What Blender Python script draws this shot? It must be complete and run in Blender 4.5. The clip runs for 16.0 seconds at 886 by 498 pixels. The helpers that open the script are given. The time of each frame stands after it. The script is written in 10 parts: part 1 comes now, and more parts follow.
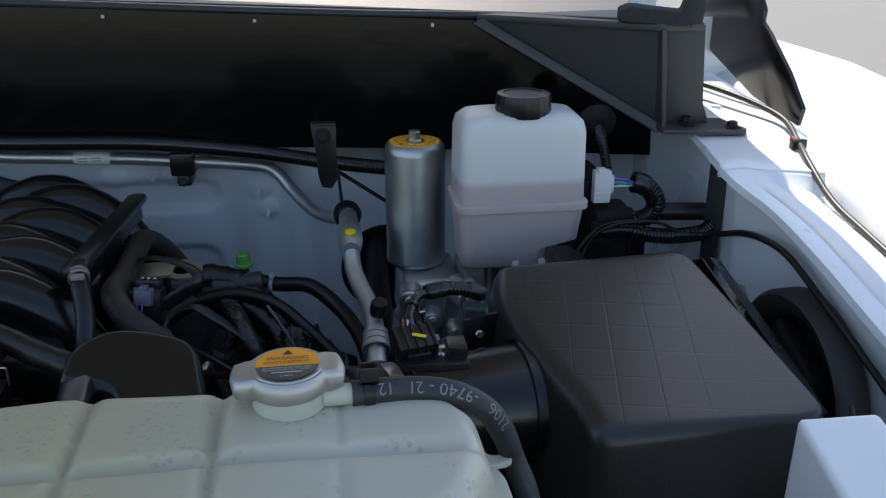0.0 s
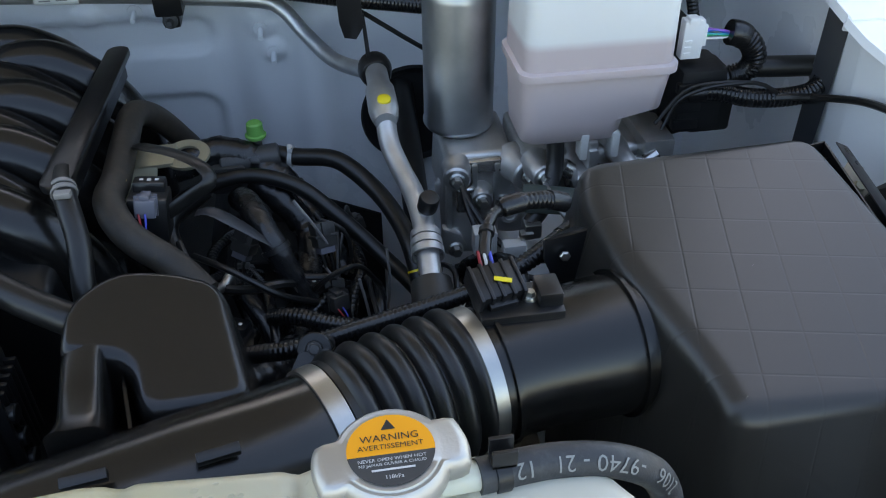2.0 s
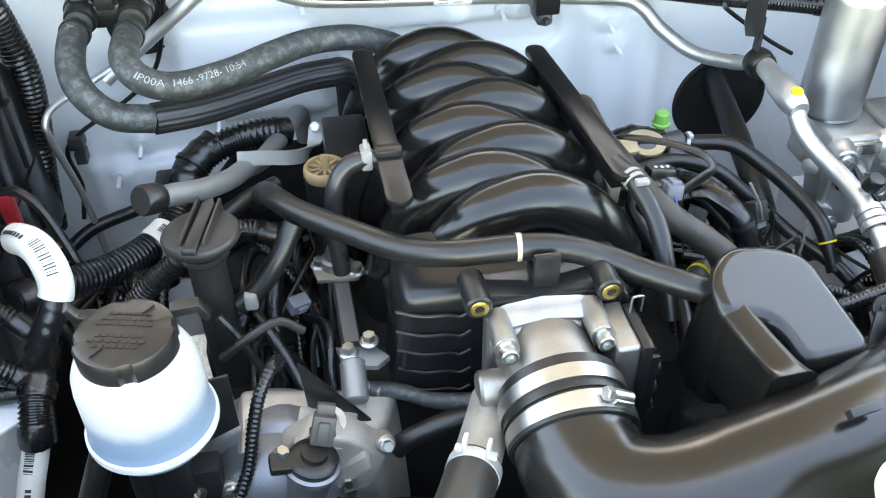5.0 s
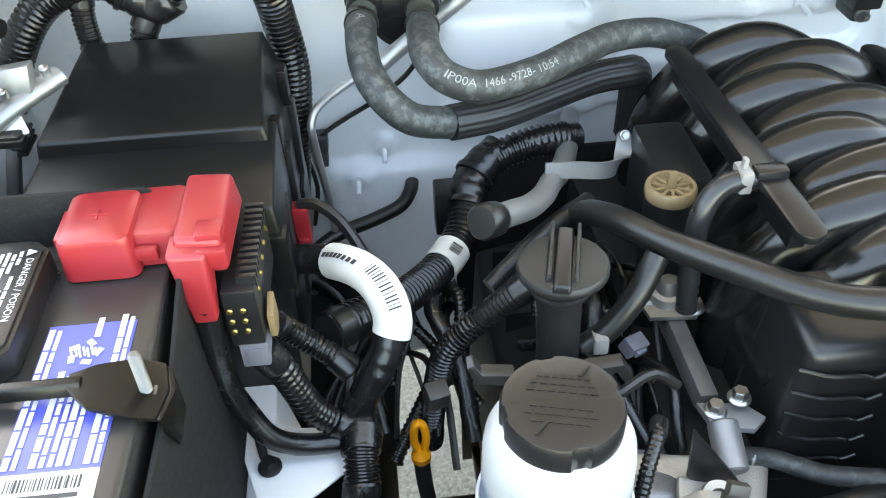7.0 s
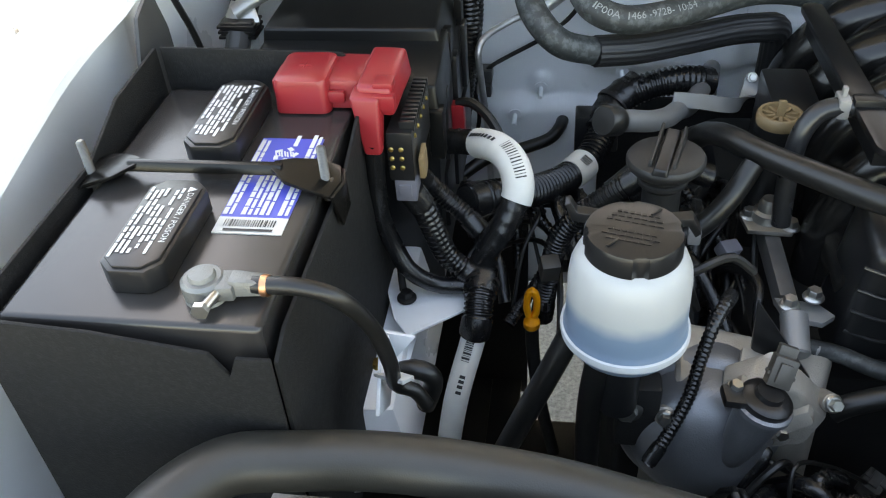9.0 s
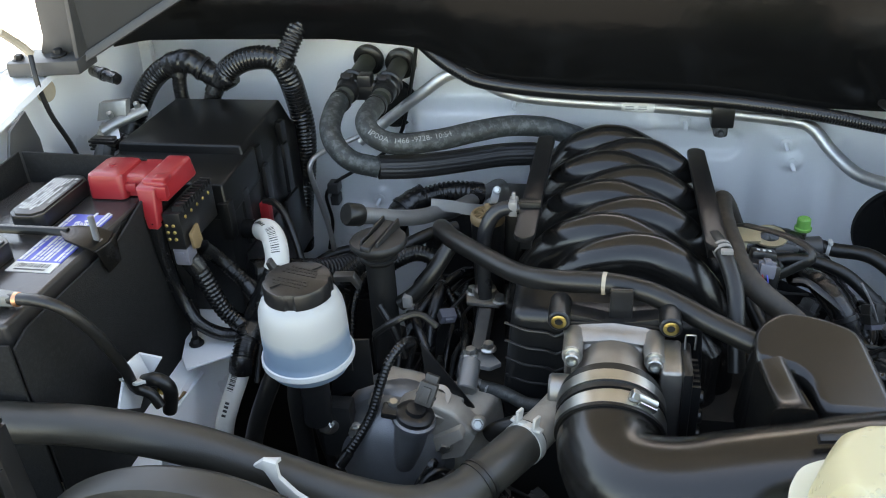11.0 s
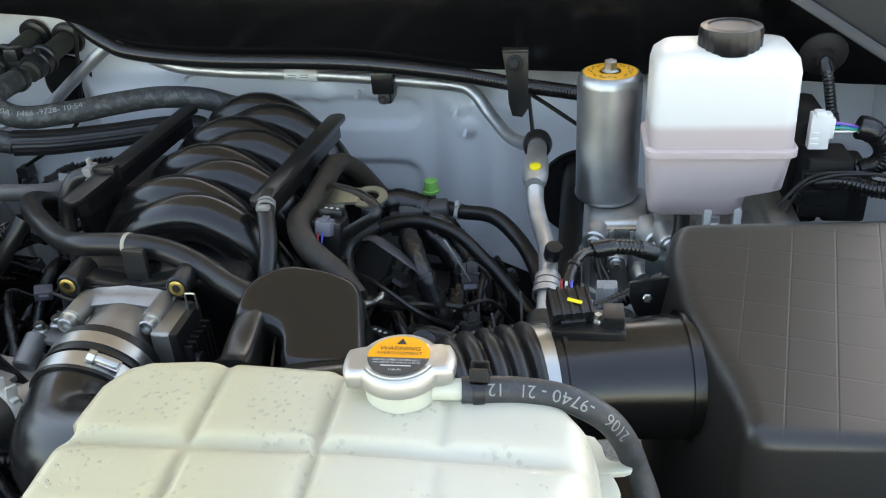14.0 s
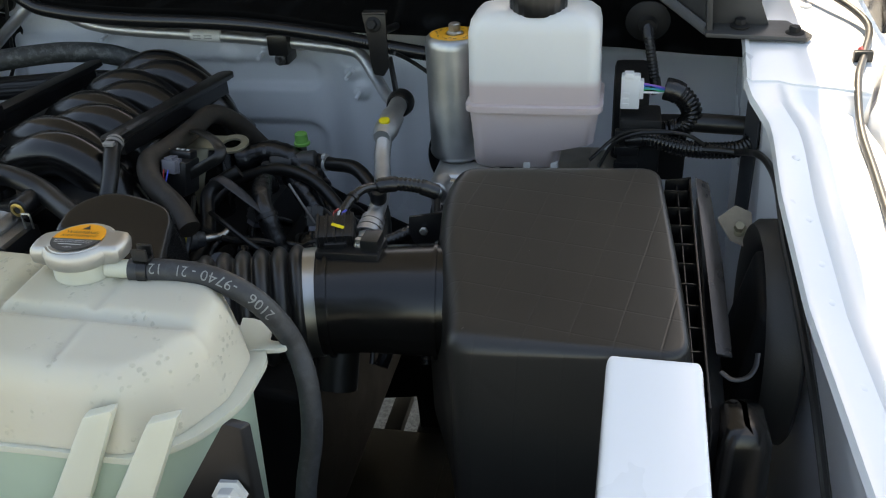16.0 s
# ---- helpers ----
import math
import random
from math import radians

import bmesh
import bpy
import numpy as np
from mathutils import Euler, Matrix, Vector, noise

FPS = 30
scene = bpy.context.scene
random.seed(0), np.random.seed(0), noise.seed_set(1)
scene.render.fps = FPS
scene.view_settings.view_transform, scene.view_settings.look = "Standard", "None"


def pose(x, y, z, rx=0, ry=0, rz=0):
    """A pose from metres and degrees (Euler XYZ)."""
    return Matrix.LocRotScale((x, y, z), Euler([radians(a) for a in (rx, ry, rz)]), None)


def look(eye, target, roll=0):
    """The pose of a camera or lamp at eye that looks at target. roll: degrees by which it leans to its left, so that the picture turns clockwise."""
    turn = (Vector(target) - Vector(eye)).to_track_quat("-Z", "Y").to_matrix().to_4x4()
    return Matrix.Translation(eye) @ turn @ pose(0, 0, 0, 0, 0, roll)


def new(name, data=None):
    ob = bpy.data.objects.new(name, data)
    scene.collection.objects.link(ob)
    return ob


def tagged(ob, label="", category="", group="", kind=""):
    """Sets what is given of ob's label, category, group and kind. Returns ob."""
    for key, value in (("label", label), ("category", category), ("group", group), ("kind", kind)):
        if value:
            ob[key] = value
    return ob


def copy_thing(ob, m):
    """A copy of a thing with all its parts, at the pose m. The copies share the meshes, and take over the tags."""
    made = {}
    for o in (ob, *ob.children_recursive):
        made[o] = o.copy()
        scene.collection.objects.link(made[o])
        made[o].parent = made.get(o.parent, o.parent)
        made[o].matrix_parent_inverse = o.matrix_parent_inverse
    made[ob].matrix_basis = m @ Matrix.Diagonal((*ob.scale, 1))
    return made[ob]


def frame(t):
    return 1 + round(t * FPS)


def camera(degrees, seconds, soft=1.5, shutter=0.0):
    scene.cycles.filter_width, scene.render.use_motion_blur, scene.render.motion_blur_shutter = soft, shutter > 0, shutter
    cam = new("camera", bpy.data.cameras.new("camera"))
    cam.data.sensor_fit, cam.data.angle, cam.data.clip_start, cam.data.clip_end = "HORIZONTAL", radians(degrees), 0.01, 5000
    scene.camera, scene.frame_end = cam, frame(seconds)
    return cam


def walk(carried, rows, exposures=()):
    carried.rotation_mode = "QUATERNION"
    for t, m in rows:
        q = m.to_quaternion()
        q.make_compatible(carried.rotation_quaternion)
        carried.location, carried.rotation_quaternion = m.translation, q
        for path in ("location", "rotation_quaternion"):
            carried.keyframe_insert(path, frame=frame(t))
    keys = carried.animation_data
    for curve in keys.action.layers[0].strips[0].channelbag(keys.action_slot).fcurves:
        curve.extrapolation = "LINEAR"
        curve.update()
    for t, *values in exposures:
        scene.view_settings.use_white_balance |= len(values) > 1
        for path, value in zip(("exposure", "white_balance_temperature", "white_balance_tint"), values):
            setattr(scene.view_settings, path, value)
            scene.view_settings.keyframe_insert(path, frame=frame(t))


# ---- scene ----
cam = camera(55.0, 16.0, soft=1.1)
METRES, EYE, TILT, LEAN, TURN = 2.4, 1.45, -22.0, 0.0, -8.0
ROWS = [
    (0.0, 0.0, 0.0, 0.0, 0.0, 0.0, -0.0),
    (0.5, -0.0006, 0.0293, 0.0095, -1.37, -0.76, 0.74),
    (1.0, 0.0141, 0.0532, 0.0246, -1.49, -6.01, 0.85),
    (1.5, 0.0105, 0.0693, 0.0336, -1.38, -10.69, 0.81),
    (2.0, -0.0274, 0.0672, 0.0393, -1.11, -15.23, 0.84),
    (2.5, -0.0698, 0.0546, 0.0448, -1.59, -16.95, 1.18),
    (3.0, -0.1051, 0.045, 0.0527, -2.64, -17.39, 0.95),
    (3.2, -0.1167, 0.0432, 0.0548, -3.05, -17.66, 0.98),
    (5.3, -0.2376, 0.0261, 0.0577, -2.06, -17.29, 1.38),
    (5.5, -0.2521, 0.0325, 0.0573, -2.29, -17.34, 1.45),
    (6.0, -0.2864, 0.0467, 0.0568, -3.0, -17.54, 1.47),
    (6.5, -0.3065, 0.061, 0.055, -0.36, -17.52, 1.47),
    (7.0, -0.317, 0.0785, 0.0585, 2.9, -17.76, 0.83),
    (7.5, -0.3217, 0.0714, 0.0546, 6.12, -18.1, 0.08),
    (8.0, -0.3272, 0.0675, 0.0468, 8.9, -18.4, -0.83),
    (8.2, -0.3287, 0.0607, 0.0433, 10.40, -18.48, -1.24),
    (10.3, -0.1877, -0.0590, 0.0375, 19.47, -12.59, -4.37),
    (10.5, -0.1758, -0.0607, 0.0397, 19.31, -11.38, -4.36),
    (11.0, -0.1428, -0.0526, 0.0379, 18.52, -8.99, -4.05),
    (11.5, -0.0925, -0.0241, 0.0349, 18.7, -8.49, -4.0),
    (12.0, -0.0578, -0.0017, 0.0327, 19.35, -8.01, -3.79),
    (12.5, -0.0319, 0.0098, 0.0281, 19.92, -7.66, -3.54),
    (13.0, -0.0088, 0.0137, 0.0246, 19.93, -7.56, -3.36),
    (13.5, 0.0145, 0.0174, 0.0232, 18.86, -8.28, -3.09),
    (14.0, 0.0228, 0.0145, 0.0248, 15.94, -8.2, -2.51),
    (14.5, 0.0377, 0.0214, 0.0216, 13.05, -8.51, -2.01),
    (15.0, 0.0711, 0.0373, 0.0184, 13.99, -8.82, -1.55),
    (15.5, 0.0987, 0.0356, 0.018, 16.19, -9.05, -3.67),
    (16.0, 0.1228, 0.01, 0.0129, 18.82, -8.92, -4.29),
]
walk(cam, [(t, pose(0, 0, EYE, TILT, LEAN, TURN) @ pose(METRES * x, METRES * y, METRES * z, 90 + pitch, roll, yaw)) for t, x, y, z, yaw, pitch, roll in ROWS],
     [(0.0, 0.86, 7000, 10), (1.0, 1.2, 7500, 10), (1.5, 1.4, 7600, 10), (2.0, 2.0, 7700, 10), (2.5, 2.82, 9000, 10), (3.2, 2.95, 9000, 10), (5.5, 4.18, 9700, 9), (6.5, 4.08, 9900, 8), (7.0, 4.02, 10000, 7), (8.0, 3.58, 10200, 9), (10.5, 2.65, 9200, 10), (11.0, 2.85, 9200, 10), (11.5, 3.4, 9200, 10), (12.0, 3.1, 9000, 10), (12.5, 2.75, 9000, 10), (14.0, 2.6, 9000, 10), (14.5, 2.3, 9000, 10), (15.0, 1.95, 8900, 10), (15.5, 1.77, 8800, 10), (16.0, 1.62, 8900, 10)])
# ---- light ----
SUN_EL, SUN_AZ = 56.0, 1.5   # degrees above the horizon; degrees from +y towards +x
world = bpy.data.worlds.new("sky")
scene.world = world
world.use_nodes = True
_nt = world.node_tree
_sky = _nt.nodes.new("ShaderNodeTexSky")
_sky.sky_type, _sky.sun_disc = "NISHITA", False
_sky.sun_elevation, _sky.sun_rotation = radians(SUN_EL), radians(SUN_AZ)
_nt.links.new(_sky.outputs[0], _nt.nodes["Background"].inputs[0])
_nt.nodes["Background"].inputs[1].default_value = 0.15
_sun = bpy.data.lights.new("sun", "SUN")
_sun.energy, _sun.angle, _sun.color = 3.4, radians(0.5), (1.0, 0.95, 0.88)
sun = new("sun", _sun)
_d = Vector((math.sin(radians(SUN_AZ)) * math.cos(radians(SUN_EL)), math.cos(radians(SUN_AZ)) * math.cos(radians(SUN_EL)), math.sin(radians(SUN_EL))))
sun.matrix_world = look(_d * 20, (0, 0, 0))


# ---- materials ----
def material(name, color, rough=0.5, metal=0.0, vary=0.12, scale=40.0, fine=600.0, bump=0.1, coat=0.0, sss=0.0, dust=0.0, dust_color=(0.45, 0.43, 0.40), spec=0.5):
    """Principled surface whose colour, gloss and relief vary at a coarse and a fine scale."""
    m = bpy.data.materials.new(name)
    m.use_nodes = True
    nt = m.node_tree
    L, N = nt.links.new, nt.nodes.new
    p = nt.nodes["Principled BSDF"]
    p.inputs["Metallic"].default_value = metal
    p.inputs["Specular IOR Level"].default_value = spec
    p.inputs["Coat Weight"].default_value = coat
    p.inputs["Coat Roughness"].default_value = 0.08
    if sss:
        p.inputs["Subsurface Weight"].default_value = sss
        p.inputs["Subsurface Radius"].default_value = (1.0, 0.9, 0.8)
        p.inputs["Subsurface Scale"].default_value = 0.012
    tc = N("ShaderNodeTexCoord")
    a = N("ShaderNodeTexNoise")
    a.inputs["Scale"].default_value, a.inputs["Detail"].default_value = scale, 5
    b = N("ShaderNodeTexNoise")
    b.inputs["Scale"].default_value, b.inputs["Detail"].default_value = fine, 2
    L(tc.outputs["Object"], a.inputs["Vector"])
    L(tc.outputs["Object"], b.inputs["Vector"])
    mix = N("ShaderNodeMix")
    mix.data_type = "RGBA"
    lo, hi = [c * (1 - vary) for c in color], [min(1, c * (1 + vary)) for c in color]
    mix.inputs["A"].default_value, mix.inputs["B"].default_value = (*lo, 1), (*hi, 1)
    L(a.outputs["Fac"], mix.inputs["Factor"])
    col = mix.outputs["Result"]
    rr = N("ShaderNodeMapRange")
    rr.inputs["To Min"].default_value, rr.inputs["To Max"].default_value = max(0.02, rough * 0.8), min(1, rough * 1.25)
    L(a.outputs["Fac"], rr.inputs["Value"])
    rough_out = rr.outputs["Result"]
    if dust:
        d = N("ShaderNodeTexNoise")
        d.inputs["Scale"].default_value, d.inputs["Detail"].default_value, d.inputs["Roughness"].default_value = scale * 1.7, 6, 0.7
        L(tc.outputs["Object"], d.inputs["Vector"])
        r = N("ShaderNodeMapRange")
        r.inputs["From Min"].default_value, r.inputs["From Max"].default_value = 0.48, 0.62
        r.inputs["To Max"].default_value = dust
        L(d.outputs["Fac"], r.inputs["Value"])
        m2 = N("ShaderNodeMix")
        m2.data_type = "RGBA"
        L(col, m2.inputs["A"])
        m2.inputs["B"].default_value = (*dust_color, 1)
        L(r.outputs["Result"], m2.inputs["Factor"])
        col = m2.outputs["Result"]
    L(col, p.inputs["Base Color"])
    L(rough_out, p.inputs["Roughness"])
    if bump:
        bp = N("ShaderNodeBump")
        bp.inputs["Strength"].default_value, bp.inputs["Distance"].default_value = bump, 0.0008
        L(b.outputs["Fac"], bp.inputs["Height"])
        L(bp.outputs["Normal"], p.inputs["Normal"])
    return m


def level_material(name, above, below, z, soft, wave=0.002, rough=0.35, sss=0.5):
    """Milky plastic through which the fluid shows up to the height z."""
    m = material(name, above, rough, vary=0.04, scale=18, bump=0.03, sss=sss)
    nt = m.node_tree
    L, N = nt.links.new, nt.nodes.new
    p = nt.nodes["Principled BSDF"]
    g = N("ShaderNodeNewGeometry")
    s = N("ShaderNodeSeparateXYZ")
    L(g.outputs["Position"], s.inputs[0])
    w = N("ShaderNodeTexNoise")
    w.inputs["Scale"].default_value = 45
    L(g.outputs["Position"], w.inputs["Vector"])
    ad = N("ShaderNodeMath")
    ad.operation = "MULTIPLY_ADD"
    ad.inputs[1].default_value = wave
    L(w.outputs["Fac"], ad.inputs[0])
    L(s.outputs["Z"], ad.inputs[2])
    r = N("ShaderNodeMapRange")
    r.inputs["From Min"].default_value, r.inputs["From Max"].default_value = z - soft, z + soft
    L(ad.outputs[0], r.inputs["Value"])
    mx = N("ShaderNodeMix")
    mx.data_type = "RGBA"
    mx.inputs["A"].default_value = (*below, 1)
    old = p.inputs["Base Color"].links[0].from_socket
    L(old, mx.inputs["B"])
    L(r.outputs["Result"], mx.inputs["Factor"])
    L(mx.outputs["Result"], p.inputs["Base Color"])
    return m


WHITE = material("white_body_paint", (0.80, 0.82, 0.84), 0.28, vary=0.03, scale=6, bump=0.02, coat=0.5)
BLACK = material("black_moulded_plastic", (0.010, 0.010, 0.0105), 0.30, vary=0.25, scale=25, fine=1500, bump=0.10, spec=0.48)
SATIN = material("satin_black_plastic", (0.0085, 0.008, 0.0075), 0.19, vary=0.2, scale=14, fine=1800, bump=0.06)
GLOSS = material("glossy_black_panel", (0.004, 0.004, 0.004), 0.14, vary=0.3, scale=9, fine=60, bump=0.25)
DULLBOLT = material("dull_zinc_bolt", (0.17, 0.165, 0.155), 0.42, 0.9, vary=0.3, scale=120, bump=0.3)
RAILBLACK = material("deep_black_plastic", (0.0055, 0.0055, 0.006), 0.30, vary=0.2, scale=30, fine=1500, bump=0.06, spec=0.42)
GREY = material("dark_grey_plastic", (0.045, 0.045, 0.045), 0.42, vary=0.12, scale=20, fine=1500, bump=0.12)
RUBBER = material("black_rubber", (0.0095, 0.0092, 0.0088), 0.34, vary=0.3, scale=60, fine=900, bump=0.12, spec=0.48)
DUSTY = material("weathered_rubber_hose", (0.024, 0.027, 0.027), 0.52, vary=0.35, scale=60, fine=900, bump=0.2, dust=0.6, dust_color=(0.105, 0.115, 0.112))
DUSTY_B = material("brown_dusted_rubber", (0.028, 0.023, 0.018), 0.55, vary=0.3, scale=45, fine=900, bump=0.2, dust=0.35, dust_color=(0.075, 0.055, 0.038))
GLOSSHOSE = material("shiny_black_rubber", (0.018, 0.018, 0.019), 0.28, vary=0.2, scale=40, bump=0.05)
ENAMEL = material("black_enamel", (0.006, 0.0055, 0.005), 0.24, vary=0.25, scale=30, bump=0.03, spec=0.28)
HOSEBROWN = material("brown_black_rubber", (0.026, 0.0245, 0.021), 0.40, vary=0.25, scale=40, fine=900, bump=0.12)
OLIVE = material("yellow_passivated_steel", (0.40, 0.37, 0.27), 0.42, 0.7, vary=0.2, scale=60, bump=0.2)
PIPE_OLIVE = material("olive_black_pipe", (0.06, 0.062, 0.05), 0.5, 0.3, vary=0.3, scale=50, bump=0.2)
CONDUIT = material("black_split_conduit", (0.0075, 0.0075, 0.0078), 0.24, vary=0.2, scale=70, fine=1200, bump=0.06, spec=0.55)
TAPE = material("black_cloth_tape", (0.0085, 0.0085, 0.009), 0.25, vary=0.3, scale=120, fine=900, bump=0.30, spec=0.6)
FOAM = material("black_foam", (0.03, 0.03, 0.032), 0.95, vary=0.5, scale=220, fine=500, bump=0.9)
FELT = material("black_fibre_board", (0.010, 0.010, 0.010), 0.7, vary=0.5, scale=150, fine=700, bump=0.6, spec=0.2, dust=0.06, dust_color=(0.10, 0.10, 0.10))
ALU = material("aluminium_tube", (0.60, 0.60, 0.59), 0.40, 0.85, vary=0.28, scale=45, fine=900, bump=0.2)
CAST = material("cast_aluminium", (0.34, 0.325, 0.305), 0.40, 0.92, vary=0.25, scale=60, fine=900, bump=0.5)
STEEL = material("zinc_plated_steel", (0.46, 0.46, 0.44), 0.32, 1.0, vary=0.15, scale=80, bump=0.1)
BRASS = material("brass", (0.46, 0.33, 0.11), 0.35, 1.0, vary=0.15, scale=80, bump=0.05)
GALV = material("galvanised_canister", (0.44, 0.455, 0.46), 0.36, 0.95, vary=0.4, scale=26, fine=300, bump=0.05)
CREAM = material("milky_coolant_plastic", (0.58, 0.58, 0.48), 0.34, vary=0.06, scale=14, bump=0.05, sss=0.5)
RED = material("red_plastic", (0.27, 0.017, 0.022), 0.30, vary=0.08, scale=20, bump=0.05)
ORANGE = material("orange_label", (0.95, 0.36, 0.012), 0.4, vary=0.05, bump=0.02)
YELLOW = material("yellow_paint", (0.80, 0.62, 0.02), 0.4, vary=0.08, bump=0.02)
GREEN = material("green_plastic", (0.13, 0.36, 0.08), 0.4, vary=0.1, bump=0.05)
TAN = material("aged_tan_plastic", (0.21, 0.14, 0.07), 0.5, vary=0.25, scale=70, bump=0.15)
BLUE = material("blue_label", (0.05, 0.07, 0.42), 0.35, vary=0.08, bump=0.02)
PAPER = material("white_label", (0.60, 0.59, 0.55), 0.55, vary=0.08, scale=90, bump=0.06)
WHITELABEL = material("bright_white_label", (0.80, 0.80, 0.78), 0.5, vary=0.05, bump=0.02)
PRINT = material("grey_white_print", (0.62, 0.62, 0.60), 0.6, vary=0.1, bump=0.0)
HOSEPRINT = material("dull_hose_print", (0.22, 0.23, 0.22), 0.7, vary=0.3, bump=0.0)
INK = material("black_ink", (0.02, 0.02, 0.02), 0.5, vary=0.1, bump=0.0)
PLUG = material("white_nylon", (0.50, 0.50, 0.48), 0.45, vary=0.08, bump=0.05)
CLIPGREY = material("pale_grey_clip", (0.27, 0.26, 0.25), 0.45, 0.3, vary=0.12, bump=0.1)
BANDCREAM = material("cream_paint_band", (0.40, 0.34, 0.26), 0.55, vary=0.2, scale=120, bump=0.05)
LILAC = material("grey_lilac_connector", (0.13, 0.13, 0.155), 0.42, vary=0.15, bump=0.05)
BATTERY = material("battery_case_plastic", (0.030, 0.028, 0.027), 0.22, vary=0.3, scale=12, fine=900, bump=0.05)
LEAD = material("lead_terminal", (0.20, 0.205, 0.20), 0.5, 0.7, vary=0.25, scale=90, fine=900, bump=0.5)
GRAVEL = material("pale_gravel", (0.21, 0.207, 0.198), 0.95, vary=0.75, scale=75, fine=130, bump=1.0, dust=0.8, dust_color=(0.10, 0.10, 0.097))
LINING = material("hood_lining", (0.38, 0.315, 0.24), 0.7, vary=0.2, scale=8, bump=0.3)
DARK = material("grimy_black_metal", (0.012, 0.012, 0.012), 0.55, vary=0.5, scale=30, fine=500, bump=0.4, spec=0.25)
BRAKE = level_material("milky_reservoir_plastic", (0.68, 0.685, 0.67), (0.53, 0.445, 0.44), 1.174, 0.004)
STEER = level_material("white_reservoir_plastic", (0.36, 0.37, 0.37), (0.135, 0.195, 0.265), 1.105, 0.006, 0.010, sss=0.25)
GLOSS.node_tree.nodes["Principled BSDF"].inputs["Specular IOR Level"].default_value = 0.17
GLASS = material("tinted_windscreen", (0.02, 0.03, 0.03), 0.05, vary=0.1, bump=0.0, coat=1.0)


# ---- building tools ----
def finish(ob, mat, smooth=38):
    me = ob.data
    me.materials.append(mat)
    for f in me.polygons:
        f.use_smooth = True
    me.set_sharp_from_angle(angle=radians(smooth))


def part(name, bm, mat, parent, label="", smooth=38):
    """One mesh object under a thing or a part; its vertices are in world metres."""
    me = bpy.data.meshes.new(name)
    bm.to_mesh(me)
    bm.free()
    ob = new(name, me)
    finish(ob, mat, smooth)
    at, up = Vector(), parent
    while up:
        at += up.location
        up = up.parent
    ob.parent = parent
    me.transform(Matrix.Translation(-at))
    if label:
        ob["label"] = label
    return ob


def thing(name, at, label, category, group="", kind=""):
    ob = new(name)
    ob.location = at
    ob.empty_display_size = 0.02
    return tagged(ob, label, category, group, kind)


def single(name, bm, mat, label, category="", group="", kind="", smooth=38):
    """A thing of one mesh, with its origin under its middle."""
    me = bpy.data.meshes.new(name)
    bm.to_mesh(me)
    bm.free()
    xs = np.array([v.co[:] for v in me.vertices])
    o = Vector(((xs[:, 0].min() + xs[:, 0].max()) / 2, (xs[:, 1].min() + xs[:, 1].max()) / 2, xs[:, 2].min()))
    me.transform(Matrix.Translation(-o))
    ob = new(name, me)
    ob.location = o
    finish(ob, mat, smooth)
    return tagged(ob, label, category, group, kind)


def add(bm, verts, faces):
    vs = [bm.verts.new(v) for v in verts]
    for f in faces:
        try:
            bm.faces.new([vs[i] for i in f])
        except ValueError:
            pass
    return vs


def merge(bm, other, m=None):
    me = bpy.data.meshes.new("tmp")
    other.to_mesh(me)
    other.free()
    if m:
        me.transform(m)
    bm.from_mesh(me)
    bpy.data.meshes.remove(me)
    return bm


def rbox(bm, lo, hi, r=0.003, seg=2, m=None):
    """A box with rounded edges between two corners, then moved by m."""
    b = bmesh.new()
    bmesh.ops.create_cube(b, size=1)
    c, s = (Vector(lo) + Vector(hi)) / 2, Vector(hi) - Vector(lo)
    for v in b.verts:
        v.co = Vector((v.co.x * s.x, v.co.y * s.y, v.co.z * s.z)) + c
    if r:
        bmesh.ops.bevel(b, geom=list(b.edges), offset=min(r, min(s) * 0.48), segments=seg, profile=0.6, affect="EDGES")
    return merge(bm, b, m)


def hexa(bm, corners, r=0.003, seg=2):
    """A rounded block from 8 corners: four below, four above, both anticlockwise."""
    b = bmesh.new()
    add(b, corners, [(3, 2, 1, 0), (4, 5, 6, 7), (0, 1, 5, 4), (1, 2, 6, 5), (2, 3, 7, 6), (3, 0, 4, 7)])
    if r:
        bmesh.ops.bevel(b, geom=list(b.edges), offset=r, segments=seg, profile=0.6, affect="EDGES")
    return merge(bm, b)


def slab(bm, outline, depth, r=0.0, seg=2):
    """An outline of points in space given a thickness along the vector depth, edges rounded by r."""
    b, d = bmesh.new(), Vector(depth)
    n = len(outline)
    add(b, [Vector(p) for p in outline] + [Vector(p) + d for p in outline],
        [tuple(range(n)), tuple(range(2 * n - 1, n - 1, -1))] + [(i, i + n, (i + 1) % n + n, (i + 1) % n) for i in range(n)])
    bmesh.ops.recalc_face_normals(b, faces=list(b.faces))
    if r:
        flat = [e for e in b.edges if len(e.link_faces) == 2 and e.calc_face_angle(0) > 0.4]
        bmesh.ops.bevel(b, geom=flat, offset=r, segments=seg, profile=0.6, affect="EDGES")
    return merge(bm, b)


def frame_of(d):
    d = Vector(d).normalized()
    a = Vector((0, 0, 1)) if abs(d.z) < 0.9 else Vector((1, 0, 0))
    u = d.cross(a).normalized()
    return u, d.cross(u).normalized(), d


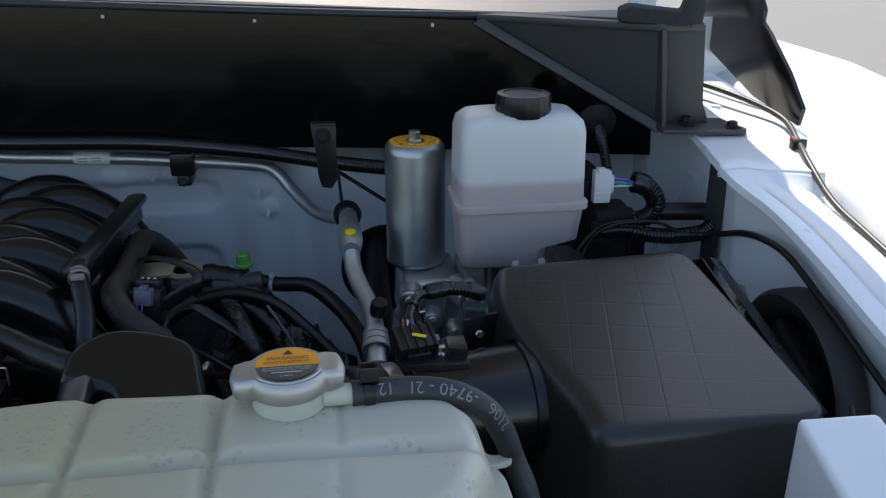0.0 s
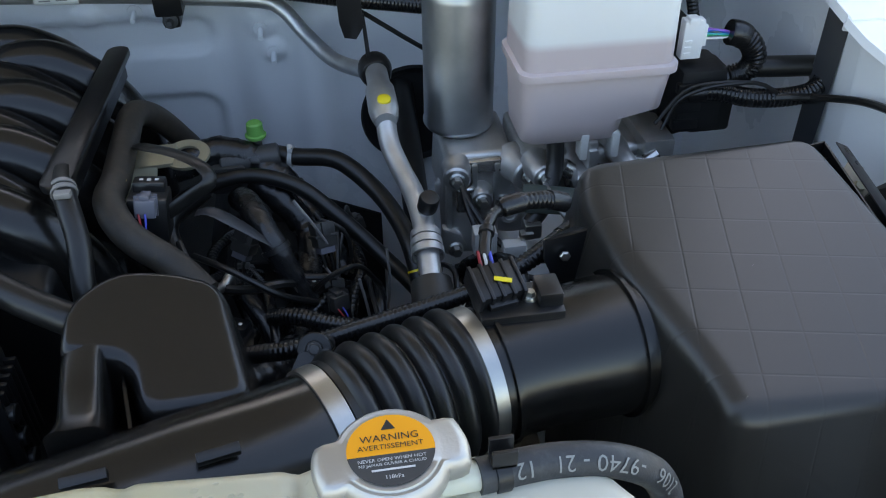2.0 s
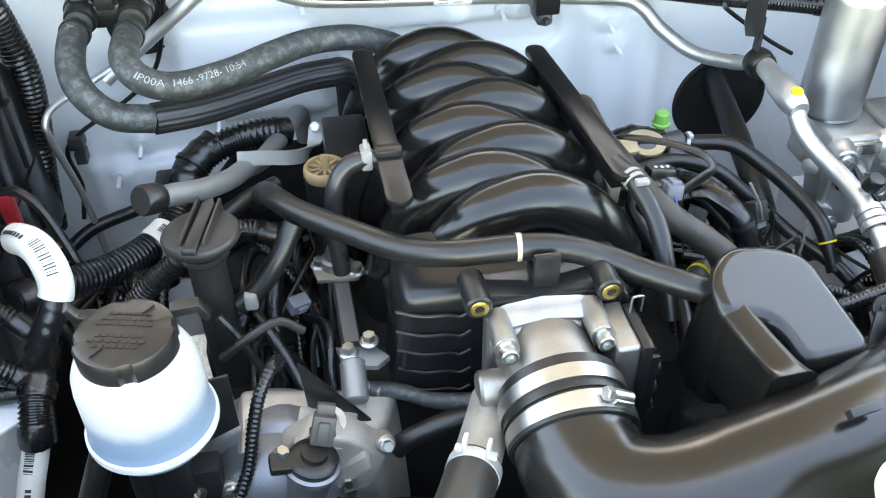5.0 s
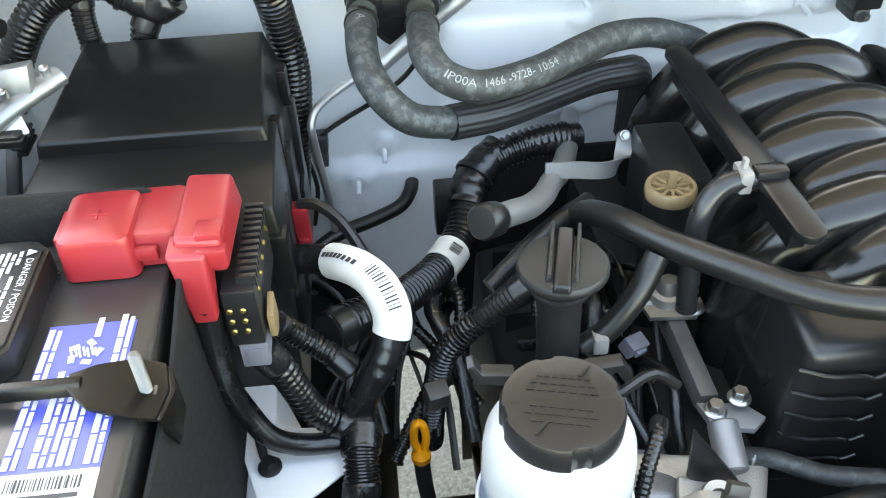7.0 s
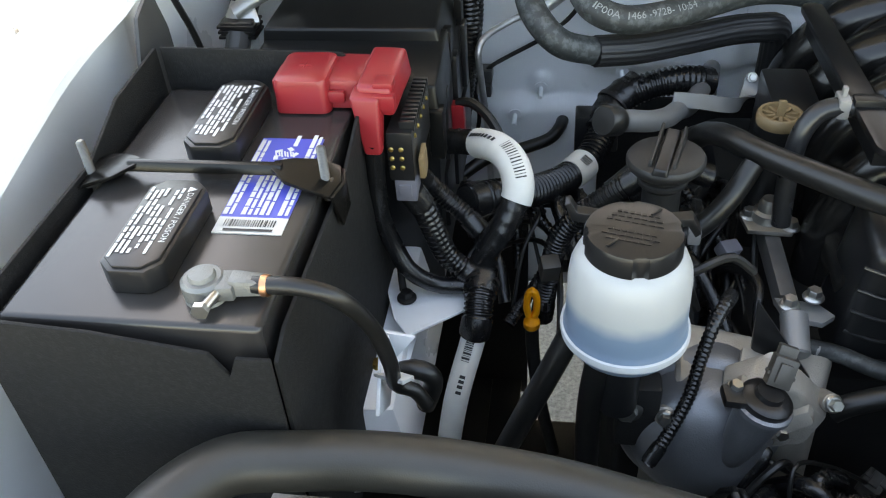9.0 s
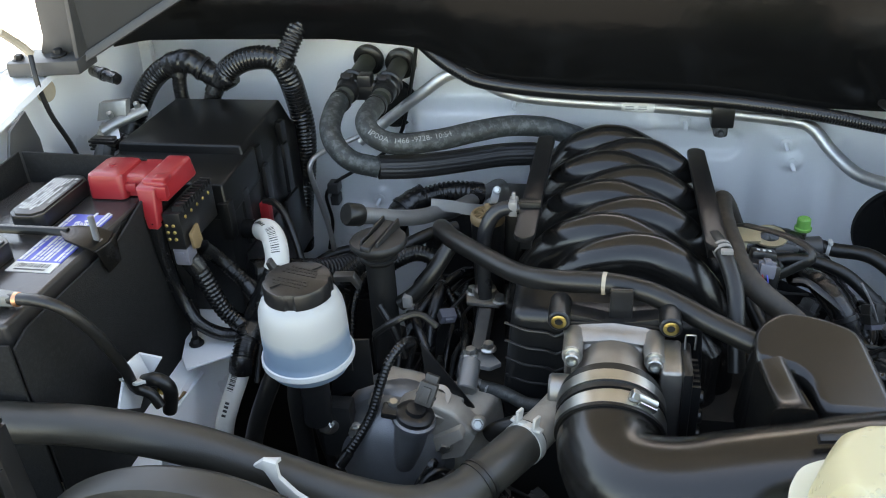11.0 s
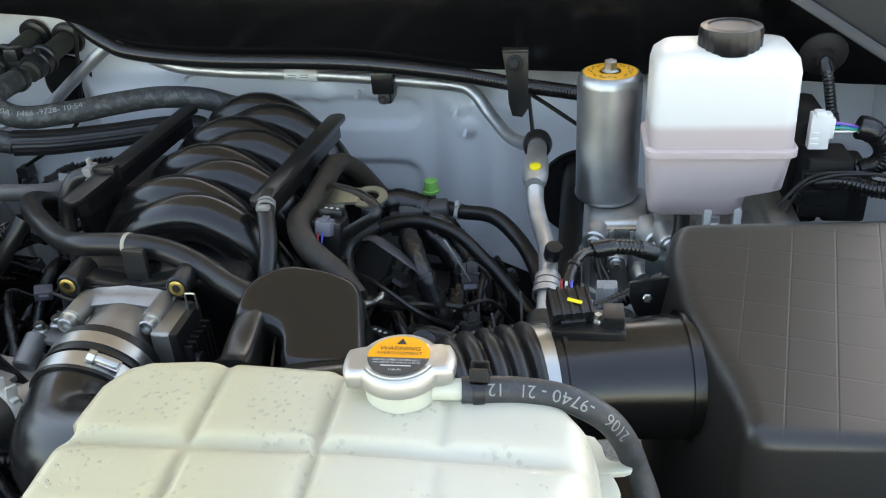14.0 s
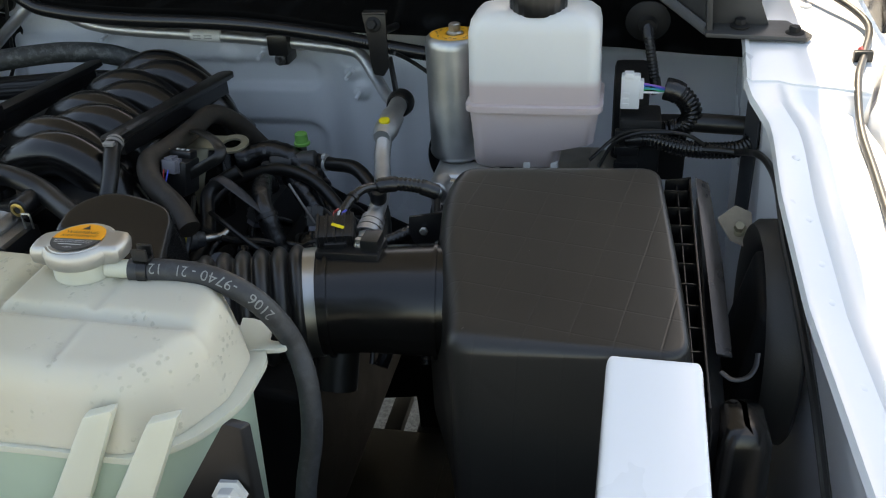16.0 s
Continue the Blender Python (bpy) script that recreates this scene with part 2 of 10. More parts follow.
def lathe(bm, base, axis, profile, seg=32, squash=1.0):
    """Turns a profile of (radius, height) round an axis that starts at base."""
    u, v, d = frame_of(axis)
    base = Vector(base)
    rings = []
    for r, h in profile:
        rings.append([bm.verts.new(base + d * h + (u * math.cos(a) + v * math.sin(a) * squash) * max(r, 1e-5)) for a in [2 * math.pi * k / seg for k in range(seg)]])
    for p, q in zip(rings, rings[1:]):
        for k in range(seg):
            bm.faces.new((p[k], q[k], q[(k + 1) % seg], p[(k + 1) % seg]))
    bm.faces.new(rings[0])
    bm.faces.new(rings[-1][::-1])
    bmesh.ops.recalc_face_normals(bm, faces=list(bm.faces))
    return bm


def annulus(bm, base, axis, r0, r1, h, seg=32):
    """A flat ring with an open hole."""
    u, v, d = frame_of(axis)
    rings = [[bm.verts.new(Vector(base) + d * z + (u * math.cos(a) + v * math.sin(a)) * r) for a in [2 * math.pi * k / seg for k in range(seg)]] for r, z in ((r0, 0), (r1, 0), (r1 + 0.0004, h / 2), (r1, h), (r0, h), (r0 - 0.0004, h / 2))]
    for i in range(6):
        p, q = rings[i], rings[(i + 1) % 6]
        for k in range(seg):
            bm.faces.new((p[k], p[(k + 1) % seg], q[(k + 1) % seg], q[k]))
    bmesh.ops.recalc_face_normals(bm, faces=list(bm.faces))
    return bm


def rod(bm, a, b, r, seg=16, edge=0.0):
    d = (Vector(b) - Vector(a)).length
    e = edge or min(r * 0.15, d * 0.2)
    return lathe(bm, a, Vector(b) - Vector(a), [(r - e, 0), (r, e), (r, d - e), (r - e, d)], seg)


def spline(pts, step):
    """Points at even steps along a smooth curve through pts."""
    P = [Vector(p) for p in pts]
    P = [2 * P[0] - P[1]] + P + [2 * P[-1] - P[-2]]
    dense = []
    for i in range(1, len(P) - 2):
        p0, p1, p2, p3 = P[i - 1:i + 3]
        for k in range(24):
            t = k / 24
            dense.append(0.5 * (2 * p1 + (p2 - p0) * t + (2 * p0 - 5 * p1 + 4 * p2 - p3) * t * t + (3 * p1 - p0 - 3 * p2 + p3) * t ** 3))
    dense.append(P[-2])
    out, run, want = [dense[0]], 0.0, step
    for a, b in zip(dense, dense[1:]):
        d = (b - a).length
        while d > 0 and run + d >= want:
            out.append(a + (b - a) * ((want - run) / d))
            want += step
        run += d
    if (out[-1] - dense[-1]).length > step * 0.3:
        out.append(dense[-1])
    return out


def frames(path):
    """A frame that does not twist at each point of a path."""
    res, u = [], None
    for i, p in enumerate(path):
        d = (path[min(i + 1, len(path) - 1)] - path[max(i - 1, 0)]).normalized()
        u = frame_of(d)[0] if u is None else (u - d * u.dot(d)).normalized()
        res.append((p, u, d.cross(u), d))
    return res


def hose(bm, pts, r, seg=14, step=0.006, rib=0.0, pitch=0.0055, radii=None, flat=1.0, wrinkle=0.0, flute=None, wrap=0.0):
    """A hose along a smooth curve; rib makes it a corrugated conduit, radii scales it from end to end, wrinkle makes it a taped loom."""
    path = spline(pts, pitch / 4 if rib else step)
    rings = []
    n = len(path)
    for i, (p, u, v, d) in enumerate(frames(path)):
        k = r
        if rib:
            k = r * (1, 1, 1 - rib, 1 - rib)[i % 4]
        if radii:
            f = i / (n - 1) * (len(radii) - 1)
            j = min(int(f), len(radii) - 2)
            k *= radii[j] + (radii[j + 1] - radii[j]) * (f - j)
        if wrap:
            k *= 0.97 + 0.06 * ((i * step / wrap) % 1.0)
        ring = []
        for s in range(seg):
            a = 2 * math.pi * s / seg
            w = 1 + (wrinkle * noise.noise(p * 90 + Vector((math.cos(a), math.sin(a), 0)) * 0.9) if wrinkle else 0)
            if flute:
                w -= flute[1] * (s * flute[0] * 2 // seg % 2)
            ring.append(bm.verts.new(p + (u * math.cos(a) + v * math.sin(a) * flat) * k * w))
        rings.append(ring)
    for p, q in zip(rings, rings[1:]):
        for k in range(seg):
            bm.faces.new((p[k], p[(k + 1) % seg], q[(k + 1) % seg], q[k]))
    bm.faces.new(rings[0][::-1])
    bm.faces.new(rings[-1])
    return bm


def superloft(bm, rings):
    """Skins a stack of rings with equal numbers of points, closed at both ends."""
    vs = [[bm.verts.new(p) for p in r] for r in rings]
    n = len(vs[0])
    for p, q in zip(vs, vs[1:]):
        for k in range(n):
            bm.faces.new((p[k], p[(k + 1) % n], q[(k + 1) % n], q[k]))
    bm.faces.new(vs[0][::-1])
    bm.faces.new(vs[-1])
    bmesh.ops.recalc_face_normals(bm, faces=list(bm.faces))
    return bm


def round_rect(cx, cy, z, hx, hy, r, n=6):
    pts = []
    for sx, sy, a0 in ((1, 1, 0), (-1, 1, 90), (-1, -1, 180), (1, -1, 270)):
        for k in range(n + 1):
            a = radians(a0 + 90 * k / n)
            pts.append(Vector((cx + sx * (hx - r) + r * math.cos(a), cy + sy * (hy - r) + r * math.sin(a), z)))
    return pts


def bolt(bm, at, axis, r=0.006, h=0.006, washer=1.7):
    """A flanged hexagon bolt head."""
    lathe(bm, at, axis, [(r * washer, 0), (r * washer, 0.0015), (r * 1.15, 0.003)], 20)
    u, v, d = frame_of(axis)
    o = Vector(at) + d * 0.0025
    b = bmesh.new()
    lathe(b, o, d, [(r, 0), (r, h - 0.001), (r * 0.86, h)], 6)
    merge(bm, b)
    return bm


def lettering(body, size):
    """Flat glyph polygons of the built-in font, centred: vertices and faces."""
    cu = bpy.data.curves.new("glyphs", "FONT")
    cu.body, cu.size, cu.align_x, cu.align_y, cu.resolution_u = body, size, "CENTER", "CENTER", 2
    ob = bpy.data.objects.new("glyphs", cu)
    me = bpy.data.meshes.new_from_object(ob)
    vs, fs = [v.co.copy() for v in me.vertices], [tuple(p.vertices) for p in me.polygons]
    bpy.data.objects.remove(ob)
    bpy.data.curves.remove(cu)
    bpy.data.meshes.remove(me)
    return vs, fs


def write(bm, body, size, m, bar=False):
    """Lettering on a plane given by m, or a plain bar of its size."""
    if bar:
        w, h = body, size
        add(bm, [m @ Vector((x * w / 2, y * h / 2, 0)) for x, y in ((-1, -1), (1, -1), (1, 1), (-1, 1))], [(0, 1, 2, 3)])
    else:
        vs, fs = lettering(body, size)
        add(bm, [m @ v for v in vs], fs)
    return bm


def plane_at(o, right, up):
    """A matrix whose x runs along right and y along up."""
    x, y = Vector(right).normalized(), Vector(up).normalized()
    z = x.cross(y).normalized()
    y = z.cross(x)
    m = Matrix((x, y, z)).transposed().to_4x4()
    return Matrix.Translation(o) @ m


def write_round(bm, body, size, pts, r, start, toward, flip=False):
    """Lettering laid round a hose, its middle at start metres along it, facing toward."""
    path = frames(spline(pts, 0.002))
    vs, fs = lettering(body, size)
    g = bmesh.new()
    add(g, vs, fs)
    for _ in range(3):
        bmesh.ops.triangulate(g, faces=list(g.faces))
        bmesh.ops.subdivide_edges(g, edges=[e for e in g.edges if e.calc_length() > size * 0.16], cuts=1)
    bmesh.ops.triangulate(g, faces=list(g.faces))
    g.verts.index_update()
    vs, fs = [v.co.copy() for v in g.verts], [tuple(v.index for v in f.verts) for f in g.faces]
    g.free()
    out = []
    for v in vs:
        s = start + (-v.x if flip else v.x)
        i = max(0, min(len(path) - 1, int(s / 0.002)))
        p, u, w, d = path[i]
        t = Vector(toward) - d * Vector(toward).dot(d)
        a0 = math.atan2(t.dot(w), t.dot(u))
        a = a0 + (v.y if flip else -v.y) / r
        out.append(p + d * (s - i * 0.002) + (u * math.cos(a) + w * math.sin(a)) * (r + 0.0005))
    add(bm, out, fs)
    return bm


def band(bm, pts, r, start, width, t=0.0008, seg=28):
    """A strap round a hose, width metres long from start."""
    path = frames(spline(pts, 0.001))
    n = max(2, int(width / 0.001))
    i0 = max(0, min(len(path) - n - 1, int(start / 0.001)))
    prof = [(0, r * 0.98)] + [(k, r + t) for k in range(n + 1)] + [(n, r * 0.98)]
    rings = []
    for k, rr in prof:
        p, u, w, d = path[i0 + k]
        rings.append([p + (u * math.cos(a) + w * math.sin(a)) * rr for a in [2 * math.pi * s / seg for s in range(seg)]])
    vs = [[bm.verts.new(p) for p in q] for q in rings]
    for a, b in zip(vs, vs[1:]):
        for k in range(seg):
            bm.faces.new((a[k], a[(k + 1) % seg], b[(k + 1) % seg], b[k]))
    return bm


B = bmesh.new


def interp(x, xs, ys):
    return float(np.interp(x, xs, ys))


# ---- large structure ----
def ground():
    b = B()
    add(b, [(-400, -400, 0), (400, -400, 0), (400, 400, 0), (-400, 400, 0)], [(0, 1, 2, 3)])
    single("ground", b, GRAVEL, "pale grey gravel ground under the car", "ground", kind="structure")


def firewall_relief(x, z):
    """How far the pressed steel stands out towards the engine."""
    def step(a, e):
        return 1 / (1 + math.exp(-max(-40, min(40, a / e))))
    def field(x0, x1, z0, z1):
        return step(x - x0, 0.006) * step(x1 - x, 0.006) * step(z - z0, 0.005) * step(z1 - z, 0.005)
    def swage(x1, z0, z1, r):
        """A recess that ends in a rounded corner at x1."""
        qx, qz = x - (x1 - r), abs(z - (z0 + z1) / 2) - ((z1 - z0) / 2 - r)
        far = math.hypot(max(qx, 0), max(qz, 0)) + min(max(qx, qz), 0) - r
        return step(-far, 0.0022)
    d = 0.010 - 0.008 * swage(-0.160, 1.040, 1.081, 0.020) * step(x + 0.47, 0.006) - 0.008 * swage(-0.163, 0.88, 0.981, 0.030) * step(x + 0.47, 0.006)
    d -= 0.006 * field(-0.160, -0.115, 0.5, 1.10)
    d += 0.016 * field(-0.66, -0.47, 0.98, 1.12) + 0.012 * field(-0.80, -0.5, 0.6, 0.93)
    d += 0.012 * field(-0.06, 0.6, 0.5, 1.115) + 0.010 * field(-0.13, -0.02, 0.5, 1.09)
    d += 0.010 * field(-1.2, -0.86, 0.9, 1.17)
    for cx, cz in ((-0.725, 0.955), (-0.757, 0.922), (-0.10, 1.073), (-0.088, 1.043), (-0.3, 1.09), (-0.215, 1.09), (-0.50, 1.11)):
        r2 = (x - cx) ** 2 + (z - cz) ** 2
        d += 0.004 * step(0.014 - math.sqrt(r2), 0.002)
    return d * 1.5


def firewall():
    b = B()
    x0, x1, z0, z1, nx, nz = -1.16, 0.62, 0.60, 1.30, 320, 210
    vs = [[b.verts.new((x0 + (x1 - x0) * i / nx, 1.222 - firewall_relief(x0 + (x1 - x0) * i / nx, z0 + (z1 - z0) * j / nz), z0 + (z1 - z0) * j / nz)) for i in range(nx + 1)] for j in range(nz + 1)]
    for j in range(nz):
        for i in range(nx):
            b.faces.new((vs[j][i], vs[j][i + 1], vs[j + 1][i + 1], vs[j + 1][i]))
    back = [b.verts.new((v.co.x, 1.24, v.co.z)) for v in (vs[0][0], vs[0][-1], vs[-1][-1], vs[-1][0])]
    b.faces.new(back[::-1])
    ob = single("firewall", b, WHITE, "white painted pressed steel firewall", "wall", kind="structure", smooth=60)
    return ob


WING_Y = [-0.9, 0.2, 0.37, 0.53, 0.64, 0.70, 0.73, 0.765, 0.80, 0.83, 0.92, 1.22]
WING_X = [0.53, 0.468, 0.450, 0.437, 0.429, 0.431, 0.433, 0.432, 0.422, 0.418, 0.424, 0.430]
WING_Z = [0.95, 1.070, 1.100, 1.122, 1.156, 1.166, 1.168, 1.172, 1.180, 1.188, 1.201, 1.225]
WING_PROFILE = [(0.058, -0.86), (0.042, -0.40), (0.028, -0.12), (0.021, -0.013), (0.0, -0.006), (0.0012, -0.0005), (0.005, 0.0), (0.026, -0.006), (0.031, -0.003), (0.044, -0.004), (0.049, -0.011), (0.078, -0.013), (0.088, -0.019),
                (0.097, -0.021), (0.099, -0.045), (0.104, -0.045), (0.106, -0.014), (0.112, -0.006), (0.125, -0.002), (0.17, 0.008), (0.26, 0.020), (0.33, 0.0), (0.375, -0.08), (0.39, -0.23), (0.385, -0.63)]
WING_LIFT = 0.052   # the body leans: its far wing stands higher


def wing_point(side, dx, y, dz=None):
    """A point of the wing, dx outboard of its inner edge."""
    if dz is None:
        flat = WING_PROFILE[4:]
        dz = interp(dx, [p[0] for p in flat], [p[1] for p in flat])
    x, z = interp(y, WING_Y, WING_X) + dx, interp(y, WING_Y, WING_Z) + dz
    return Vector((x if side > 0 else -0.646 - x, y, z + (0.0 if side > 0 else WING_LIFT)))


def wing(side):
    """The inner wing, its bolted flange, the gap and the outer wing; side 1 stands at +x."""
    b = B()
    rows = []
    for y in sorted([-0.9 + 2.5 * k / 110 for k in range(111)] + [0.8300, 0.8320, 0.8324, 0.8336, 0.8340, 0.8360]):
        row = []
        for k, (dx, dz) in enumerate(WING_PROFILE):
            back = interp(dx, [0.03, 0.045, 0.07, 0.09], [0.0, 0.010, 0.012, 0.022]) * max(0, 1 - abs(y - 0.833) / 0.035)
            p = wing_point(side, dx, y, dz)
            p.y -= back
            if k > 11:
                p.x += side * 0.045 * max(0, min(1, (y - 0.80) / 0.12))
            if 5 < k < 14:
                p.z += (-0.004 - dz - 0.12 * max(0, dx - 0.07)) * max(0, min(1, (y - 0.80) / 0.034))
            if 3 < k < 14:
                p.z += 0.0016 * (y > 0.8338) - 0.004 * (0.8322 < y < 0.8338) + 0.0006 * noise.noise(Vector((dx * 30, y * 14, 3.0 * side)))
            row.append(b.verts.new(p))
        rows.append(row)
    for p, q in zip(rows, rows[1:]):
        for k in range(len(WING_PROFILE) - 1):
            b.faces.new((p[k], q[k], q[k + 1], p[k + 1]))
    bmesh.ops.recalc_face_normals(b, faces=list(b.faces))
    ob = single("wing", b, WHITE, "white painted inner wing panel of the car", "car wing", "wings", "structure", smooth=40)
    sol = ob.modifiers.new("sheet", "SOLIDIFY")
    sol.thickness, sol.offset = 0.0015, 1
    return ob


def cowl_panel():
    """The glossy black plate that hangs over the firewall, cut along a swept lower edge."""
    xs = [-1.12, -1.04, -0.94, -0.75, -0.63, -0.585, -0.537, -0.45, -0.38, -0.23, 0.0, 0.1, 0.3, 0.40, 0.475]
    zs = [1.23, 1.245, 1.247, 1.247, 1.236, 1.222, 1.198, 1.180, 1.172, 1.164, 1.151, 1.145, 1.136, 1.126, 1.122]
    b = B()
    n = 90
    lo, hi = [], []
    for i in range(n + 1):
        x = xs[0] + (xs[-1] - xs[0]) * i / n
        z = interp(x, xs, zs)
        y = 1.118 + 0.006 * noise.noise(Vector((x * 5, 0, 0)))
        lo.append((x, y, z))
        hi.append((x, y + 0.001, interp(x, [-1.12, -0.4, 0.2, 0.48], [1.375, 1.337, 1.310, 1.31])))
    rows = [[Vector(l).lerp(Vector(h), t) + Vector((0, -0.004 * math.sin(t * 3.1), 0)) for l, h in zip(lo, hi)] for t in (0, 0.03, 0.25, 0.5, 0.75, 1)]
    rows.insert(0, [p + Vector((0, 0.004, 0.0)) for p in rows[0]])
    rows.append([p + Vector((0, 0.05, 0.006)) for p in rows[-1]])
    vs = [[b.verts.new(p) for p in r] for r in rows]
    for p, q in zip(vs, vs[1:]):
        for k in range(n):
            b.faces.new((p[k], p[k + 1], q[k + 1], q[k]))
    ob = single("cowl_panel", b, GLOSS, "glossy black plastic cowl panel above the firewall", "cowl", kind="structure", smooth=50)
    sol = ob.modifiers.new("sheet", "SOLIDIFY")
    sol.thickness, sol.offset = 0.002, 1


def cowl_top():
    """Weather strip, clips and the foot of the windscreen."""
    b = B()
    hose(b, [(-1.10, 1.125, 1.380), (-0.7, 1.128, 1.358), (-0.4, 1.128, 1.342), (0.0, 1.128, 1.323), (0.22, 1.125, 1.316), (0.34, 1.0, 1.322), (0.42, 0.93, 1.326)], 0.008, 12, 0.02, flat=0.7)
    single("weather_strip", b, GREY, "dark grey rubber weather strip along the cowl", "weather strip", kind="structure")
    b = B()
    slab(b, [(-1.1, 1.14, 1.376), (0.42, 1.14, 1.312), (0.5, 1.30, 1.345), (-1.1, 1.30, 1.41)], (0, 0, -0.006))
    single("cowl_top", b, GREY, "dark grey plastic cowl top below the windscreen", "cowl", kind="structure")
    b = B()
    slab(b, [(-1.2, 1.30, 1.40), (0.6, 1.30, 1.34), (0.45, 2.0, 1.78), (-1.05, 2.0, 1.84)], (0, 0.004, -0.006))
    single("windscreen", b, GLASS, "tinted glass windscreen of the car", "windscreen", kind="structure")
    for x in (-0.55, -0.262, -0.081, 0.143):
        b = B()
        rbox(b, (x - 0.002, 1.112, interp(x, [-0.4, 0.2], [1.332, 1.306]) - 0.004), (x + 0.002, 1.12, interp(x, [-0.4, 0.2], [1.332, 1.306])), 0.0008)
        single("panel_clip", b, PLUG, "small white nylon clip under the weather strip", "clip", "cowl clips")


def bonnet():
    """The raised bonnet above the camera: lining below, white skin above."""
    th = thing("bonnet", (-0.33, 1.20, 1.42), "raised white bonnet with a dark lining underneath", "bonnet")
    def plate(y0, y1, z0, z1, x0, x1, dz):
        return [(x0, y0, z0 + dz), (x1, y0, z0 + dz), (x1, y1, z1 + dz), (x0, y1, z1 + dz)]
    b = B()
    slab(b, plate(1.23, 0.57, 1.43, 2.56, -1.14, 0.492, 0.03), (0, 0.006, 0.004))
    part("skin", b, WHITE, th)
    b = B()
    slab(b, plate(1.17, 0.62, 1.50, 2.45, -1.06, 0.38, 0.0), (0, 0.010, 0.006), 0.004)
    part("lining", b, LINING, th, "dark brown-grey insulating lining")
    for x in (-1.10, 0.452):
        b = B()
        slab(b, [(x - 0.02, 1.19, 1.15), (x + 0.02, 1.19, 1.15), (x + 0.02, 1.19, 1.50), (x - 0.02, 1.19, 1.50)], (0, 0.012, 0), 0.002)
        part("hinge", b, WHITE, th, "white painted bonnet hinge")


def cowl_bracket(side):
    """The triangular plastic end of the cowl with its bolted foot."""
    def X(x, y, z):
        return Vector((x if side > 0 else -0.638 - x, y, z + (0 if side > 0 else 0.066)))
    th = thing("cowl_bracket", X(0.42, 0.94, 1.20), "dark grey plastic cowl end bracket bolted to the wing", "bracket", "cowl end brackets")
    b = B()
    slab(b, [X(0.205, 1.115, 1.312), X(0.375, 0.932, 1.318), X(0.388, 0.945, 1.206), X(0.375, 0.955, 1.209)], (0, 0.006, 0.001))
    part("web", b, GREY, th)
    b = B()
    slab(b, [X(0.20, 1.115, 1.320), X(0.376, 0.926, 1.328), X(0.428, 0.93, 1.328), X(0.430, 1.10, 1.325)], (0, 0, -0.009), 0.002)
    part("top_lip", b, GREY, th)
    b = B()
    slab(b, [X(0.195, 1.118, 1.307), X(0.385, 0.942, 1.201), X(0.397, 0.938, 1.207), X(0.207, 1.112, 1.315)], (0, -0.010, 0.001), 0.002)
    part("lower_rim", b, GREY, th)
    b = B()
    slab(b, [X(0.376, 0.924, 1.322), X(0.386, 0.924, 1.206), X(0.386, 0.955, 1.206), X(0.376, 0.955, 1.322)], (0.006 * side, 0, 0), 0.0015)
    part("inner_rib", b, GREY, th)
    b = B()
    slab(b, [X(0.388, 0.944, 1.325), X(0.432, 0.936, 1.325), X(0.440, 0.938, 1.235), X(0.45, 0.94, 1.212), X(0.388, 0.948, 1.206)], (0, 0.006, 0), 0.0015)
    part("end_wall", b, GREY, th)
    b = B()
    pad = 0.0 if side > 0 else 0.013   # the far foot stands on a thicker pad
    slab(b, [X(0.384, 0.915, 1.205 - pad), X(0.485, 0.912, 1.201 - pad), X(0.492, 0.925, 1.201 - pad), X(0.47, 0.955, 1.208 - pad), X(0.384, 0.96, 1.208 - pad)], (0, 0, 0.005 + pad), 0.0015)
    part("foot", b, GREY, th)
    for p in ((0.42, 0.934, 1.212), (0.474, 0.927, 1.206)):
        b = B()
        bolt(b, X(*p), (0, -0.1, 1), 0.006, 0.006)
        part("bolt", b, DARK, th, "black flanged bolt")
    return th


def foam_block():
    b = B()
    slab(b, [(0.335, 0.95, 1.326), (0.40, 0.92, 1.326), (0.425, 0.93, 1.326), (0.428, 0.93, 1.352), (0.405, 0.92, 1.36), (0.398, 0.92, 1.34), (0.345, 0.945, 1.345), (0.335, 0.95, 1.34)], (0.012, 0.045, 0), 0.003)
    single("foam_block", b, FOAM, "black open-cell foam block on the cowl end", "foam block")


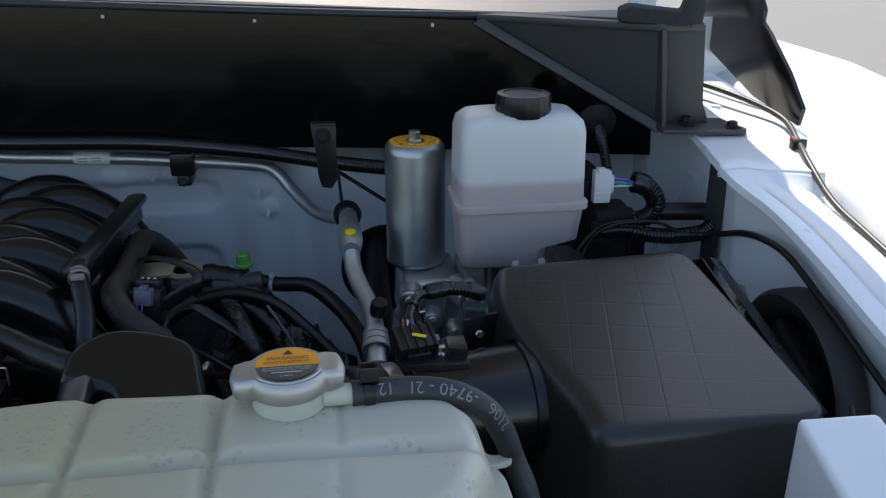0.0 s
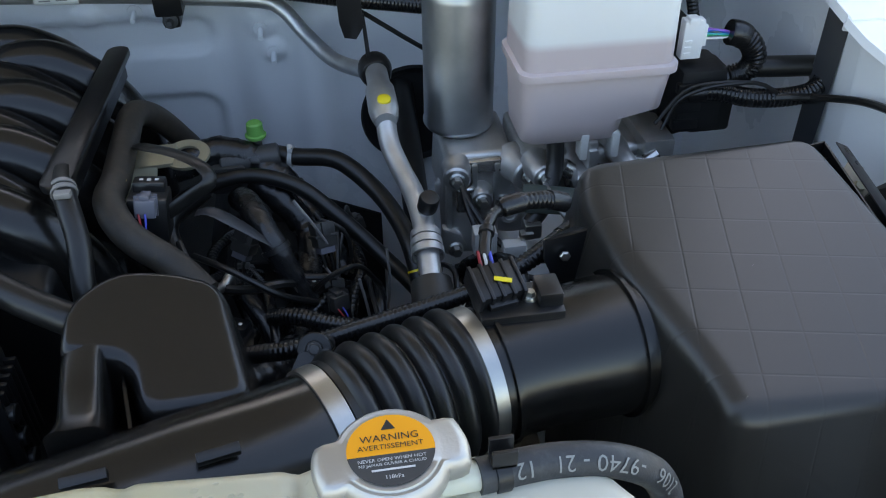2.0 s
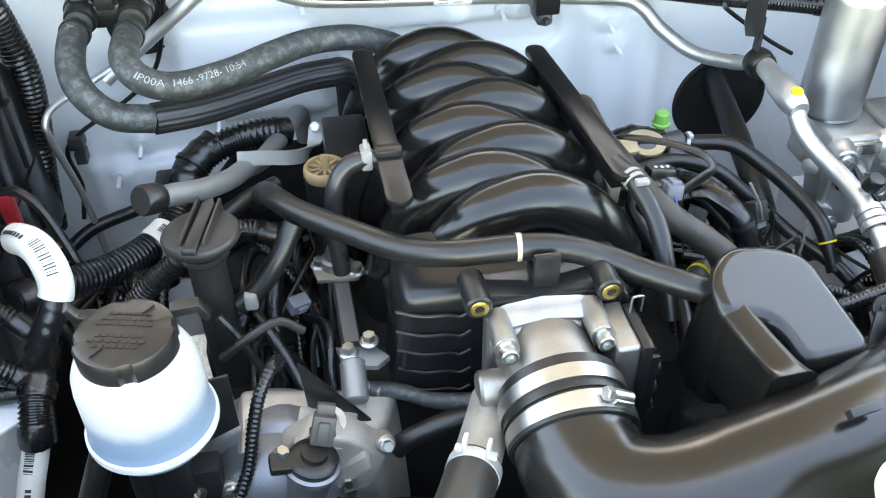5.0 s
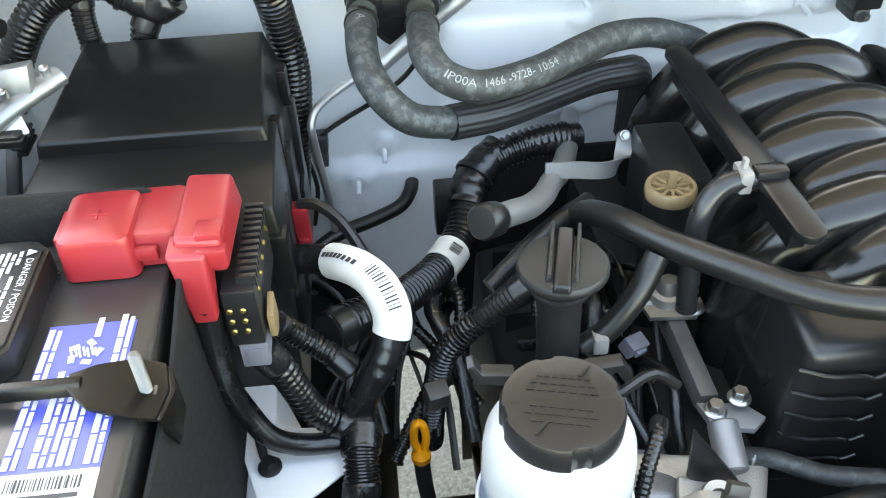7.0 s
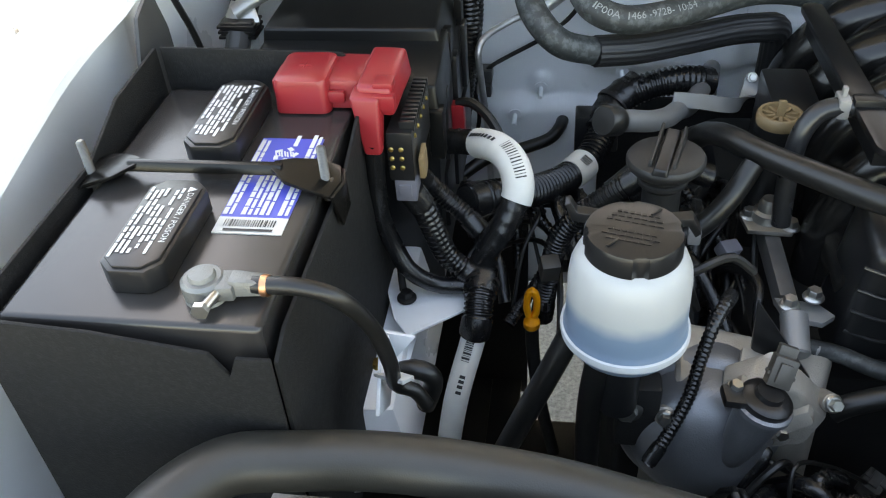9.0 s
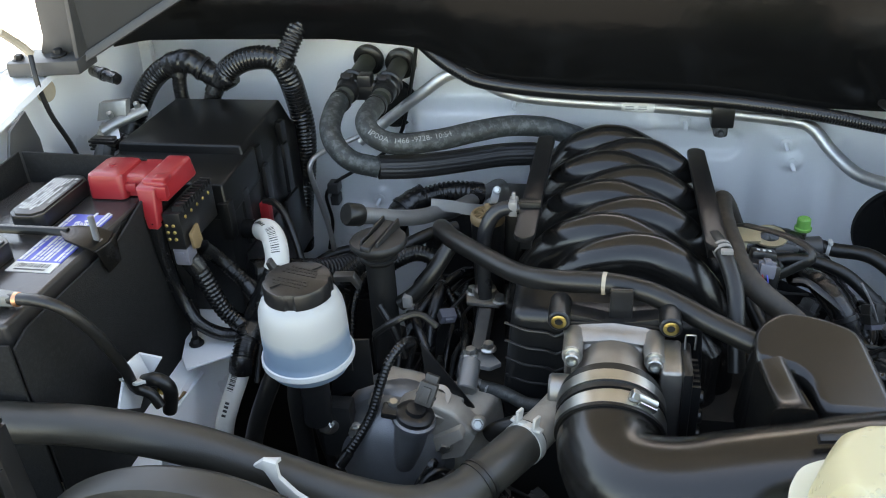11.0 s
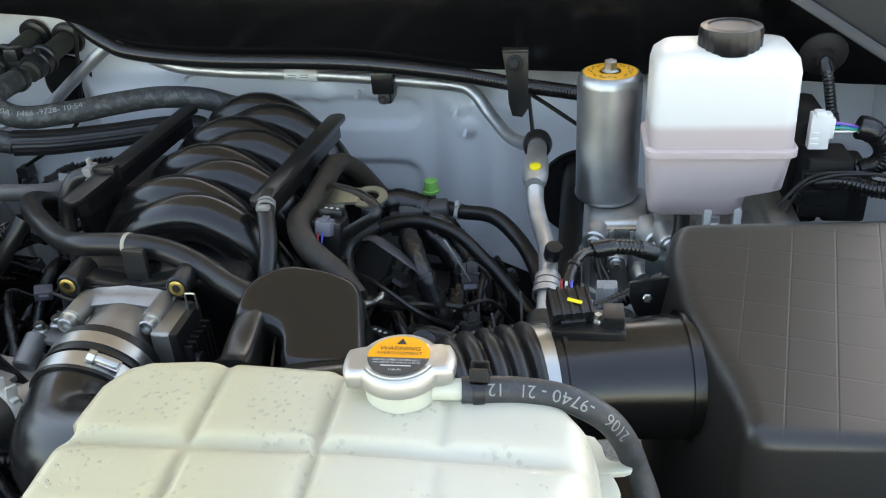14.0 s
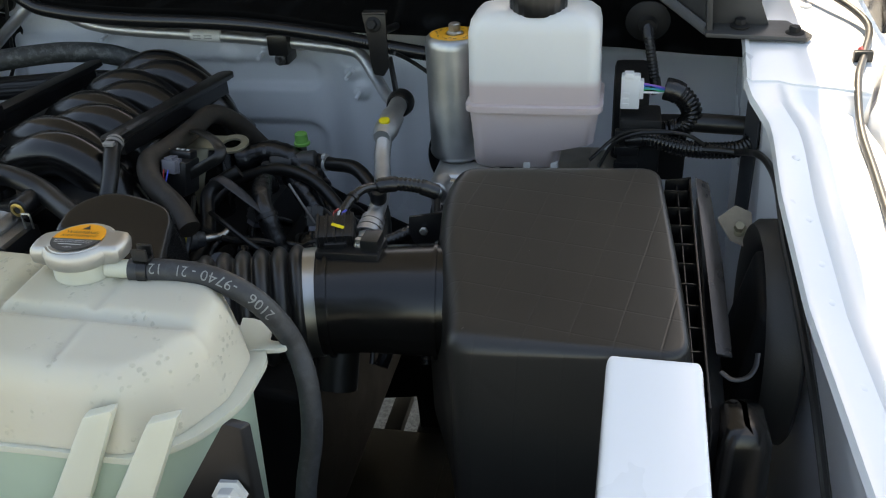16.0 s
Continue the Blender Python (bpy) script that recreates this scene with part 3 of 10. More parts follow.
def chassis():
    """What lies dark below the engine: block, tray and cross member."""
    b = B()
    rbox(b, (-0.52, 0.70, 0.45), (-0.16, 1.13, 0.955), 0.02)
    single("engine_block", b, DARK, "grimy black engine block below the intake", "engine block")
    for x0, x1, s in ((-0.64, -0.50, 1), (-0.185, -0.03, -1)):
        b = B()
        hexa(b, [(x0, 0.66, 0.62), (x1, 0.66, 0.62), (x1, 1.12, 0.62), (x0, 1.12, 0.62), (x0 + 0.01, 0.68, 0.865 + 0.03 * (s < 0)), (x1, 0.68, 0.865 + 0.03 * (s > 0)), (x1, 1.10, 0.865 + 0.03 * (s > 0)), (x0 + 0.01, 1.10, 0.865 + 0.03 * (s < 0))], 0.012, 3)
        th = thing("valve_cover", (x0, 0.9, 0.62), "black plastic valve cover on the cylinder bank", "valve cover", "valve covers")
        part("cover", b, DARK, th)
        for k in range(4):
            b = B()
            bolt(b, ((x0 + x1) / 2 + 0.05 * s, 0.72 + 0.11 * k, 0.876 + 0.004), (0, 0, 1), 0.005, 0.006)
            part("bolt", b, STEEL, th, "small zinc-plated bolt")
            b = B()
            rbox(b, ((x0 + x1) / 2 - 0.045, 0.755 + 0.10 * k, 0.865), ((x0 + x1) / 2 + 0.045, 0.763 + 0.10 * k, 0.895), 0.002)
            part("rib", b, DARK, th)
    # Tray added to block light from below; its gaps show the gravel.
    b = B()
    for lo, hi in (((-1.22, -0.1, 0.38), (-0.80, 1.24, 0.40)), ((-0.80, 0.92, 0.38), (-0.75, 1.2, 0.40)), ((-0.75, 0.92, 0.38), (-0.63, 1.08, 0.40)), ((-0.63, 0.92, 0.38), (-0.25, 1.2, 0.40)), ((-0.80, -0.1, 0.38), (0.46, 0.42, 0.40)), ((-0.62, 0.42, 0.38), (-0.25, 0.92, 0.40)), ((-0.25, 0.42, 0.38), (0.03, 1.15, 0.40)), ((-0.25, 1.15, 0.38), (-0.150, 1.2, 0.40)), ((-0.098, 1.15, 0.38), (-0.066, 1.26, 0.40)), ((-0.036, 1.15, 0.38), (0.03, 1.2, 0.40)), ((0.03, 0.42, 0.38), (0.46, 1.2, 0.40))):
        rbox(b, lo, hi, 0.002)
    single("undertray", b, DARK, "grimy black tray added to block light below the engine bay", "undertray", kind="structure")
    b = B()
    slab(b, [(-1.12, 0.16, 0.42), (0.47, 0.16, 0.42), (0.47, 0.16, 1.04), (0.12, 0.16, 1.05), (-0.9, 0.16, 1.05), (-1.12, 0.16, 1.02)], (0, 0.05, 0), 0.004)
    single("radiator", b, DARK, "black radiator pack across the front of the bay", "radiator")


def cabin():
    """The plain body of the car behind the engine bay."""
    # Out of view; added to keep sun off the ground under the bay.
    b = B()
    rbox(b, (-1.22, 1.30, 0.60), (0.58, 4.4, 1.30), 0.03)
    hexa(b, [(-1.16, 2.0, 1.28), (0.52, 2.0, 1.28), (0.5, 4.3, 1.28), (-1.14, 4.3, 1.28), (-1.05, 2.05, 1.86), (0.41, 2.05, 1.86), (0.40, 4.1, 1.86), (-1.04, 4.1, 1.86)], 0.05, 3)
    single("car_body", b, WHITE, "white painted car body behind the engine bay", "car body", kind="structure")


def dark_backing():
    """A dark sheet added to blacken the lower firewall behind the engine."""
    b = B()
    slab(b, [(-0.645, 1.165, 0.37), (-0.26, 1.165, 0.37), (-0.26, 1.165, 0.955), (-0.60, 1.165, 0.955), (-0.645, 1.165, 0.90)], (0, 0.006, 0), 0.002)
    slab(b, [(-0.258, 1.165, 0.37), (-0.150, 1.165, 0.37), (-0.146, 1.165, 0.452), (-0.034, 1.165, 0.470), (-0.030, 1.165, 0.37), (0.03, 1.165, 0.37), (0.03, 1.165, 0.80), (-0.10, 1.165, 0.86), (-0.20, 1.165, 0.92), (-0.258, 1.165, 0.955)], (0, 0.006, 0), 0.002)
    slab(b, [(-1.16, 1.165, 0.37), (-0.74, 1.165, 0.37), (-0.74, 1.165, 0.80), (-1.16, 1.165, 0.78)], (0, 0.006, 0), 0.002)
    single("dark_backing", b, FELT, "black sheet added to darken the lower firewall", "mat", kind="structure")


ground()
dark_backing()
cabin()
firewall()
wing(1)
wing(-1)
cowl_panel()
cowl_top()
bonnet()
cowl_bracket(1)
cowl_bracket(-1)
foam_block()
chassis()


# ---- intake side: manifold, throttle, ducts, air box ----
def intake_manifold():
    th = thing("intake_manifold", (-0.338, 0.9, 0.93), "black moulded plastic intake manifold with arched runners", "intake manifold")
    b = B()
    superloft(b, [round_rect(-0.338, 0.915, z, hx, hy, 0.03) for z, hx, hy in ((0.93, 0.115, 0.20), (1.02, 0.115, 0.20), (1.04, 0.10, 0.19), (1.06, 0.07, 0.17), (1.07, 0.04, 0.15))])
    part("plenum", b, SATIN, th)
    # runners alternate: each bulges towards the cylinder bank that it feeds
    for k in range(8):
        y = 0.772 + 0.0440 * k
        z = 1.1125 - 0.0015 * k / 7
        if k % 2 == 0:
            left, crest, right = -0.404, -0.314, -0.240
        else:
            left, crest, right = -0.432, -0.350, -0.268
        wl, wr = crest - left, right - crest
        pts = [(left - 0.012, y + 0.010, 0.95), (left - 0.008, y + 0.008, z - 0.095), (left + 0.006, y + 0.005, z - 0.054), (left + wl * 0.42, y + 0.003, z - 0.018), (crest - wl * 0.22, y, z - 0.003),
               (crest, y - 0.001, z), (crest + wr * 0.25, y - 0.003, z - 0.003), (crest + wr * 0.60, y - 0.006, z - 0.019), (right - 0.004, y - 0.008, z - 0.052), (right + 0.008, y - 0.008, z - 0.095), (right + 0.012, y - 0.006, 0.95)]
        b = B()
        hose(b, pts, 0.0262, 28, 0.004, radii=[0.95, 1.0, 1.0, 1.0, 1.0, 1.0, 0.98, 0.92])
        part("runner", b, SATIN, th)
    for x, zf, zb in ((-0.437, 1.132, 1.120), (-0.2385, 1.132, 1.106)):
        b = B()
        n = 10
        for sgn, w in ((1, 0.0115), (1, 0.007)):
            out = []
            for k in range(n + 1):
                a = math.pi * k / n
                out.append((x + w * math.cos(a), 1.055 + (0.012 if w > 0.01 else 0.006) * math.sin(a), zb))
            for k in range(n + 1):
                a = math.pi * (1 + k / n)
                out.append((x + w * math.cos(a), 0.765 + (0.012 if w > 0.01 else 0.006) * math.sin(a), zf))
            slab(b, out if w > 0.01 else [(p[0], p[1], p[2] - 0.0025) for p in out], (0, 0, 0.007 if w > 0.01 else 0.008), 0.0018 if w > 0.01 else 0.001)
        slab(b, [(x - 0.006, 0.775, zf - 0.020), (x + 0.006, 0.775, zf - 0.020), (x + 0.006, 1.045, zb - 0.018), (x - 0.006, 1.045, zb - 0.018)], (0, 0, 0.022))
        part("rail", b, RAILBLACK, th, "black ribbed rail over the runners")
    # ribbed front wall and throttle flange
    b = B()
    hexa(b, [(-0.46, 0.70, 0.93), (-0.24, 0.70, 0.93), (-0.24, 0.78, 0.93), (-0.46, 0.78, 0.93), (-0.445, 0.705, 1.075), (-0.25, 0.705, 1.075), (-0.25, 0.78, 1.09), (-0.445, 0.78, 1.09)], 0.012, 3)
    part("front_wall", b, BLACK, th)
    for k in range(5):
        z = 0.965 + 0.023 * k
        b = B()
        hose(b, [(-0.452, 0.706, z + 0.004), (-0.43, 0.700, z), (-0.408, 0.699, z - 0.001), (-0.398, 0.699, z - 0.005), (-0.388, 0.698, z + 0.001)], 0.0016, 8, 0.004)
        part("rib", b, BLACK, th)
    b = B()
    for sx in (-1, 1):
        cx = -0.339 + 0.053 * sx
        rod(b, (cx, 0.690, 1.1035), (cx, 0.652, 1.1035), 0.011, 20)
        slab(b, [(cx + 0.006 * sx, 0.665, 1.108), (cx - 0.045 * sx, 0.665, 1.098), (cx - 0.045 * sx, 0.665, 1.086), (cx + 0.006 * sx, 0.665, 1.092)], (0, 0.02, 0), 0.002)
    rbox(b, (-0.392, 0.662, 1.085), (-0.286, 0.70, 1.098), 0.003)
    part("throttle_flange", b, BLACK, th)
    for sx in (-1, 1):
        cx = -0.339 + 0.053 * sx
        b = B()
        lathe(b, (cx, 0.6525, 1.1035), (0, -1, 0), [(0.0075, -0.003), (0.0075, 0.0012), (0.0065, 0.0018), (0.004, 0.0018), (0.0036, -0.003)], 20)
        part("insert", b, BRASS, th, "brass threaded insert")
    return th


def throttle_body():
    cx, cz = -0.339, 1.052
    th = thing("throttle_body", (cx, 0.63, 0.99), "cast aluminium throttle body on the intake", "throttle body")
    b = B()
    lathe(b, (cx, 0.668, cz), (0, -1, 0), [(0.036, 0), (0.0385, 0.004), (0.0390, 0.012), (0.0395, 0.016), (0.0400, 0.070), (0.0385, 0.074)], 40)
    rbox(b, (cx - 0.047, 0.648, 1.012), (cx + 0.047, 0.668, 1.092), 0.005, 3)
    hexa(b, [(cx - 0.040, 0.632, 1.040), (cx + 0.040, 0.632, 1.040), (cx + 0.042, 0.66, 1.040), (cx - 0.042, 0.66, 1.040), (cx - 0.026, 0.638, 1.084), (cx + 0.026, 0.638, 1.084), (cx + 0.040, 0.66, 1.091), (cx - 0.040, 0.66, 1.091)], 0.010, 4)
    part("housing", b, CAST, th)
    b = B()
    slab(b, [(cx - 0.046, 0.640, 1.088), (cx - 0.049, 0.658, 1.093), (cx - 0.03, 0.660, 1.098), (cx, 0.662, 1.100), (cx + 0.03, 0.660, 1.098), (cx + 0.049, 0.658, 1.093), (cx + 0.046, 0.640, 1.088), (cx, 0.644, 1.092)], (0, 0.004, -0.008), 0.002)
    part("top_flange", b, CAST, th)
    for sx, sz in ((-1, 1), (1, 1), (-1, -1), (1, -1)):
        x, z = cx + 0.038 * sx, cz + (0.035 if sz > 0 else -0.036)
        b = B()
        rod(b, (x, 0.66, z), (x, 0.622, z), 0.0098, 20)
        part("boss", b, CAST, th)
        b = B()
        lathe(b, (x, 0.622, z), (0, -1, 0.05), [(0.0098, 0), (0.0098, 0.002), (0.0072, 0.0025), (0.0072, 0.010), (0.0062, 0.011), (0.0045, 0.011), (0.004, 0.007)], 20)
        part("bolt", b, STEEL, th, "zinc-plated bolt")
    b = B()
    rbox(b, (cx + 0.044, 0.604, 1.000), (cx + 0.064, 0.658, 1.088), 0.004, 3)
    part("motor_housing", b, CAST, th)
    b = B()
    rbox(b, (cx + 0.063, 0.600, 0.985), (cx + 0.072, 0.652, 1.090), 0.003)
    act = part("actuator_cover", b, BLACK, th, "black ribbed plastic actuator cover")
    for k in range(6):
        b = B()
        rbox(b, (cx + 0.071, 0.604 + 0.008 * k, 1.0 + 0.004 * (k % 2)), (cx + 0.080, 0.608 + 0.008 * k, 1.074), 0.001)
        part("rib", b, BLACK, act)
    for k in range(3):
        b = B()
        rod(b, (cx + 0.074, 0.612, 1.012 + 0.022 * k), (cx + 0.084, 0.612, 1.012 + 0.022 * k), 0.007, 12)
        part("stud", b, BLACK, act)
    b = B()
    rod(b, (cx - 0.036, 0.622, 1.045), (cx - 0.060, 0.622, 1.045), 0.0155, 20)
    part("side_port", b, CAST, th)
    b = B()
    hose(b, [(cx + 0.066, 0.640, 1.088), (cx + 0.066, 0.640, 1.104), (cx + 0.068, 0.640, 1.106), (cx + 0.073, 0.640, 1.106), (cx + 0.075, 0.640, 1.104), (cx + 0.075, 0.640, 1.090)], 0.0010, 8, 0.002)
    part("wire_clip", b, STEEL, act, "bent steel wire clip")
    return th


DUCT = [(-0.339, 0.615, 1.054), (-0.339, 0.572, 1.047), (-0.337, 0.540, 1.041), (-0.319, 0.506, 1.041), (-0.275, 0.490, 1.049), (-0.21, 0.494, 1.065), (-0.14, 0.513, 1.071), (-0.085, 0.535, 1.066), (-0.06, 0.548, 1.062)]
BELLOWS = [(-0.062, 0.547, 1.062), (-0.02, 0.566, 1.061), (0.03, 0.585, 1.060), (0.055, 0.592, 1.060)]
COUPLER = [(0.050, 0.590, 1.060), (0.10, 0.600, 1.060), (0.19, 0.612, 1.058)]


def clamp(pts, r, start, width=0.011, turn=0.0, name="hose_clamp", screw=True):
    """A worm-drive band clamp round a hose."""
    path = frames(spline(pts, 0.001))
    p, u, v, d = path[max(0, min(len(path) - 1, int((start + width / 2) / 0.001)))]
    th = thing(name, p - Vector((0, 0, r)), "shiny steel worm-drive hose clamp round a duct", "hose clamp", "hose clamps")
    b = B()
    band(b, pts, r, start, width, 0.0012, 40)
    part("band", b, STEEL, th)
    if screw:
        up = Vector((math.sin(turn), 0, math.cos(turn)))
        up = (up - d * up.dot(d)).normalized()
        side = d.cross(up)
        o = p + up * (r + 0.005)
        b = B()
        rod(b, o - side * 0.011, o + side * 0.009, 0.0045, 14)
        lathe(b, o + side * 0.009, side, [(0.0055, 0), (0.0055, 0.005), (0.0045, 0.006)], 6)
        part("screw", b, STEEL, th)
        b = B()
        m = plane_at(o - up * 0.003, side, up)
        rbox(b, (-0.012, -0.003, -width / 2), (0.006, 0.004, width / 2), 0.0012, m=m)
        part("screw_housing", b, STEEL, th)
    return th


def air_duct():
    th = thing("air_intake_duct", (-0.2, 0.52, 1.0), "black moulded plastic intake duct bending to the throttle", "air duct")
    b = B()
    hose(b, DUCT[1:], 0.047, 36, 0.006, radii=[1.0, 1.02, 1.06, 1.10, 1.06, 1.02, 1.0, 0.98])
    part("pipe", b, SATIN, th)
    b = B()
    band(b, DUCT, 0.048, 0.036, 0.003, 0.0022, 40)
    band(b, DUCT, 0.0475, 0.052, 0.005, 0.0025, 40)
    part("collar", b, RUBBER, th)
    for p, q in (((-0.176, 0.489, 1.1270), 0.16), ((-0.111, 0.500, 1.1205), 0.22)):
        b = B()
        m = Matrix.Translation(p) @ pose(0, 0, 0, 24, 0, math.degrees(q))
        rbox(b, (-0.0115, -0.003, -0.004), (0.0115, 0.003, 0.003), 0.0008, m=m)
        part("lug", b, BLACK, th)
    b = B()
    hose(b, [(-0.339, 0.606, 1.0525), (-0.339, 0.572, 1.047)], 0.0482, 40, 0.005)
    part("sleeve", b, RUBBER, th, "black rubber sleeve")
    b = B()
    slab(b, [(-0.0705, 0.618, 1.0735), (-0.0495, 0.620, 1.0735), (-0.072, 0.588, 1.045), (-0.094, 0.586, 1.045)], (0, -0.002, 0.0025), 0.0008)
    lathe(b, (-0.060, 0.621, 1.073), (0, -0.75, 0.66), [(0.0112, 0), (0.0116, 0.0006), (0.0116, 0.0028), (0.0110, 0.0034), (0.0062, 0.0034), (0.0058, 0.0028)], 28)
    part("stay", b, BLACK, th, "black steel stay")
    b = B()
    bolt(b, (-0.060, 0.619, 1.075), (0, -0.75, 0.66), 0.0042, 0.003, 1.3)
    part("stay_bolt", b, GREY, th)
    b = B()
    bolt(b, (-0.052, 0.632, 1.067), (0, -1, 0.3), 0.0045, 0.004, 1.4)
    part("bolt", b, DARK, th)
    clamp(DUCT, 0.0492, 0.019, 0.012, screw=False)
    clamp(DUCT, 0.0492, 0.042, 0.012, 0.55)
    b = B()
    path = frames(spline(BELLOWS, 0.0012))
    rings = []
    n = len(path)
    for i, (p, u, v, d) in enumerate(path):
        s = i / (n - 1)
        k = 0.0465
        if 0.13 < s < 0.87:
            k = 0.0425 + 0.0100 * abs(math.sin((s - 0.13) / 0.74 * math.pi * 6)) ** 0.55
        rings.append([p + (u * math.cos(a) + v * math.sin(a)) * k for a in [2 * math.pi * q / 40 for q in range(40)]])
    superloft(b, rings)
    bel = thing("rubber_bellows", (0.0, 0.57, 1.01), "black ribbed rubber bellows between duct and air box", "bellows")
    part("pleats", b, RUBBER, bel, smooth=60)
    for at in (0.0145, 0.099):
        b = B()
        band(b, BELLOWS, 0.0470, at, 0.005, 0.0016, 40)
        part("cuff", b, RUBBER, bel)
    clamp(BELLOWS, 0.0475, 0.001, 0.012, screw=False)
    clamp(BELLOWS, 0.0475, 0.106, 0.013, screw=False)
    return th


def resonator():
    th = thing("resonator_box", (-0.155, 0.62, 1.02), "satin black plastic resonator box on the intake duct", "resonator")
    b = B()
    def roof(x, y, d=0.0):
        return (x, y, 1.129 + 0.29 * (y - 0.667) - 0.17 * (x + 0.205) - d)
    top = [(-0.2165, 0.599), (-0.1745, 0.601), (-0.1660, 0.560), (-0.0965, 0.571), (-0.1165, 0.660), (-0.150, 0.669), (-0.188, 0.668), (-0.216, 0.640)]
    foot = [(-0.220, 0.592), (-0.174, 0.594), (-0.166, 0.552), (-0.090, 0.563), (-0.108, 0.668), (-0.148, 0.680), (-0.192, 0.679), (-0.224, 0.645)]

    def soften(ring, cut, m=6):
        out, n = [], len(ring)
        for i in range(n):
            p, a, c = Vector((*ring[i], 0)), Vector((*ring[i - 1], 0)), Vector((*ring[(i + 1) % n], 0))
            u, w = p + (a - p).normalized() * min(cut, (a - p).length * 0.42), p + (c - p).normalized() * min(cut, (c - p).length * 0.42)
            out += [u * (1 - k / m) ** 2 + p * 2 * (k / m) * (1 - k / m) + w * (k / m) ** 2 for k in range(m + 1)]
        return out
    low, high = soften(foot, 0.018, 8), soften(top, 0.018, 8)
    rings = [[Vector((p.x, p.y, 1.02)) for p in low]]
    for k in range(9):
        a = math.pi / 2 * k / 8
        ring = []
        for i, p in enumerate(high):
            e = (high[(i + 1) % len(high)] - high[i - 1]).normalized()
            q = p + Vector((-e.y, e.x, 0)) * 0.0098 * (1 - math.cos(a))
            ring.append(Vector(roof(q.x, q.y, 0.0115 * (1 - math.sin(a)))))
        rings.append(ring)
    flat = rings[-1]
    rings.append([Vector(roof(*(p + Vector((-e.y, e.x, 0)) * 0.0008).xy)) for p, e in zip(flat, [(flat[(i + 1) % len(flat)] - flat[i - 1]).normalized() for i in range(len(flat))])])
    superloft(b, rings)
    bmesh.ops.triangulate(b, faces=[f for f in b.faces if len(f.verts) > 4], ngon_method="EAR_CLIP")
    part("chamber", b, SATIN, th, smooth=70)
    b = B()
    rings = []
    for y, zt, x0, x1 in ((0.618, 1.110, -0.2145, -0.1885), (0.600, 1.1105, -0.2140, -0.1880), (0.575, 1.1100, -0.2105, -0.1845), (0.552, 1.1100, -0.2075, -0.1805), (0.543, 1.1115, -0.2085, -0.1785), (0.537, 1.1130, -0.2110, -0.1760)):
        w = x1 - x0
        rings.append([Vector((x, y, z)) for x, z in [(x0 - 0.003, 1.04)] + [(x0 + 0.009 * (1 - math.cos(a)), zt - 0.007 * (1 - math.sin(a))) for a in (0, 0.4, 0.8, 1.2, 1.57)]
                      + [(x1 - 0.009 * (1 - math.cos(a)), zt + 0.001 - 0.007 * (1 - math.sin(a))) for a in (1.57, 1.2, 0.8, 0.4, 0)] + [(x1 + 0.003, 1.04)]])
    superloft(b, rings)
    bmesh.ops.recalc_face_normals(b, faces=list(b.faces))
    part("neck", b, SATIN, th)
    b = B()
    hexa(b, [(-0.184, 0.606, 1.04), (-0.1815, 0.607, 1.04), (-0.1655, 0.540, 1.04), (-0.168, 0.539, 1.04), (-0.181, 0.600, 1.092), (-0.1785, 0.601, 1.092), (-0.1665, 0.546, 1.088), (-0.169, 0.545, 1.088)], 0.0008, 2)
    part("seam_rib", b, SATIN, th)
    return th


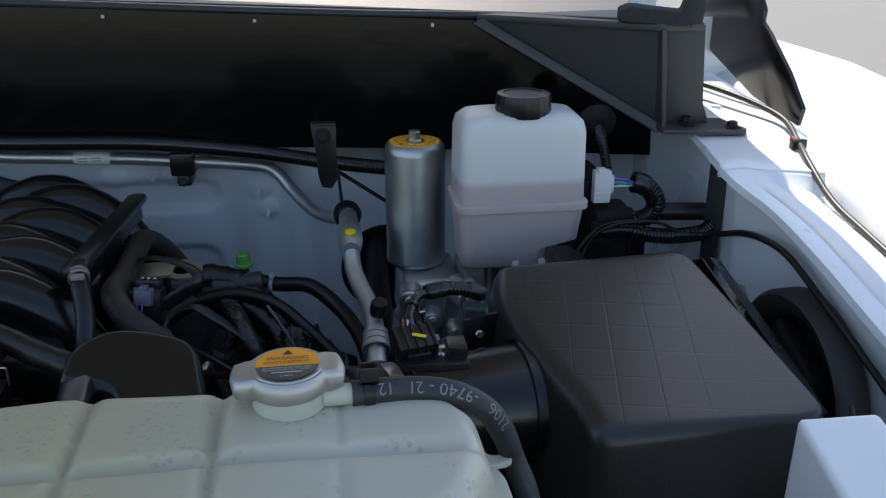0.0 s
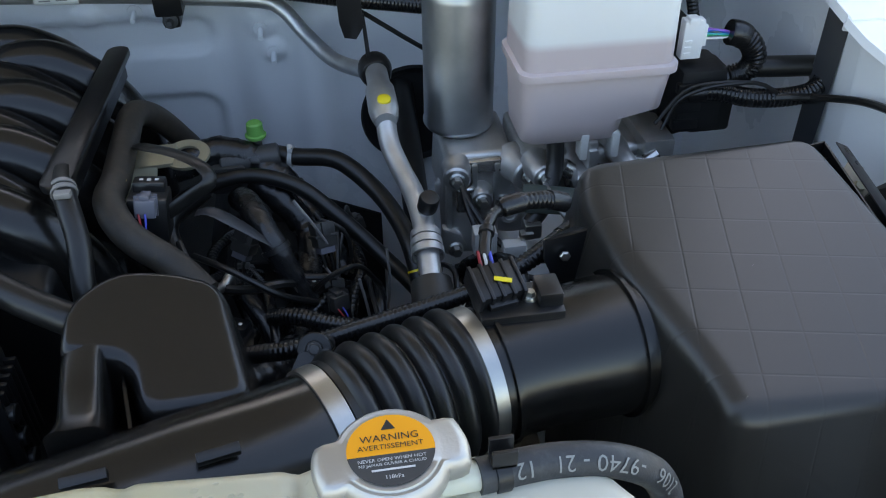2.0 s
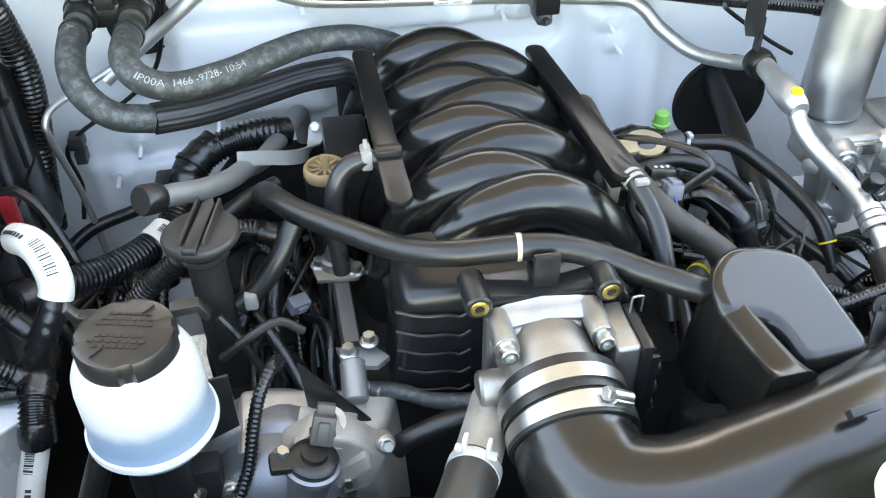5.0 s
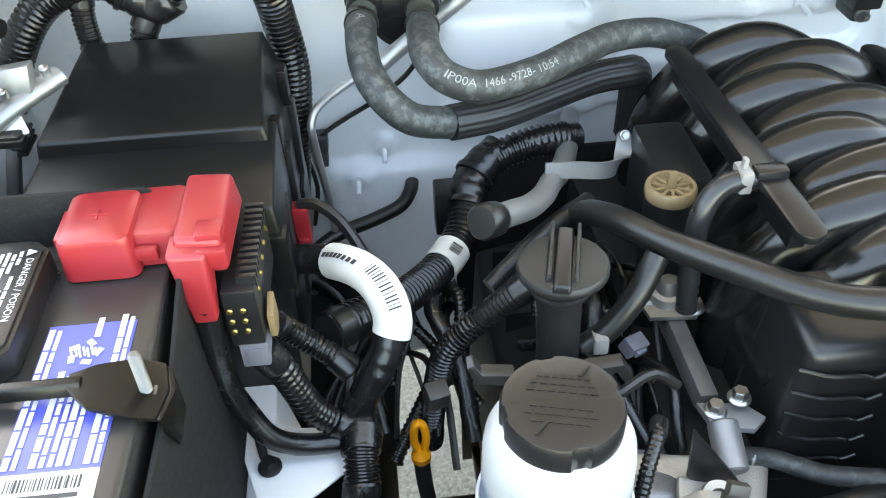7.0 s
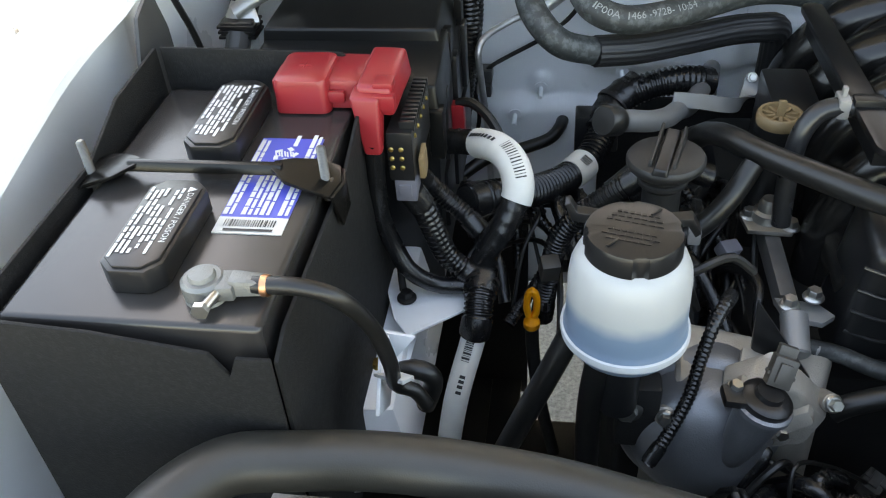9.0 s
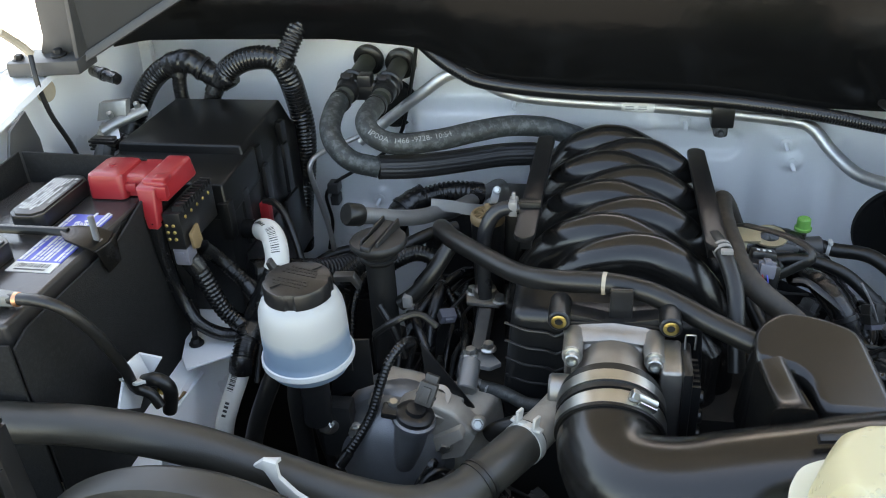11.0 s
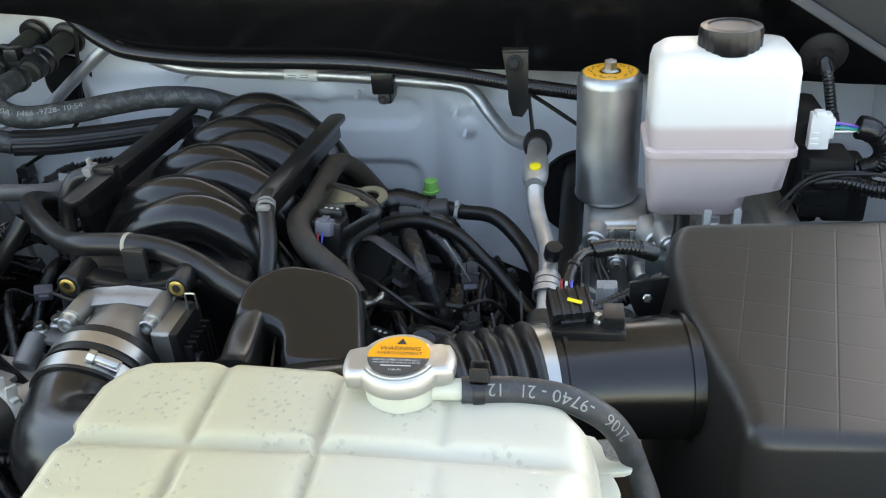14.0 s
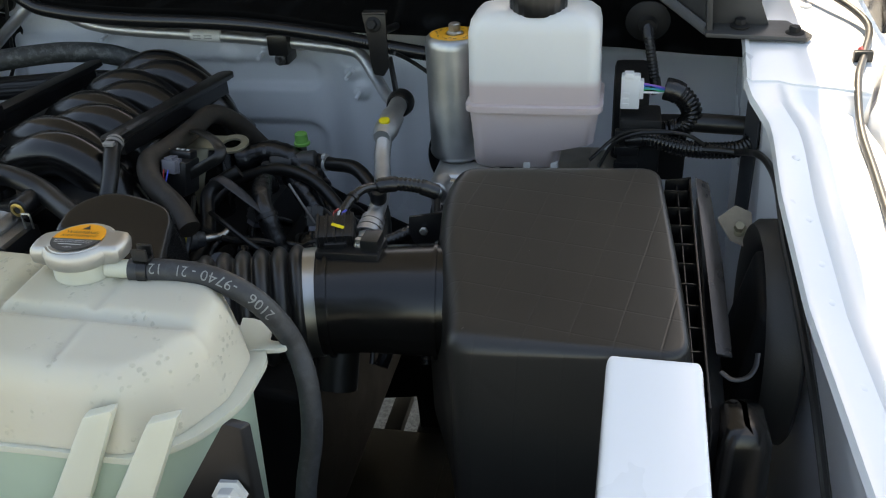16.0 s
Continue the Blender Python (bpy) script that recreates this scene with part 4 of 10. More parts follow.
def air_box():
    th = thing("air_box", (0.26, 0.61, 0.85), "black plastic air cleaner box with a flat lid", "air cleaner box")
    bot = [(0.186, 0.478), (0.366, 0.474), (0.372, 0.60), (0.350, 0.755), (0.150, 0.770), (0.128, 0.70), (0.135, 0.62), (0.168, 0.54)]
    top = [(0.179, 0.491, 1.101), (0.358, 0.487, 1.103), (0.350, 0.60, 1.122), (0.338, 0.727, 1.1425), (0.151, 0.732, 1.138), (0.142, 0.69, 1.128), (0.150, 0.62, 1.117), (0.176, 0.53, 1.106)]
    def soft(ring, cut=0.22, m=5):
        """The outline with its corners rounded off."""
        out, n = [], len(ring)
        for i in range(n):
            p, a, c = Vector(ring[i]), Vector(ring[i - 1]), Vector(ring[(i + 1) % n])
            u, w = p + (a - p).normalized() * min(0.022, (a - p).length * 0.4), p + (c - p).normalized() * min(0.022, (c - p).length * 0.4)
            for k in range(m + 1):
                t = k / m
                out.append(u * (1 - t) ** 2 + p * 2 * t * (1 - t) + w * t * t)
        return out

    def inset(ring, ds, dz):
        out, n = [], len(ring)
        for i in range(n):
            e = (ring[(i + 1) % n] - ring[i - 1]).normalized()
            d = ds[i] if hasattr(ds, "__len__") else ds
            z = dz[i] if hasattr(dz, "__len__") else dz
            out.append(ring[i] + Vector((-e.y, e.x, 0)) * d + Vector((0, 0, z)))
        return out
    b = B()
    ca, cb, cc = np.linalg.lstsq(np.array([(1, x, y) for x, y, _ in top]), np.array([z for _, _, z in top]), rcond=None)[0]
    tops = [Vector((p.x, p.y, float(ca + cb * p.x + cc * p.y))) for p in soft(top)]
    rad = [interp(p.x, [0.15, 0.18, 0.30, 0.335], [0.017, 0.015, 0.012, 0.006]) for p in tops]
    rings = [soft([(x, y, 0.93) for x, y in bot]), soft([(x, y, 1.03) for x, y in bot])]
    for k in range(8):
        a = math.pi / 2 * k / 7
        ring = inset(tops, [r * (1 - math.cos(a)) for r in rad], 0.0)
        rings.append([Vector((p.x, p.y, float(ca + cb * p.x + cc * p.y) - r * (1 - math.sin(a)))) for p, r in zip(ring, rad)])
    mid = sum(rings[-1], Vector()) / len(tops)
    for f in (0.93, 0.7, 0.4, 0.1):
        rings.append([mid + (p - mid) * f for p in rings[9]])
    superloft(b, rings)
    part("lid", b, LIDMAT, th, "satin black lid with a faint grid", 70)
    b = B()
    hexa(b, [(0.19, 0.47, 0.74), (0.40, 0.46, 0.74), (0.40, 0.76, 0.74), (0.16, 0.77, 0.74), (0.186, 0.472, 0.928), (0.385, 0.468, 0.928), (0.385, 0.76, 0.928), (0.155, 0.77, 0.928)], 0.008, 3)
    part("base", b, BLACK, th)
    b = B()
    slab(b, [(0.366, 0.742, 1.122), (0.372, 0.486, 1.062), (0.372, 0.486, 1.035), (0.366, 0.742, 1.095)], (0.0018, 0, 0), 0.0004)
    slab(b, [(0.345, 0.744, 1.118), (0.368, 0.744, 1.122), (0.368, 0.744, 1.100), (0.345, 0.744, 1.096)], (0, 0.0018, 0), 0.0004)
    slab(b, [(0.355, 0.742, 1.115), (0.364, 0.486, 1.055), (0.364, 0.486, 1.035), (0.355, 0.742, 1.095)], (0.0012, 0, 0), 0.0003)
    part("seam_flange", b, RAILBLACK, th, "ribbed black flange along the lid seam")
    for k in range(11):
        p = Vector((0.357, 0.732, 1.112)).lerp(Vector((0.364, 0.496, 1.056)), k / 10)
        b = B()
        rbox(b, p - Vector((0.013, 0.0008, 0.018)), p + Vector((0.010, 0.0008, 0.002)), 0.0003)
        part("rib", b, RAILBLACK, th)
    b = B()
    slab(b, [(0.3705, 0.736, 1.127), (0.3830, 0.736, 1.121), (0.3900, 0.640, 1.094), (0.3920, 0.542, 1.068), (0.3800, 0.540, 1.071), (0.3760, 0.640, 1.099)], (0.001, 0, -0.0025), 0.0008)
    part("clip_strip", b, GLOSSHOSE, th, "glossy black retaining strip")
    b = B()
    hexa(b, [(0.373, 0.478, 0.80), (0.390, 0.50, 0.80), (0.390, 0.74, 0.80), (0.373, 0.75, 0.80), (0.375, 0.482, 1.04), (0.390, 0.50, 1.03), (0.384, 0.735, 1.10), (0.374, 0.742, 1.108)], 0.005, 3)
    part("filter_cover", b, BLACK, th)
    b = B()
    hose(b, [(0.384, 0.532, 1.060), (0.392, 0.526, 1.058), (0.402, 0.527, 1.060), (0.408, 0.532, 1.066), (0.410, 0.540, 1.074)], 0.0024, 10, 0.003, flat=0.5)
    part("spring_latch", b, GREY, th, "grey spring latch")
    b = B()
    superloft(b, [round_rect(0.400, 0.500, z, hx, hy, 0.010) for z, hx, hy in ((0.96, 0.020, 0.030), (1.035, 0.018, 0.026), (1.045, 0.014, 0.020), (1.048, 0.008, 0.012))])
    part("latch_cover", b, SATIN, th)
    b = B()
    slab(b, [(0.112, 0.672, 1.105), (0.150, 0.672, 1.112), (0.160, 0.70, 1.10), (0.15, 0.668, 1.05), (0.125, 0.667, 1.06), (0.112, 0.668, 1.09)], (0, 0.004, 0), 0.001)
    part("tab", b, BLACK, th)
    b = B()
    lathe(b, (0.127, 0.667, 1.094), (-0.1, -1, 0.2), [(0.0042, 0), (0.0042, 0.002), (0.003, 0.003)], 6)
    part("tab_bolt", b, STEEL, th)
    # outlet and sensor
    b = B()
    hose(b, COUPLER, 0.047, 40, 0.008, radii=[1.0, 1.0, 1.04, 1.07, 1.1])
    part("outlet", b, SATIN, th, "satin black round outlet")
    b = B()
    band(b, COUPLER, 0.0475, 0.006, 0.003, 0.0025, 40)
    part("outlet_ring", b, SATIN, th)
    b = B()
    band(b, COUPLER, 0.050, 0.100, 0.003, 0.003, 40)
    part("outlet_ring", b, SATIN, th)
    return th


def lid_material():
    """Satin black lid: faint moulded grid under the skin."""
    m = material("lid_plastic", (0.027, 0.025, 0.0225), 0.30, vary=0.15, scale=10, fine=1800, bump=0.05)
    nt = m.node_tree
    N, L = nt.nodes.new, nt.links.new
    tc, mp, br = N("ShaderNodeTexCoord"), N("ShaderNodeMapping"), N("ShaderNodeTexBrick")
    br.offset = 0.0
    br.inputs["Scale"].default_value, br.inputs["Mortar Size"].default_value, br.inputs["Mortar Smooth"].default_value = 1.0, 0.0012, 1.0
    br.inputs["Brick Width"].default_value, br.inputs["Row Height"].default_value = 0.033, 0.033
    mp.inputs["Rotation"].default_value = (0, 0, radians(12))
    L(tc.outputs["Object"], mp.inputs["Vector"])
    L(mp.outputs["Vector"], br.inputs["Vector"])
    bp = N("ShaderNodeBump")
    bp.invert = True
    bp.inputs["Strength"].default_value, bp.inputs["Distance"].default_value = 0.16, 0.0007
    L(br.outputs["Fac"], bp.inputs["Height"])
    p = nt.nodes["Principled BSDF"]
    L(p.inputs["Normal"].links[0].from_socket, bp.inputs["Normal"])
    L(bp.outputs["Normal"], p.inputs["Normal"])
    return m


LIDMAT = lid_material()
intake_manifold()
throttle_body()
air_duct()
resonator()
air_box()


# ---- coolant tank, reservoirs and canister ----
def tank_material():
    """Milky plastic with droplets clinging inside."""
    m = material("milky_tank_plastic", (0.50, 0.45, 0.295), 0.30, vary=0.10, scale=9, fine=700, bump=0.04, sss=0.5)
    nt = m.node_tree
    N, L = nt.nodes.new, nt.links.new
    tc, vo = N("ShaderNodeTexCoord"), N("ShaderNodeTexVoronoi")
    vo.inputs["Scale"].default_value = 205
    wob, wmix = N("ShaderNodeTexNoise"), N("ShaderNodeMix")
    wob.inputs["Scale"].default_value = 160
    wmix.data_type = "VECTOR"
    wmix.inputs["Factor"].default_value = 0.0025
    L(tc.outputs["Object"], wob.inputs["Vector"])
    L(tc.outputs["Object"], wmix.inputs[4])
    L(wob.outputs["Color"], wmix.inputs[5])
    no = N("ShaderNodeTexNoise")
    no.inputs["Scale"].default_value = 22
    L(wmix.outputs[1], vo.inputs["Vector"])
    L(tc.outputs["Object"], no.inputs["Vector"])
    a, c = N("ShaderNodeMapRange"), N("ShaderNodeMapRange")
    a.inputs["From Min"].default_value, a.inputs["From Max"].default_value, a.inputs["To Min"].default_value, a.inputs["To Max"].default_value = 0.22, 0.33, 1.0, 0.0
    c.inputs["From Min"].default_value, c.inputs["From Max"].default_value = 0.50, 0.58
    L(vo.outputs["Distance"], a.inputs["Value"])
    L(no.outputs["Fac"], c.inputs["Value"])
    mu = N("ShaderNodeMath")
    mu.operation = "MULTIPLY"
    L(a.outputs["Result"], mu.inputs[0])
    L(c.outputs["Result"], mu.inputs[1])
    sc = N("ShaderNodeMath")
    sc.operation = "MULTIPLY"
    sc.inputs[1].default_value = 0.44
    L(mu.outputs[0], sc.inputs[0])
    p = nt.nodes["Principled BSDF"]
    mx = N("ShaderNodeMix")
    mx.data_type = "RGBA"
    L(p.inputs["Base Color"].links[0].from_socket, mx.inputs["A"])
    mx.inputs["B"].default_value = (0.36, 0.35, 0.27, 1)
    # The base colour turns paler and less yellow towards +x.
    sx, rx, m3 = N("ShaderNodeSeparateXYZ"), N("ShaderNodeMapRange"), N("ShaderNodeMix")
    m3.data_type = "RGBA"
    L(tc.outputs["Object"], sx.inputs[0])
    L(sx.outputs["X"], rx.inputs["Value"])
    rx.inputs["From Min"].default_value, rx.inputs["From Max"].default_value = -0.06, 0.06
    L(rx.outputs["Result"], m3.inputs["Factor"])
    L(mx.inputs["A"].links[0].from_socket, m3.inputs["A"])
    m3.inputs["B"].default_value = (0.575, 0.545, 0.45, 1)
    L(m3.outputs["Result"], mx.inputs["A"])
    L(sc.outputs[0], mx.inputs["Factor"])
    L(mx.outputs["Result"], p.inputs["Base Color"])
    bp = N("ShaderNodeBump")
    bp.inputs["Strength"].default_value, bp.inputs["Distance"].default_value = 0.45, 0.0010
    L(mu.outputs[0], bp.inputs["Height"])
    L(bp.outputs["Normal"], p.inputs["Normal"])
    return m


TANKMAT = tank_material()
TANK_HOSE = [(0.006, 0.397, 1.207), (0.035, 0.401, 1.205), (0.060, 0.401, 1.201), (0.080, 0.403, 1.188), (0.092, 0.408, 1.168), (0.100, 0.411, 1.145), (0.108, 0.403, 1.121), (0.108, 0.396, 1.083), (0.100, 0.390, 1.039), (0.090, 0.388, 0.969)]


def coolant_tank():
    th = thing("coolant_tank", (-0.06, 0.32, 1.02), "milky white plastic coolant expansion tank with pillow-shaped top", "coolant tank")
    plan = [(-0.215, 0.297), (-0.216, 0.36), (-0.214, 0.402), (-0.203, 0.424), (-0.184, 0.434), (-0.15, 0.437), (0.03, 0.425), (0.064, 0.412), (0.080, 0.388), (0.081, 0.348), (0.068, 0.318), (0.045, 0.297)]

    def inside(x, y):
        d = 1e9
        n = len(plan)
        for i in range(n):
            ax, ay = plan[i]
            bx, by = plan[(i + 1) % n]
            ex, ey = bx - ax, by - ay
            l = math.hypot(ex, ey)
            d = min(d, ((x - ax) * ey - (y - ay) * ex) / l)
        return d

    def height(x, y):
        d = inside(x, y)
        t = max(0.0, min(1.0, d / 0.026))
        base = 1.150 + 0.050 * (1 - (1 - t) ** 3.8)
        g = 0.0
        for gx, w in ((-0.1335, 0.0042), (-0.0635, 0.0042), (0.0, 0.004)):
            g = max(g, math.exp(-((x - gx) / w) ** 2) * (1.0 if gx < -0.05 else 0.4))
        g = max(g, 0.85 * math.exp(-((y - 0.3555) / 0.0048) ** 2))
        pil = 0.0064 * (1 - g) * t
        tilt = interp(y, [0.30, 0.34, 0.43], [-0.004, 0.0, 0.004]) + interp(x, [-0.2, -0.08, -0.05, 0.08], [-0.006, -0.005, -0.004, -0.008])
        return base + pil + tilt * t
    b = B()
    c = Vector((-0.07, 0.365, 0))
    edge = []
    for k in range(len(plan)):
        (ax, ay), (ex, ey) = plan[k], plan[(k + 1) % len(plan)]
        n = max(2, int(math.hypot(ex - ax, ey - ay) / 0.0035))
        edge += [Vector((ax + (ex - ax) * q / n, ay + (ey - ay) * q / n, 0)) for q in range(n)]
    edge = [(edge[k - 2] + edge[k - 1] + edge[k] + edge[(k + 1) % len(edge)] + edge[(k + 2) % len(edge)]) / 5 for k in range(len(edge))]
    for p in edge:   # the waist between the two pillows at the end wall
        if p.x < -0.15:
            p.x += 0.020 * math.exp(-((p.y - 0.361) / 0.012) ** 2)
    rings = []
    for k in range(48):
        f = 1 - (k / 48) ** 1.35
        ring = [c + (p - c) * f for p in edge]
        rings.append([Vector((p.x, p.y, height(p.x, p.y))) for p in ring])
    rings.insert(0, [Vector((p.x, p.y, 1.1455)) for p in rings[0]])
    superloft(b, rings)
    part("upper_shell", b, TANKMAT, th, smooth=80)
    b = B()
    c = Vector((-0.06, 0.335, 0))
    def ring(z, s):
        return [Vector((c.x + (x - c.x) * s, c.y + (y - c.y) * s, z)) for x, y in plan]
    lip = [c + (p - c) * 1.07 for p in edge]
    slab(b, [Vector((p.x, p.y, 1.1465)) for p in lip], (0, 0, 0.0045))
    part("seam", b, CREAM, th, "welded seam flange")
    b = B()
    superloft(b, [ring(1.0, 0.90), ring(1.02, 0.95), ring(1.145, 0.985)])
    part("lower_shell", b, TANKLOW, th, "lower shell tinted by green-blue coolant", 60)
    b = B()
    lathe(b, (-0.0265, 0.400, 1.182), (0, 0, 1), [(0.027, 0), (0.023, 0.006), (0.0205, 0.010), (0.0195, 0.028), (0.0195, 0.034)], 36)
    rod(b, (-0.01, 0.396, 1.2080), (0.02, 0.399, 1.2060), 0.006, 16)
    part("filler_neck", b, CREAM, th, "milky filler neck with an overflow spout")
    b = B()
    slab(b, [(x, y, 1.148) for x, y in ((0.064, 0.394), (0.079, 0.3975), (0.093, 0.4000), (0.0965, 0.4020), (0.098, 0.4055), (0.0965, 0.4090), (0.093, 0.4092), (0.089, 0.4080), (0.0855, 0.4085), (0.083, 0.4110), (0.082, 0.415), (0.081, 0.420), (0.077, 0.427), (0.064, 0.431), (0.056, 0.431))], (0, 0, 0.004), 0.0008)
    part("hose_ear", b, CREAM, th, "clear plastic ear holding the hose")
    for x in (0.079, 0.042):
        b = B()
        slab(b, [(x - 0.014, 0.300, 1.180), (x + 0.005, 0.302, 1.186), (x - 0.022, 0.296, 1.125), (x - 0.062, 0.284, 1.05), (x - 0.094, 0.284, 1.05), (x - 0.046, 0.294, 1.122)], (0.002, -0.010, 0.002), 0.003)
        part("leg", b, CREAM, th, "milky plastic mounting leg")
    b = B()
    slab(b, [(0.05, 0.296, 1.08), (0.072, 0.296, 1.125), (0.104, 0.30, 1.178), (0.113, 0.302, 1.174), (0.112, 0.302, 1.08)], (0.003, 0.006, 0), 0.0015)
    part("bracket", b, BLACK, th, "black plastic tank bracket")
    b = B()
    lathe(b, (0.101, 0.298, 1.130), (0.1, -1, 0.2), [(0.010, 0), (0.010, 0.003), (0.007, 0.004), (0.007, 0.010), (0.006, 0.011)], 6)
    part("bracket_screw", b, PLUG, th, "white nylon screw")
    return th


TANKLOW = material("coolant_tinted_plastic", (0.42, 0.52, 0.42), 0.35, vary=0.15, scale=12, bump=0.03, sss=0.3)


def radiator_cap(tank):
    c = Vector((-0.0265, 0.400, 1.2165))
    b = B()
    def outline(r, ear, z):
        pts = []
        for k in range(72):
            a = 2 * math.pi * k / 72
            e = abs(math.cos(a))
            e = max(0.0, min(1.0, (e - 0.86) / 0.08))
            w = r + ear * e * e * (3 - 2 * e) * min(1.0, 1.03 / abs(math.cos(a)) if e else 1.0)
            pts.append(c + Vector((w * math.cos(a + 0.12), w * math.sin(a + 0.12), z)))
        return pts
    superloft(b, [outline(0.0198, 0.006, -0.004), outline(0.0222, 0.0072, -0.002), outline(0.0228, 0.0074, 0.004), outline(0.0218, 0.0070, 0.0075), outline(0.0203, 0.005, 0.0088), outline(0.0188, 0.001, 0.0084), outline(0.0183, 0, 0.0092), outline(0.010, 0, 0.0094)])
    th = part("cap", b, material("cap_aluminium", (0.52, 0.505, 0.47), 0.45, 0.9, vary=0.06, scale=60, bump=0.1), tank, "aluminium radiator cap with an orange warning sticker", 50)
    top = c.z + 0.0098
    def half(lo, hi, r, n=24):
        return [(c.x + r * math.cos(radians(lo + (hi - lo) * k / n)), c.y + r * math.sin(radians(lo + (hi - lo) * k / n)), top) for k in range(n + 1)]
    b = B()
    slab(b, half(-8, 188, 0.0166), (0, 0, 0.0003))
    part("sticker_top", b, ORANGE, th, "orange warning half of the sticker")
    b = B()
    slab(b, half(188, 352, 0.0166), (0, 0, 0.0003))
    part("sticker_foot", b, GREY, th, "grey printed half of the sticker")
    b = B()
    R_, U_ = (1, 0, 0), (0, 1, 0)
    o = Vector((c.x, c.y, top + 0.0006))
    add(b, [o + Vector(p) for p in ((-0.0028, 0.0092, 0), (0.0028, 0.0092, 0), (0, 0.0142, 0))], [(0, 1, 2)])
    write(b, "WARNING", 0.0046, plane_at(o + Vector((0, 0.0052, 0)), R_, U_))
    write(b, "AVERTISSEMENT", 0.0034, plane_at(o + Vector((0, 0.0010, 0)), R_, U_))
    part("warning_print", b, INK, th, "black warning print")
    b = B()
    write(b, "NEVER OPEN WHEN HOT", 0.0022, plane_at(o + Vector((0, -0.0049, 0)), R_, U_))
    write(b, "NE JAMAIS OUVRIR A CHAUD", 0.0019, plane_at(o + Vector((0, -0.0070, 0)), R_, U_))
    write(b, 0.016, 0.0009, plane_at(o + Vector((0, -0.0095, 0)), R_, U_), True)
    write(b, "118kPa", 0.0024, plane_at(o + Vector((0, -0.0130, 0)), R_, U_))
    part("fine_print", b, PRINT, th, "pale lines of fine print")
    return th


TUBEGREY = material("blue_grey_dusted_rubber", (0.026, 0.028, 0.031), 0.5, vary=0.3, scale=70, fine=900, bump=0.15, dust=0.3, dust_color=(0.07, 0.075, 0.08))


def tank_hose():
    th = thing("overflow_hose", (0.06, 0.40, 0.95), "black rubber overflow hose with pale printed numbers", "hose")
    b = B()
    hose(b, TANK_HOSE, 0.0073, 20, 0.004)
    part("tube", b, TUBEGREY, th)
    b = B()
    write_round(b, "2106   -9740 - 21   12", 0.0092, TANK_HOSE, 0.0073, 0.054, (0.1, -0.75, 0.65), True)
    part("print", b, HOSEPRINT, th, "pale printed part number")
    b = B()
    band(b, TANK_HOSE, 0.0075, 0.006, 0.006, 0.0008, 24)
    m = plane_at((0.016, 0.398, 1.2170), (1, 0, 0), (0, 0, 1))
    rbox(b, (-0.005, -0.003, -0.0045), (0.005, -0.001, 0.0045), 0.0006, m=m)
    for k in (-1, 1):
        rbox(b, (-0.005, -0.003, 0.0035 * k - 0.001), (0.005, 0.006, 0.0035 * k + 0.001), 0.0006, m=m)
    part("spring_clip", b, BLACK, th, "black spring clip")
    return th


def brake_reservoir():
    th = thing("brake_fluid_reservoir", (0.208, 0.892, 1.07), "milky plastic brake fluid reservoir half full of fluid", "fluid reservoir")
    cx, cy = 0.2085, 0.893
    b = B()
    rings = []
    for z, hx, hy, r, ox in ((1.072, 0.042, 0.030, 0.014, -0.020), (1.076, 0.047, 0.036, 0.014, -0.019), (1.096, 0.049, 0.039, 0.014, -0.018), (1.104, 0.066, 0.040, 0.014, -0.001), (1.140, 0.0695, 0.0415, 0.013, 0),
                             (1.1415, 0.0735, 0.0455, 0.014, 0), (1.1485, 0.0735, 0.0455, 0.014, 0), (1.150, 0.0695, 0.0415, 0.013, 0),
                             (1.225, 0.0685, 0.041, 0.014, 0), (1.236, 0.066, 0.039, 0.016, 0), (1.243, 0.059, 0.033, 0.018, 0), (1.246, 0.046, 0.022, 0.018, 0)):
        rings.append(round_rect(cx + ox, cy, z, hx, hy, r, 7))
    superloft(b, rings)
    part("shell", b, BRAKE, th, smooth=60)
    b = B()
    for x in (0.198, 0.228):
        b = B()
        rbox(b, (x, 0.855, 1.055), (x + 0.008, 0.872, 1.082), 0.002)
        part("mounting_lug", b, PLUG, th)
    b = B()
    n = 72
    prof = [(0.0285, 1.243), (0.0300, 1.246), (0.0300, 1.262), (0.0285, 1.266), (0.022, 1.267), (0.021, 1.2655), (0.004, 1.2655)]
    rings = []
    for r, z in prof:
        rings.append([Vector((0.2115, cy - 0.008, z - 0.002)) + Vector((math.cos(2 * math.pi * k / n), math.sin(2 * math.pi * k / n), 0)) * (r - (0.0011 if (k % 3 == 0 and 1.244 < z < 1.264) else 0)) for k in range(n)])
    superloft(b, rings)
    part("cap", b, BLACK, th, "black ribbed screw cap", 30)
    return th


